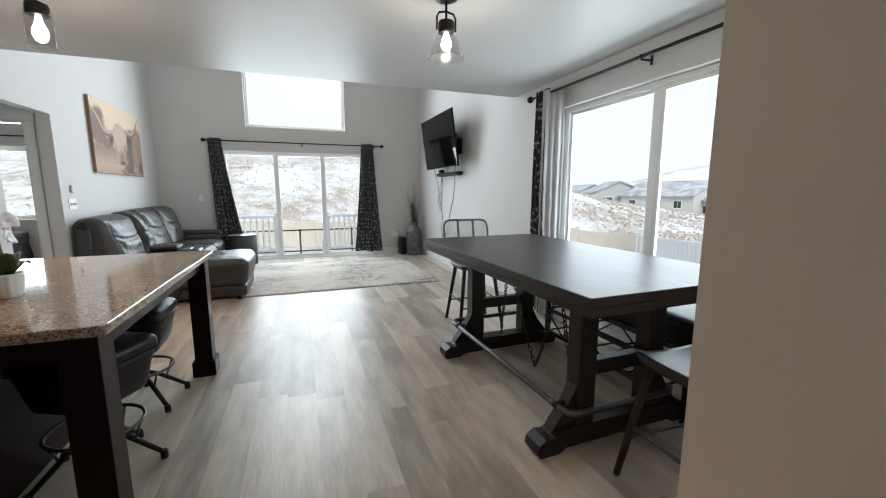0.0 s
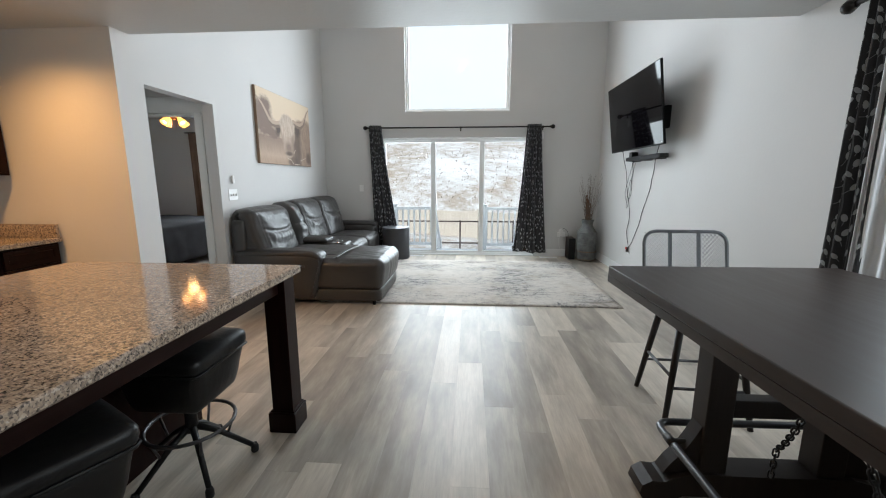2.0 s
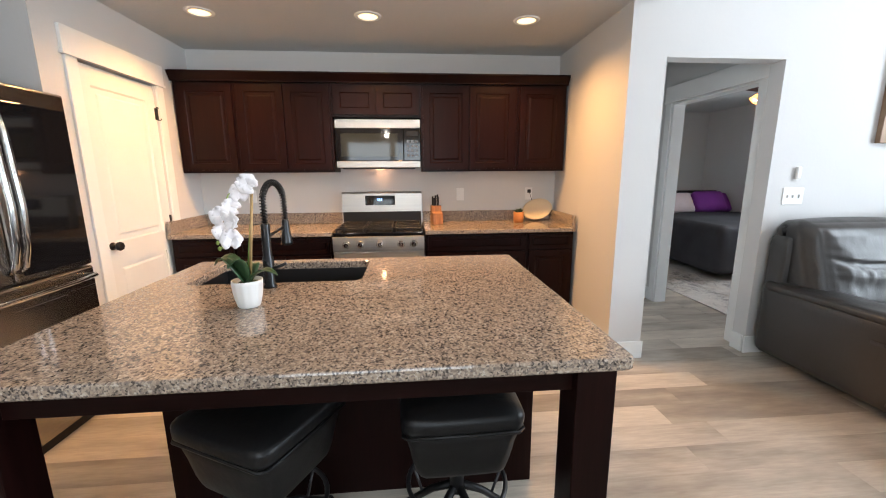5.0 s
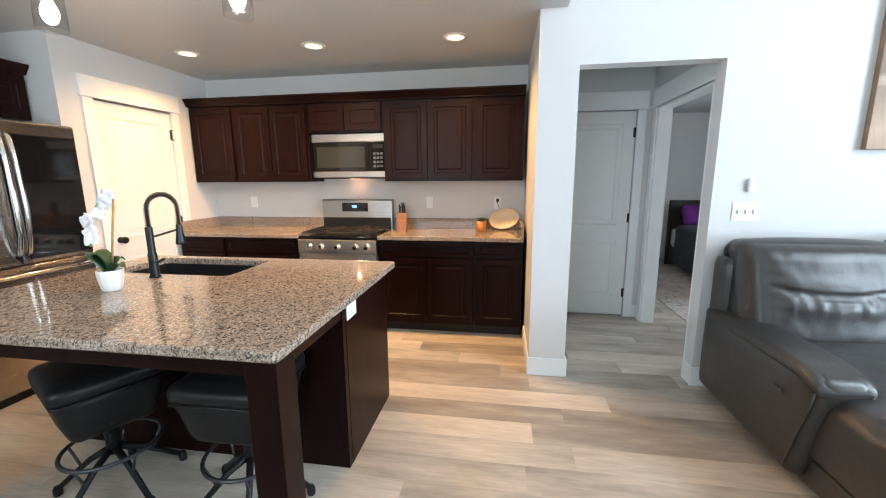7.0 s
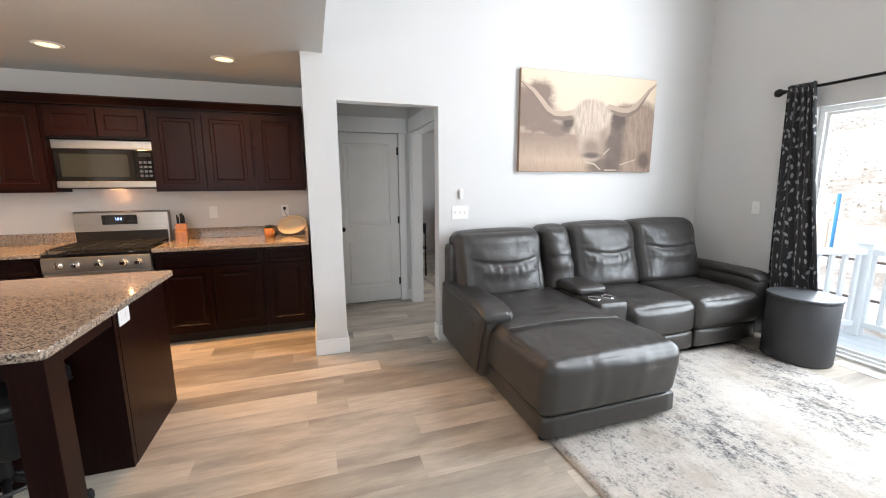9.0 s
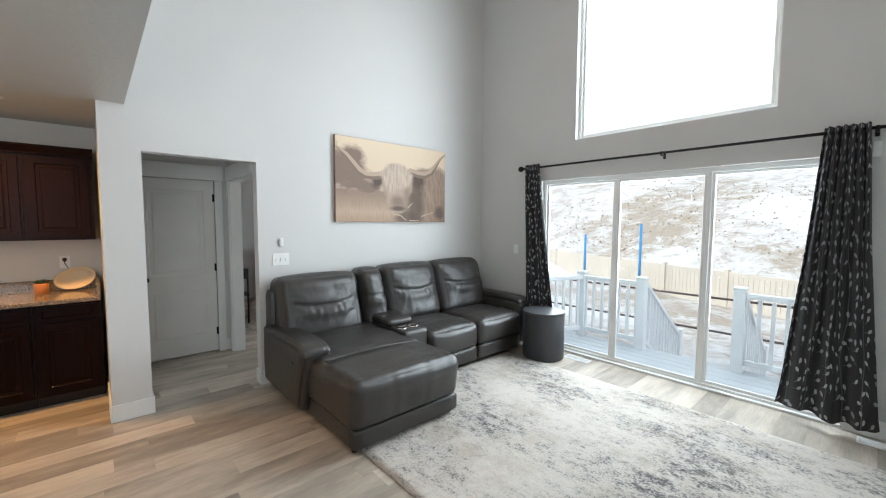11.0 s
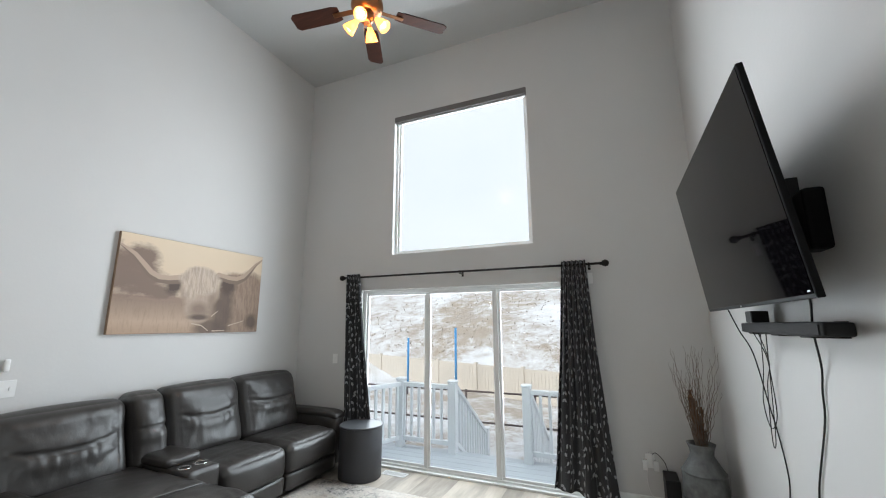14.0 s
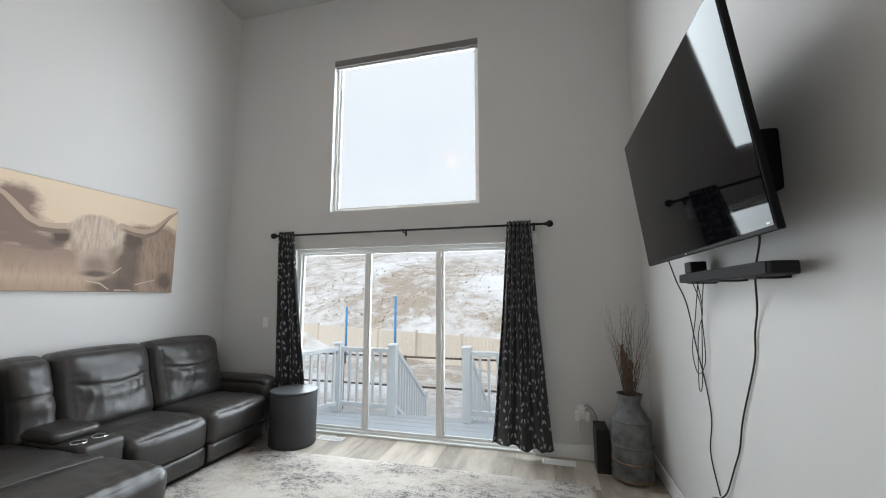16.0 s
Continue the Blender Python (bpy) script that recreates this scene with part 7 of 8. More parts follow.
chain([(1.80, 3.55, 0.884), (1.80, 3.53, 0.84)] + sag((1.80, 3.53, 0.84), (1.82, 3.21, 0.20), 0.03)[1:] + sag((1.82, 3.21, 0.20), (1.74, 2.90, 0.80), 0.05)[1:] + [(1.74, 2.88, 0.884)], "black iron chain hanging in a loop under the table")
chain([(1.80, 3.56, 0.884), (1.81, 3.575, 0.84)] + sag((1.81, 3.575, 0.84), (1.94, 3.88, 0.30), 0.06)[1:] + [(1.95, 3.90, 0.16)], "black iron chain hanging from the table's underside")
chain([(1.74, 2.89, 0.884), (1.74, 2.87, 0.82)] + sag((1.74, 2.87, 0.82), (1.80, 2.80, 0.25), 0.02)[1:], "black iron chain hanging from the table's underside")

# bench behind the table
bn = thing("dining_bench", "black leather bench with iron truss base by the window", "bench", (2.62, 3.25, 0))
part("seat", pad(bmesh.new(), -0.22, 0.22, -0.72, 0.78, 0.46, 0.63, 0.05, 11, (0.01, 0.01, 0.02)), M_SEAT, bn)
part("seat_frame", boxm(-0.2, 0.2, -0.68, 0.74, 0.425, 0.4595, bevel=0.003), M_IRON, bn)
for x in (-0.18, 0.18):
    part("lower_rail", boxm(x - 0.015, x + 0.015, -0.66, 0.72, 0.10, 0.13, bevel=0.003), M_IRON, bn)
    part("upper_rail", boxm(x - 0.012, x + 0.012, -0.66, 0.72, 0.30, 0.325, bevel=0.003), M_IRON, bn)
    for k in range(6):
        y0 = -0.66 + k * 0.23
        part("truss_bar", rod(bmesh.new(), (x, y0, 0.13 if k % 2 else 0.30), (x, y0 + 0.23, 0.30 if k % 2 else 0.13), 0.008, 6), M_IRON, bn)
    for y in (-0.64, 0.70):
        part("leg", boxm(x - 0.017, x + 0.017, y - 0.017, y + 0.017, 0.0, 0.4245, bevel=0.003), M_IRON, bn)
for y in (-0.64, -0.19, 0.26, 0.70):
    part("cross_bar", rod(bmesh.new(), (-0.165, y, 0.115), (0.165, y, 0.115), 0.009, 6), M_IRON, bn)
    part("cross_bar", rod(bmesh.new(), (-0.168, y + 0.02, 0.312), (0.168, y + 0.02, 0.312), 0.008, 6), M_IRON, bn)

# counter chairs
M_MESH = plain("mesh_steel", (0.10, 0.105, 0.11), 0.4, 0.7)
def counter_chair(at, rz):
    """Saddle seat on splayed wooden legs, tube back with a wire mesh panel. The back is at +y."""
    t = thing("counter_chair", "dark wood counter chair with saddle seat and wire-mesh metal back", "chair", at, rz, group="chairs at the dining table")
    bm = bmesh.new()
    n, w, d = 16, 0.215, 0.20
    g = []
    for i in range(n + 1):
        row = []
        for j in range(n + 1):
            u, v = i / n * 2 - 1, j / n * 2 - 1
            rx_, ry_ = u * math.sqrt(1 - 0.16 * v * v), v * math.sqrt(1 - 0.16 * u * u)
            z = 0.63 - 0.016 * (1 - u * u) * (1 - 0.3 * v) + 0.006 * u * u
            row.append(bm.verts.new((rx_ * w, ry_ * d, z)))
        g.append(row)
    for i in range(n):
        for j in range(n):
            bm.faces.new((g[i][j], g[i + 1][j], g[i + 1][j + 1], g[i][j + 1])).smooth = True
    ex = bmesh.ops.extrude_face_region(bm, geom=list(bm.faces))
    for vv in [e for e in ex["geom"] if isinstance(e, bmesh.types.BMVert)]:
        vv.co = Vector((vv.co.x * 0.93, vv.co.y * 0.93, 0.588))
    part("seat", bm, M_TABLE, t)
    feet = {}
    for sx in (-1, 1):
        for sy in (-1, 1):
            a, b = (sx * 0.15, sy * 0.13, 0.60), (sx * 0.225, sy * 0.215, 0.0)
            part("leg", rod(bmesh.new(), b, a, 0.015, 12, 0.021), M_TABLEX, t)
            feet[sx, sy] = (Vector(b), Vector(a))
    def on(sx, sy, z):
        b, a = feet[sx, sy]
        return b.lerp(a, z / 0.60)
    for s in (-1, 1):
        part("stretcher", rod(bmesh.new(), on(s, -1, 0.27), on(s, 1, 0.27), 0.009, 8), M_GUN, t)
        part("stretcher", rod(bmesh.new(), on(-1, s, 0.21), on(1, s, 0.21), 0.009, 8), M_GUN, t)
    # back: bent tube hoop leaning outwards
    lean = Matrix.Translation((0, 0.17, 0.62)) @ Matrix.Rotation(radians(-13), 4, "X")
    w2, h2, r = 0.245, 0.435, 0.07
    hoop = [(-0.165, 0, -0.03), (-0.175, 0, 0.06), (-w2, 0, 0.17), (-w2, 0, h2 - r)] + [(-w2 + r - r * math.cos(radians(a)), 0, h2 - r + r * math.sin(radians(a))) for a in (30, 60, 90)] + [(w2 - r + r * math.sin(radians(a)), 0, h2 - r + r * math.cos(radians(a))) for a in (0, 30, 60)] + [(w2, 0, h2 - r), (w2, 0, 0.17), (0.175, 0, 0.06), (0.165, 0, -0.03)]
    hp = part("back_hoop", moved(tube(bmesh.new(), hoop, 0.0105, 8), lean), M_MESH, t)
    for x in (-0.085, 0.085):
        part("back_bar", moved(boxm(x - 0.011, x + 0.011, 0.006, 0.012, 0.01, h2 - 0.005), lean), M_MESH, hp)
    bm = bmesh.new()
    def strip(x0, z0, x1, z1):
        dx, dz = x1 - x0, z1 - z0
        t0, t1 = 0.0, 1.0
        for p, d_, lo, hi in ((x0, dx, -w2 + 0.006, w2 - 0.006), (z0, dz, 0.17, h2 - 0.006)):
            if abs(d_) < 1e-9:
                continue
            a, b = sorted(((lo - p) / d_, (hi - p) / d_))
            t0, t1 = max(t0, a), min(t1, b)
        if t1 - t0 > 0.02:
            rod(bm, (x0 + dx * t0, 0, z0 + dz * t0), (x0 + dx * t1, 0, z0 + dz * t1), 0.0016, 4, caps=False)
    for k in range(-10, 34):
        x = -0.5 + k * 0.024
        strip(x, 0.10, x + 0.30, 0.45)
        strip(x + 0.30, 0.10, x, 0.45)
    part("wire_mesh", moved(bm, lean), M_MESH, hp, "fine dark wire mesh panel")
    return t


cc = counter_chair((2.05, 4.68, 0), -3)
copy_thing(cc, pose(1.985, 2.205, 0, 0, 0, 176))

# ---- bedroom ----
M_QUILT = plain("dark_quilt", (0.03, 0.03, 0.036), 0.85, vary=0.25, scale=6, relief=0.5, grain=40)
bed = thing("bed", "bed with rumpled dark grey comforter", "bed", (-6.0, 8.55, 0))
part("bed_base", boxm(0.05, 2.15, -0.80, 0.80, 0.08, 0.30, bevel=0.01), M_TOE, bed)
part("mattress", pad(bmesh.new(), 0.05, 2.15, -0.80, 0.80, 0.30, 0.62, 0.06, 9), M_WHITE, bed)
bm = pad(bmesh.new(), 0.45, 2.24, -0.90, 0.90, 0.10, 0.71, 0.06, 21, (0, 0, 0.02))
for v in bm.verts:
    k = noise.noise(v.co * 4.0) * 0.025
    v.co += Vector((k, k, k * 0.7))
    if v.co.z < 0.5:
        v.co.x += 0.03 * math.sin(v.co.y * 22) * (0.5 - v.co.z)
        v.co.y += math.copysign(0.03 * math.sin(v.co.x * 20) * (0.5 - v.co.z), v.co.y)
part("comforter", bm, M_QUILT, bed)
part("headboard", boxm(-0.04, 0.03, -0.82, 0.82, 0.0, 1.05, bevel=0.015), M_TOE, bed)
M_PURPLE = plain("purple_cotton", (0.16, 0.02, 0.22), 0.8)
M_PALE = plain("pale_cotton", (0.55, 0.46, 0.46), 0.85)
for y, m, z, x in ((-0.55, M_PURPLE, 0.60, 0.22), (-0.05, M_PALE, 0.62, 0.30), (0.45, M_PURPLE, 0.62, 0.25), (-0.35, M_PALE, 0.64, 0.42), (0.2, M_PURPLE, 0.66, 0.44)):
    bm = moved(pad(bmesh.new(), -0.08, 0.08, -0.26, 0.26, -0.18, 0.18, 0.05, 9, (0.05, 0, 0)), Matrix.Rotation(radians(-35), 4, "Y"))
    solid("pillow", bm, m, "purple pillow on the bed" if m is M_PURPLE else "pale pillow on the bed", "pillow", (-5.95 + x, 8.65 + y, z + 0.22), 0, "bed pillows")
bm = boxm(-5.2, -2.6, 6.9, 9.2, 0.0, 0.012, bevel=0.003)
solid("bedroom_rug", bm, M_RUG, "pale patterned rug beside the bed", "rug")
M_TAN = plain("tan_curtain", (0.22, 0.145, 0.105), 0.85, vary=0.2)
for x0, x1 in ((-4.43, -4.09), (-3.12, -2.78)):
    bm = bmesh.new()
    g = []
    for i in range(61):
        u = i / 60
        g.append([bm.verts.new((x0 + (x1 - x0) * u * (1.0 + 0.10 * (2.2 - z)), 9.40 + 0.032 * math.sin(u * 5 * math.tau + 0.3 * math.sin(z * 2)), z)) for z in (0.05, 1.0, 2.2)])
    for a, c in zip(g, g[1:]):
        for k in range(2):
            bm.faces.new((a[k], c[k], c[k + 1], a[k + 1])).smooth = True
    thick(solid("bedroom_curtain", bm, M_TAN, "tan bedroom curtain drawn aside", "curtain"), 0.003)
solid("curtain_rod", rod(bmesh.new(), (-4.50, 9.40, 2.21), (-2.70, 9.40, 2.21), 0.011, 10), M_BRONZE, "dark curtain rod above the bedroom window", "curtain rod")
ceiling_fan("ceiling_fan", (-3.28, 7.60, 2.30), LOW - 2.30, 0.55, 12, M_BLADE, "bedroom ceiling fan with lit amber lamps", M_AMBER)
bulb_lamp("bedroom_fan_bulbs", (-3.28, 7.60, 2.0), 4.0, WARM, 0.06)
nb = thing("hall_chair", "dark metal chair seen through the bedroom doorway", "chair", (-4.6, 6.80, 0))
part("seat", boxm(-0.2, 0.2, -0.18, 0.18, 0.44, 0.47, bevel=0.01), M_BLK, nb)
for x in (-0.18, 0.18):
    for y in (-0.16, 0.16):
        part("leg", rod(bmesh.new(), (x, y, 0.0), (x, y, 0.44 if y < 0 else 0.85), 0.013, 8), M_BLK, nb)
part("backrest", boxm(-0.18, 0.18, 0.15, 0.17, 0.68, 0.84, bevel=0.005), M_BLK, nb)

# ---- outdoors ----
def ground_z(x, y):
    """Yard behind the house, the slope down to the east, and the snowy hill to the north."""
    yard = -1.15 - 0.025 * max(0.0, x)
    e = min(1.0, max(0.0, (x - 10.0) / 45.0))
    east = -0.8 * e
    h = max(0.0, y - 24.0 - 0.12 * max(0.0, x))
    hill = 11.0 * (1 - math.exp(-h / 18.0)) * min(1.0, max(0.0, 1.0 - (x - 6.0) / 60.0))
    n = 0.5 * noise.noise((x * 0.06, y * 0.06, 0)) + 0.16 * noise.noise((x * 0.3, y * 0.3, 2))
    n *= min(1.0, max(0.0, (abs(x) + abs(y - 8) - 16) / 30))
    return yard + east + hill + n * (1 + min(2.5, h * 0.08))


def snow_ground():
    m, nt, b = nodes_of("snowy_ground", 0.9)
    v = place(nt)
    big = tex(nt, v, 0.16, 6, 0.6)
    mid = tex(nt, v, 1.4, 8, 0.72)
    fine = tex(nt, v, 9.0, 6, 0.75)
    brush = ramp(nt, fine, [(0.3, (0.30, 0.265, 0.24)), (0.5, (0.39, 0.35, 0.315)), (0.7, (0.49, 0.435, 0.38))])
    grass = mixc(nt, tex(nt, v, 0.5, 3), brush, (0.42, 0.35, 0.265))
    cover = math_n(nt, "ADD", math_n(nt, "MULTIPLY", big, 0.6), math_n(nt, "ADD", math_n(nt, "MULTIPLY", mid, 0.5), math_n(nt, "MULTIPLY", fine, 0.35)))
    snow = ramp(nt, cover, [(0.64, (0, 0, 0)), (0.72, (0.55, 0.55, 0.55)), (0.82, (1, 1, 1))])
    col = mixc(nt, snow, grass, (0.78, 0.80, 0.83))
    nt.links.new(col, b.inputs["Base Color"])
    bump(nt, b, fine, 0.6, 0.05)
    return m


M_SNOW = snow_ground()
def axis_steps(lo, hi, near_lo, near_hi, step, grow):
    out, s, p = [], step, near_lo
    while p > lo:
        s *= grow
        p -= s
        out.insert(0, max(p, lo))
    p = near_lo
    while p < near_hi:
        out.append(p)
        p += step
    s, p = step, near_hi
    while p < hi:
        out.append(p)
        s *= grow
        p += s
    out.append(hi)
    return out


xs = axis_steps(-900.0, 900.0, -40.0, 60.0, 1.0, 1.25)
ys = axis_steps(-900.0, 900.0, 4.0, 75.0, 1.0, 1.25)
verts = [(x, y, ground_z(x, y)) for y in ys for x in xs]
nx_ = len(xs)
faces = [(j * nx_ + i, j * nx_ + i + 1, (j + 1) * nx_ + i + 1, (j + 1) * nx_ + i) for j in range(len(ys) - 1) for i in range(nx_ - 1)]
me = bpy.data.meshes.new("ground")
me.from_pydata(verts, [], faces)
me.polygons.foreach_set("use_smooth", [True] * len(faces))
me.materials.append(M_SNOW)
tagged(new("ground", me), "patchy snow over dry grass and hillside", "", "", "structure")

# brush: many small twiggy clumps
rr_ = random.Random(21)
bv, bf = [], []
def clump(x, y, s):
    z = ground_z(x, y)
    for k in range(7):
        a, l = rr_.uniform(0, math.tau), rr_.uniform(0.5, 1.0) * s
        w = 0.16 * s
        ca, sa = math.cos(a), math.sin(a)
        o = len(bv)
        t_ = rr_.uniform(0.2, 0.8)
        bv.extend([(x + ca * w * 0.3, y + sa * w * 0.3, z - 0.05), (x + ca * l * t_ - sa * w, y + sa * l * t_ + ca * w, z + l * 0.55), (x + ca * l * t_ * 1.3, y + sa * l * t_ * 1.3, z + l * (1.1 - t_ * 0.5)), (x + ca * l * t_ + sa * w, y + sa * l * t_ - ca * w, z + l * 0.6)])
        bf.append((o, o + 1, o + 2, o + 3))
for i in range(15000):
    x, y = rr_.uniform(-45, 30), 26 + 62 * rr_.random() ** 1.2
    if noise.noise((x * 0.11, y * 0.11, 4.0)) > -0.12:
        clump(x, y, rr_.uniform(0.05, 0.14))
for i in range(11000):
    x, y = 16 + 42 * rr_.random(), rr_.uniform(4, 60)
    if noise.noise((x * 0.13, y * 0.13, 8.0)) > -0.25:
        clump(x, y, rr_.uniform(0.10, 0.30))
me = bpy.data.meshes.new("brush")
me.from_pydata(bv, [], bf)
m_, nt_, b_ = nodes_of("sagebrush", 0.9)
rnd_ = nt_.nodes.new("ShaderNodeNewGeometry").outputs["Random Per Island"]
nt_.links.new(ramp(nt_, rnd_, [(0.0, (0.46, 0.41, 0.365)), (0.5, (0.54, 0.475, 0.41)), (1.0, (0.62, 0.54, 0.45))]), b_.inputs["Base Color"])
me.materials.append(m_)
tagged(new("sagebrush", me), "dry brown sagebrush on the snowy slope", "shrubs", "", "stuff")

M_RAILW = plain("white_rail_vinyl", (0.80, 0.82, 0.84), 0.4, vary=0.03)
M_FENCE = plain("tan_fence_vinyl", (0.66, 0.60, 0.52), 0.5, vary=0.06)
M_FENCEW = plain("white_fence_vinyl", (0.80, 0.80, 0.80), 0.5, vary=0.04)
M_DECK = plain("deck_board", (0.50, 0.53, 0.56), 0.6, vary=0.12, scale=4, stretch=(0.3, 6, 1))

# deck landing
dk = thing("deck", "pale grey board deck landing outside the patio door", "deck", (0, 9.63, -0.09))
part("deck_frame", boxm(-1.35, 3.3, 0.0, 1.05, -0.22, -0.028), M_RAILW, dk)
for k in range(7):
    part("deck_board", boxm(-1.37, 3.32, 0.002 + k * 0.152, 0.148 + k * 0.152, -0.027, 0.0, bevel=0.003, seg=1), M_DECK, dk)
for x in (-1.15, 0.9, 3.1):
    part("deck_post", boxm(x - 0.06, x + 0.06, 0.85, 0.97, -1.35, -0.2201), M_RAILW, dk)


def railing(a, c, posts, label, drop=0.0):
    """White vinyl balusters between two rails, from a to c; drop lowers the far end for stairs."""
    a, c = Vector(a), Vector(c)
    t = thing("railing", label, "railing", tuple(a), group="deck railings")
    d = Vector((c.x - a.x, c.y - a.y, 0))
    L, ang = d.length, math.atan2(d.y, d.x)
    R = Matrix.Rotation(ang, 4, "Z")
    sl = Matrix(((1, 0, 0, 0), (0, 1, 0, 0), (-drop / L, 0, 1, 0), (0, 0, 0, 1)))
    part("top_rail", moved(boxm(0.0, L, -0.04, 0.04, 0.84, 0.90, bevel=0.006), R @ sl), M_RAILW, t)
    part("bottom_rail", moved(boxm(0.0, L, -0.025, 0.025, 0.09, 0.15, bevel=0.006), R @ sl), M_RAILW, t)
    n = max(2, int(L / 0.115))
    for i in range(n):
        x = L * (i + 0.5) / n
        part("baluster", moved(boxm(x - 0.017, x + 0.017, -0.017, 0.017, 0.1505 - drop * x / L, 0.8395 - drop * x / L), R), M_RAILW, t)
    for x in posts:
        p = part("post", moved(boxm(x - 0.055, x + 0.055, -0.055, 0.055, -0.002 - drop * x / L, 0.93 - drop * x / L, bevel=0.004), R), M_RAILW, t)
        part("post_cap", moved(boxm(x - 0.068, x + 0.068, -0.068, 0.068, 0.9305 - drop * x / L, 0.965 - drop * x / L, bevel=0.012, seg=1), R), M_RAILW, p)


DZ = -0.089
railing((-1.22, 9.72, DZ), (-0.90, 10.56, DZ), (), "white vinyl deck railing beside the house")
railing((-0.90, 10.58, DZ), (-0.06, 10.58, DZ), (0.0, 0.84), "white vinyl deck railing with square posts")
railing((0.99, 10.58, DZ), (3.2, 10.58, DZ), (0.0, 2.21), "white vinyl deck railing past the stair")
railing((-0.06, 10.66, DZ), (-0.06, 12.05, DZ), (1.40,), "white vinyl stair railing descending to the yard", 0.95)
railing((0.99, 10.66, DZ), (0.99, 12.05, DZ), (1.40,), "white vinyl stair railing descending to the yard", 0.95)
stp = thing("deck_stairs", "pale deck stairs going down to the yard", "stairs", (0.465, 10.69, -0.09))
for k in range(5):
    part("tread", boxm(-0.5, 0.5, 0.26 * k, 0.26 * k + 0.28, -0.19 * (k + 1) - 0.03, -0.19 * (k + 1), bevel=0.003), M_DECK, stp)
    part("riser", boxm(-0.5, 0.5, 0.26 * k - 0.001, 0.26 * k + 0.015, -0.19 * (k + 1), -0.19 * k - 0.031), M_RAILW, stp)


def fence(name, label, p0, p1, height, mat, seg=2.4, foot=None):
    a, c = Vector(p0), Vector(p1)
    d = c - a
    n = max(1, round(d.length / seg))
    t = thing(name, label, "fence", (a.x, a.y, ground_z(a.x, a.y)))
    ang = math.atan2(d.y, d.x)
    for i in range(n):
        u0, u1 = a + d * (i / n), a + d * ((i + 1) / n)
        z = max(ground_z(u0.x, u0.y), ground_z(u1.x, u1.y)) - ground_z(a.x, a.y)
        if foot is not None:
            z = foot - ground_z(a.x, a.y)
        L = (u1 - u0).length
        m = Matrix.Translation((u0.x - a.x, u0.y - a.y, z)) @ Matrix.Rotation(ang, 4, "Z")
        p = part("post", moved(boxm(-0.065, 0.065, -0.065, 0.065, -0.4, height + 0.08), m), mat, t)
        bm = bmesh.new()
        k = max(4, int(L / 0.16))
        for q in range(k):
            box(bm, 0.07 + (L - 0.14) * q / k, 0.07 + (L - 0.14) * (q + 0.93) / k, -0.012, 0.012, 0.05, height - 0.06)
        box(bm, 0.066, L - 0.066, -0.025, 0.025, 0.0, 0.12)
        box(bm, 0.066, L - 0.066, -0.025, 0.025, height - 0.11, height)
        part("panel", moved(bm, m), mat, t)


fence("fence", "tan vinyl privacy fence at the foot of the hill", (-14.5, 26.6), (3.2, 18.5), 1.15, M_FENCE, foot=-1.15)
fence("fence", "tan vinyl privacy fence along the upper yard", (-40, 27.5), (-14.6, 26.6), 1.15, M_FENCE)
fence("fence", "tan vinyl privacy fence at the yard's corner", (3.3, 18.5), (9, 22.0), 1.15, M_FENCE)
fence("fence", "white vinyl privacy fence along the side yard", (12.6, 12.5), (12.6, -8), 1.2, M_FENCEW, 2.6)
fence("fence", "tan vinyl privacy fence along the far side yard", (12.6, 12.6), (9, 22.0), 1.15, M_FENCE)
# dark tube rail fence by the stair
rf = thing("pipe_fence", "dark metal pipe rail fence in the yard", "fence", (-6, 14.2, ground_z(-6, 14.2)))
for k in range(8):
    part("post", rod(bmesh.new(), (k * 1.6, 0, -0.2), (k * 1.6, 0, 1.32), 0.025, 8), plain("pipe_brown", (0.10, 0.075, 0.07), 0.6) if k == 0 else bpy.data.materials["pipe_brown"], rf)
for z in (0.62, 1.28):
    part("rail", rod(bmesh.new(), (0, 0, z), (11.2, 0, z), 0.022, 8), bpy.data.materials["pipe_brown"], rf)
# play set poles
M_BLUE = plain("blue_foam", (0.06, 0.30, 0.62), 0.6)
for x, y, h in ((-5.88, 19.98, 2.25), (-3.76, 20.0, 2.68)):
    bp = thing("yard_pole", "tall blue foam-padded pole standing in the snowy yard", "pole", (x, y, ground_z(x, y)), group="blue yard poles")
    part("sleeve", rod(bmesh.new(), (0, 0, 0.35), (0, 0, h), 0.045, 10), M_BLUE, bp)
    part("stake", rod(bmesh.new(), (0, 0, -0.1), (0, 0, 0.36), 0.03, 8), M_GUN, bp)

# houses
M_SIDING = plain("house_siding", (0.62, 0.62, 0.60), 0.8, vary=0.05, stretch=(0.2, 0.2, 14), grain=6)
M_SIDING2 = plain("house_siding_grey", (0.45, 0.46, 0.47), 0.8, vary=0.05, stretch=(0.2, 0.2, 14), grain=6)
# roof and fascia greys are lightened: outdoor haze put into their colour
M_ROOF = plain("snowy_shingle", (0.46, 0.48, 0.51), 0.9, vary=0.5, scale=0.8, grain=8)
M_STUCCO = plain("cream_stucco", (0.62, 0.57, 0.47), 0.9, vary=0.05, relief=0.3)
M_FASCIA = plain("hazed_fascia", (0.30, 0.31, 0.34), 0.6)
M_HWIN = plain("house_glass", (0.05, 0.06, 0.07), 0.1, relief=0)
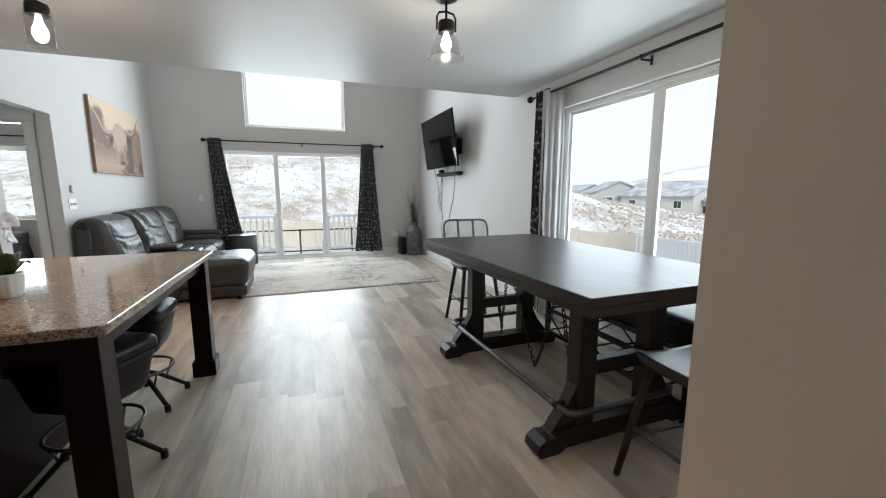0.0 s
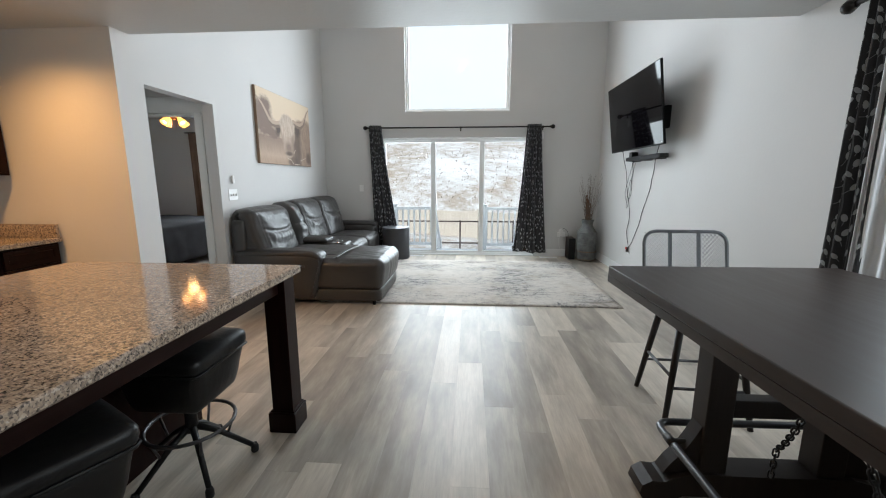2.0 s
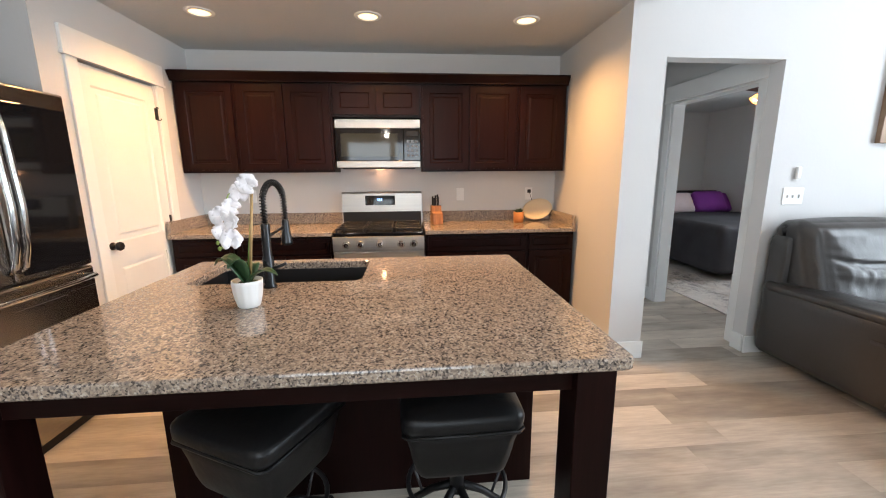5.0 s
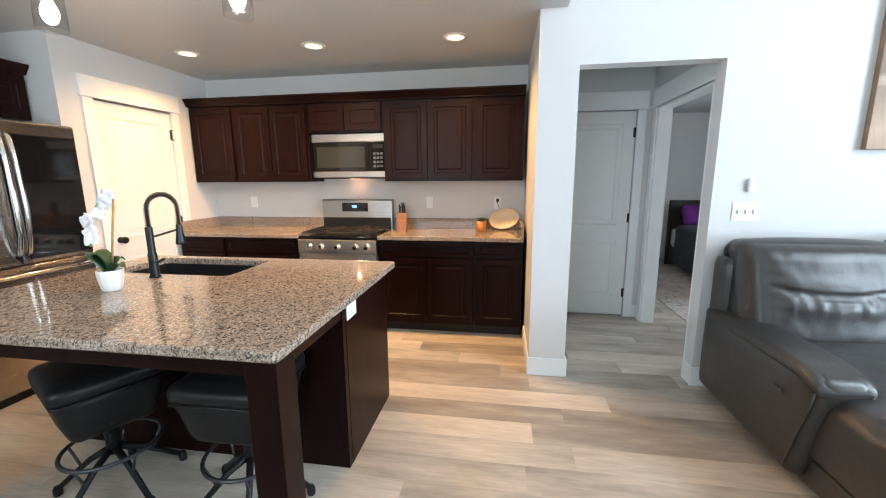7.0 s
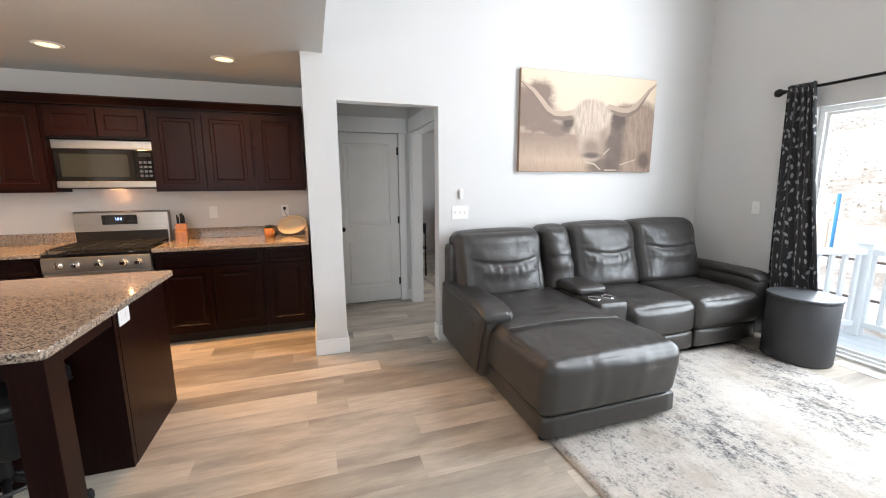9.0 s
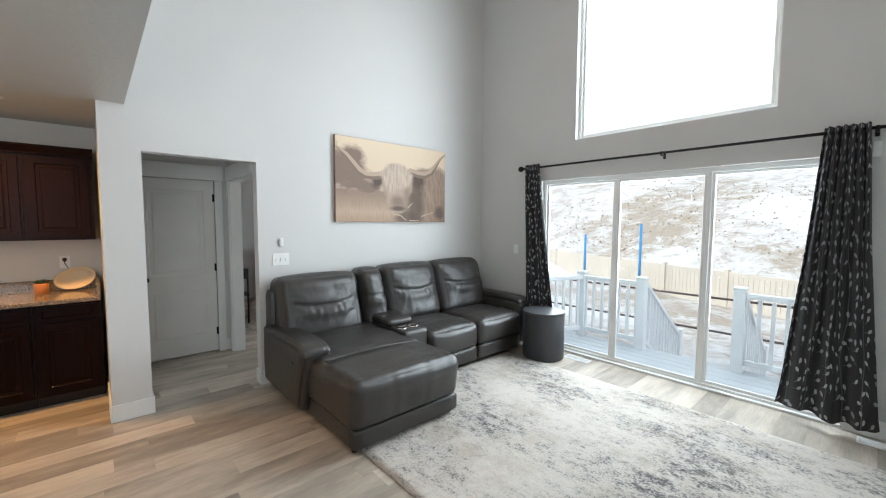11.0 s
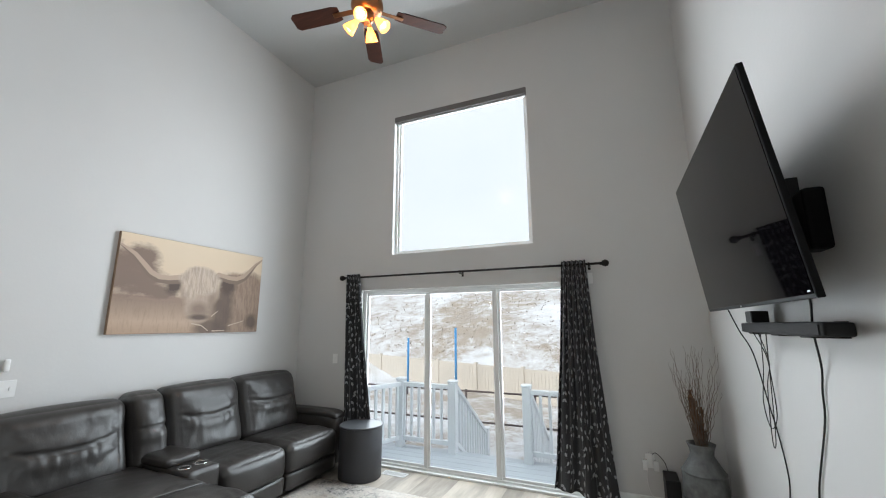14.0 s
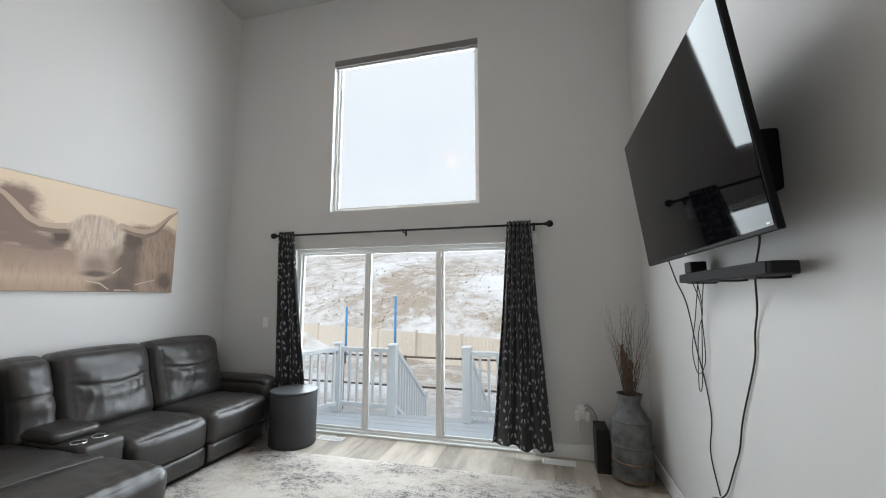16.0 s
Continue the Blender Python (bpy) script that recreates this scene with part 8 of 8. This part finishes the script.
def house(x, y, w, d, h, rz, mat, label):
    z = ground_z(x, y) - 0.3
    t = thing("house", label, "house", (x, y, z), rz, group="houses beyond the field")
    part("wall", boxm(-w / 2, w / 2, -d / 2, d / 2, 0, h), mat, t)
    bm = prism(bmesh.new(), [(-d / 2, h), (d / 2, h), (0, h + d * 0.22)], 0, -w / 2 + 0.01, w / 2 - 0.01)
    part("gable", bm, mat, t)
    bm = bmesh.new()
    for s in (-1, 1):
        prism(bm, [(s * (d / 2 + 0.5), h - 0.15), (s * (d / 2 + 0.5), h + 0.02), (0, h + d * 0.22 + 0.22), (0, h + d * 0.22 + 0.02)], 0, -w / 2 - 0.4, w / 2 + 0.4)
    part("roof", bm, M_ROOF, t)
    for k in range(3):
        xx = -w / 2 + w * (k + 0.6) / 3.2
        for yy, s in ((-d / 2, -1), (d / 2, 1)):
            y0, y1 = sorted((yy + s * 0.005, yy + s * 0.06))
            wn = part("window", boxm(xx - 0.7, xx + 0.7, y0, y1, h - 2.0, h - 0.7), M_RAILW, t)
            y0, y1 = sorted((yy + s * 0.061, yy + s * 0.075))
            part("pane", boxm(xx - 0.58, xx - 0.03, y0, y1, h - 1.88, h - 0.82), M_HWIN, wn)
            part("pane", boxm(xx + 0.03, xx + 0.58, y0, y1, h - 1.88, h - 0.82), M_HWIN, wn)
    for k in (-1, 1):
        y0 = k * d / 5
        x0, x1 = -w / 2 - 0.06, -w / 2 - 0.005
        wn = part("window", boxm(x0, x1, y0 - 0.7, y0 + 0.7, h - 2.0, h - 0.7), M_RAILW, t)
        part("pane", boxm(x0 - 0.015, x0 - 0.001, y0 - 0.58, y0 + 0.58, h - 1.88, h - 0.82), M_HWIN, wn)


for i, (x, y, w, d, h, rz) in enumerate(((62, 38, 12, 10, 3.6, 80), (60, 50, 13, 10, 3.4, 95), (58, 62, 11, 9, 3.2, 60), (62, 75, 12, 9, 3.4, 70), (64, 90, 12, 9, 3.4, 75), (58, 27, 11, 10, 3.6, 85), (74, 108, 12, 9, 3.4, 60))):
    house(x, y, w, d, h, rz, M_SIDING if i % 2 else M_SIDING2, "distant grey-sided house with a snow-dusted roof")

nh = thing("neighbour_house", "neighbouring cream stucco house, its dark eaves and gutter greyed for haze", "house", (9.0, 6.2, -2.15))
part("wall", boxm(-0.2, 9.2, -12.0, 0.25, 0, 4.9), M_STUCCO, nh)
part("gable", prism(bmesh.new(), [(-0.2, 4.9), (9.2, 4.9), (9.2, 5.03), (4.5, 7.58), (-0.2, 5.03)], 1, -12.0, 0.25), M_STUCCO, nh)
bm = prism(bmesh.new(), [(-0.55, 4.85), (4.5, 7.6), (9.55, 4.85), (9.55, 5.05), (4.5, 7.85), (-0.55, 5.05)], 1, -12.3, 0.45)
part("roof", bm, M_ROOF, nh)
part("fascia", boxm(-0.63, -0.56, -12.3, 0.46, 4.90, 5.02), M_FASCIA, nh)
part("soffit", boxm(-0.55, -0.201, -12.3, 0.44, 4.80, 4.83), M_FASCIA, nh)
part("downspout", tube(bmesh.new(), [(-0.52, 0.17, 4.79), (-0.48, 0.17, 4.70), (-0.27, 0.17, 4.6), (-0.245, 0.17, 4.5), (-0.245, 0.17, 0.1)], 0.035, 8), M_FASCIA, nh)

# far snowy mountain ridge
bm = bmesh.new()
prev = None
for i in range(90):
    a = radians(-30 + 150 * i / 89)
    x, y = 1500 * math.cos(a), 1500 * math.sin(a)
    k_ = min(1.0, max(0.0, (52 - math.degrees(a)) / 24))
    h = 14 + 96 * k_ * k_ * (3 - 2 * k_) + 10 * noise.noise((i * 0.45, 1.3, 0))
    cur = [bm.verts.new((x * 0.82, y * 0.82, -30)), bm.verts.new((x * 0.9, y * 0.9, h * 0.55)), bm.verts.new((x, y, h)), bm.verts.new((x * 1.1, y * 1.1, -30))]
    if prev:
        for k in range(3):
            bm.faces.new((prev[k], cur[k], cur[k + 1], prev[k + 1])).smooth = True
    prev = cur
m_, nt_, b_ = nodes_of("far_snow_ridge", 1.0)
v_ = place(nt_)
nt_.links.new(ramp(nt_, tex(nt_, v_, 0.012, 8, 0.7), [(0.42, (0.50, 0.53, 0.58)), (0.56, (0.80, 0.82, 0.85))]), b_.inputs["Base Color"])
setting("backdrop", bm, m_, "far snow-covered mountain ridge")

# ---- floor planks ----
PW, PL = 0.178, 1.22
bm = bmesh.new()
c = 0.0005
lo = [bm.verts.new((x, y, -0.0075)) for x, y in ((0, 0), (PW, 0), (PW, PL), (0, PL))]
mi = [bm.verts.new((x, y, -0.0005)) for x, y in ((0, 0), (PW, 0), (PW, PL), (0, PL))]
hi = [bm.verts.new((x, y, 0.0)) for x, y in ((c, c), (PW - c, c), (PW - c, PL - c), (c, PL - c))]
for a, b in ((lo, mi), (mi, hi)):
    for i in range(4):
        bm.faces.new((a[i], a[(i + 1) % 4], b[(i + 1) % 4], b[i]))
bm.faces.new(hi)
PLANK = mesh_of("plank", bm, M_PLANK)
rr_ = random.Random(3)
rest_v, rest_f = [], []
def lay(x, y0, y1, single):
    if y1 - y0 < 0.02:
        return
    if single:
        ob = new("plank", PLANK)
        ob.parent = floor
        ob.location = (x, y0, 0)
        ob.scale = (1, (y1 - y0) / PL, 1)
    else:
        o = len(rest_v)
        rest_v.extend([(x + 0.001, y0 + 0.001, 0), (x + PW - 0.001, y0 + 0.001, 0), (x + PW - 0.001, y1 - 0.001, 0), (x + 0.001, y1 - 0.001, 0)])
        rest_f.append((o, o + 1, o + 2, o + 3))
x = -6.49
while x < RX - 0.01:
    y = -2.2 - rr_.uniform(0, PL)
    while y < FY + 0.04:
        y0, y1 = max(y, -2.19), min(y + PL, FY + 0.04)
        near = (x > LX - 0.05 and y1 > 1.6) or (x > -2.7 and 1.9 < y0 < 5.3)
        lay(x, y0, y1, near)
        y += PL
    x += PW
me = bpy.data.meshes.new("plank_floor_rest")
me.from_pydata(rest_v, [], rest_f)
me.materials.append(M_PLANKS)
ob = new("plank_floor_rest", me)
ob.parent = floor
tagged(ob, "grey-brown wood planks", "", "", "stuff")
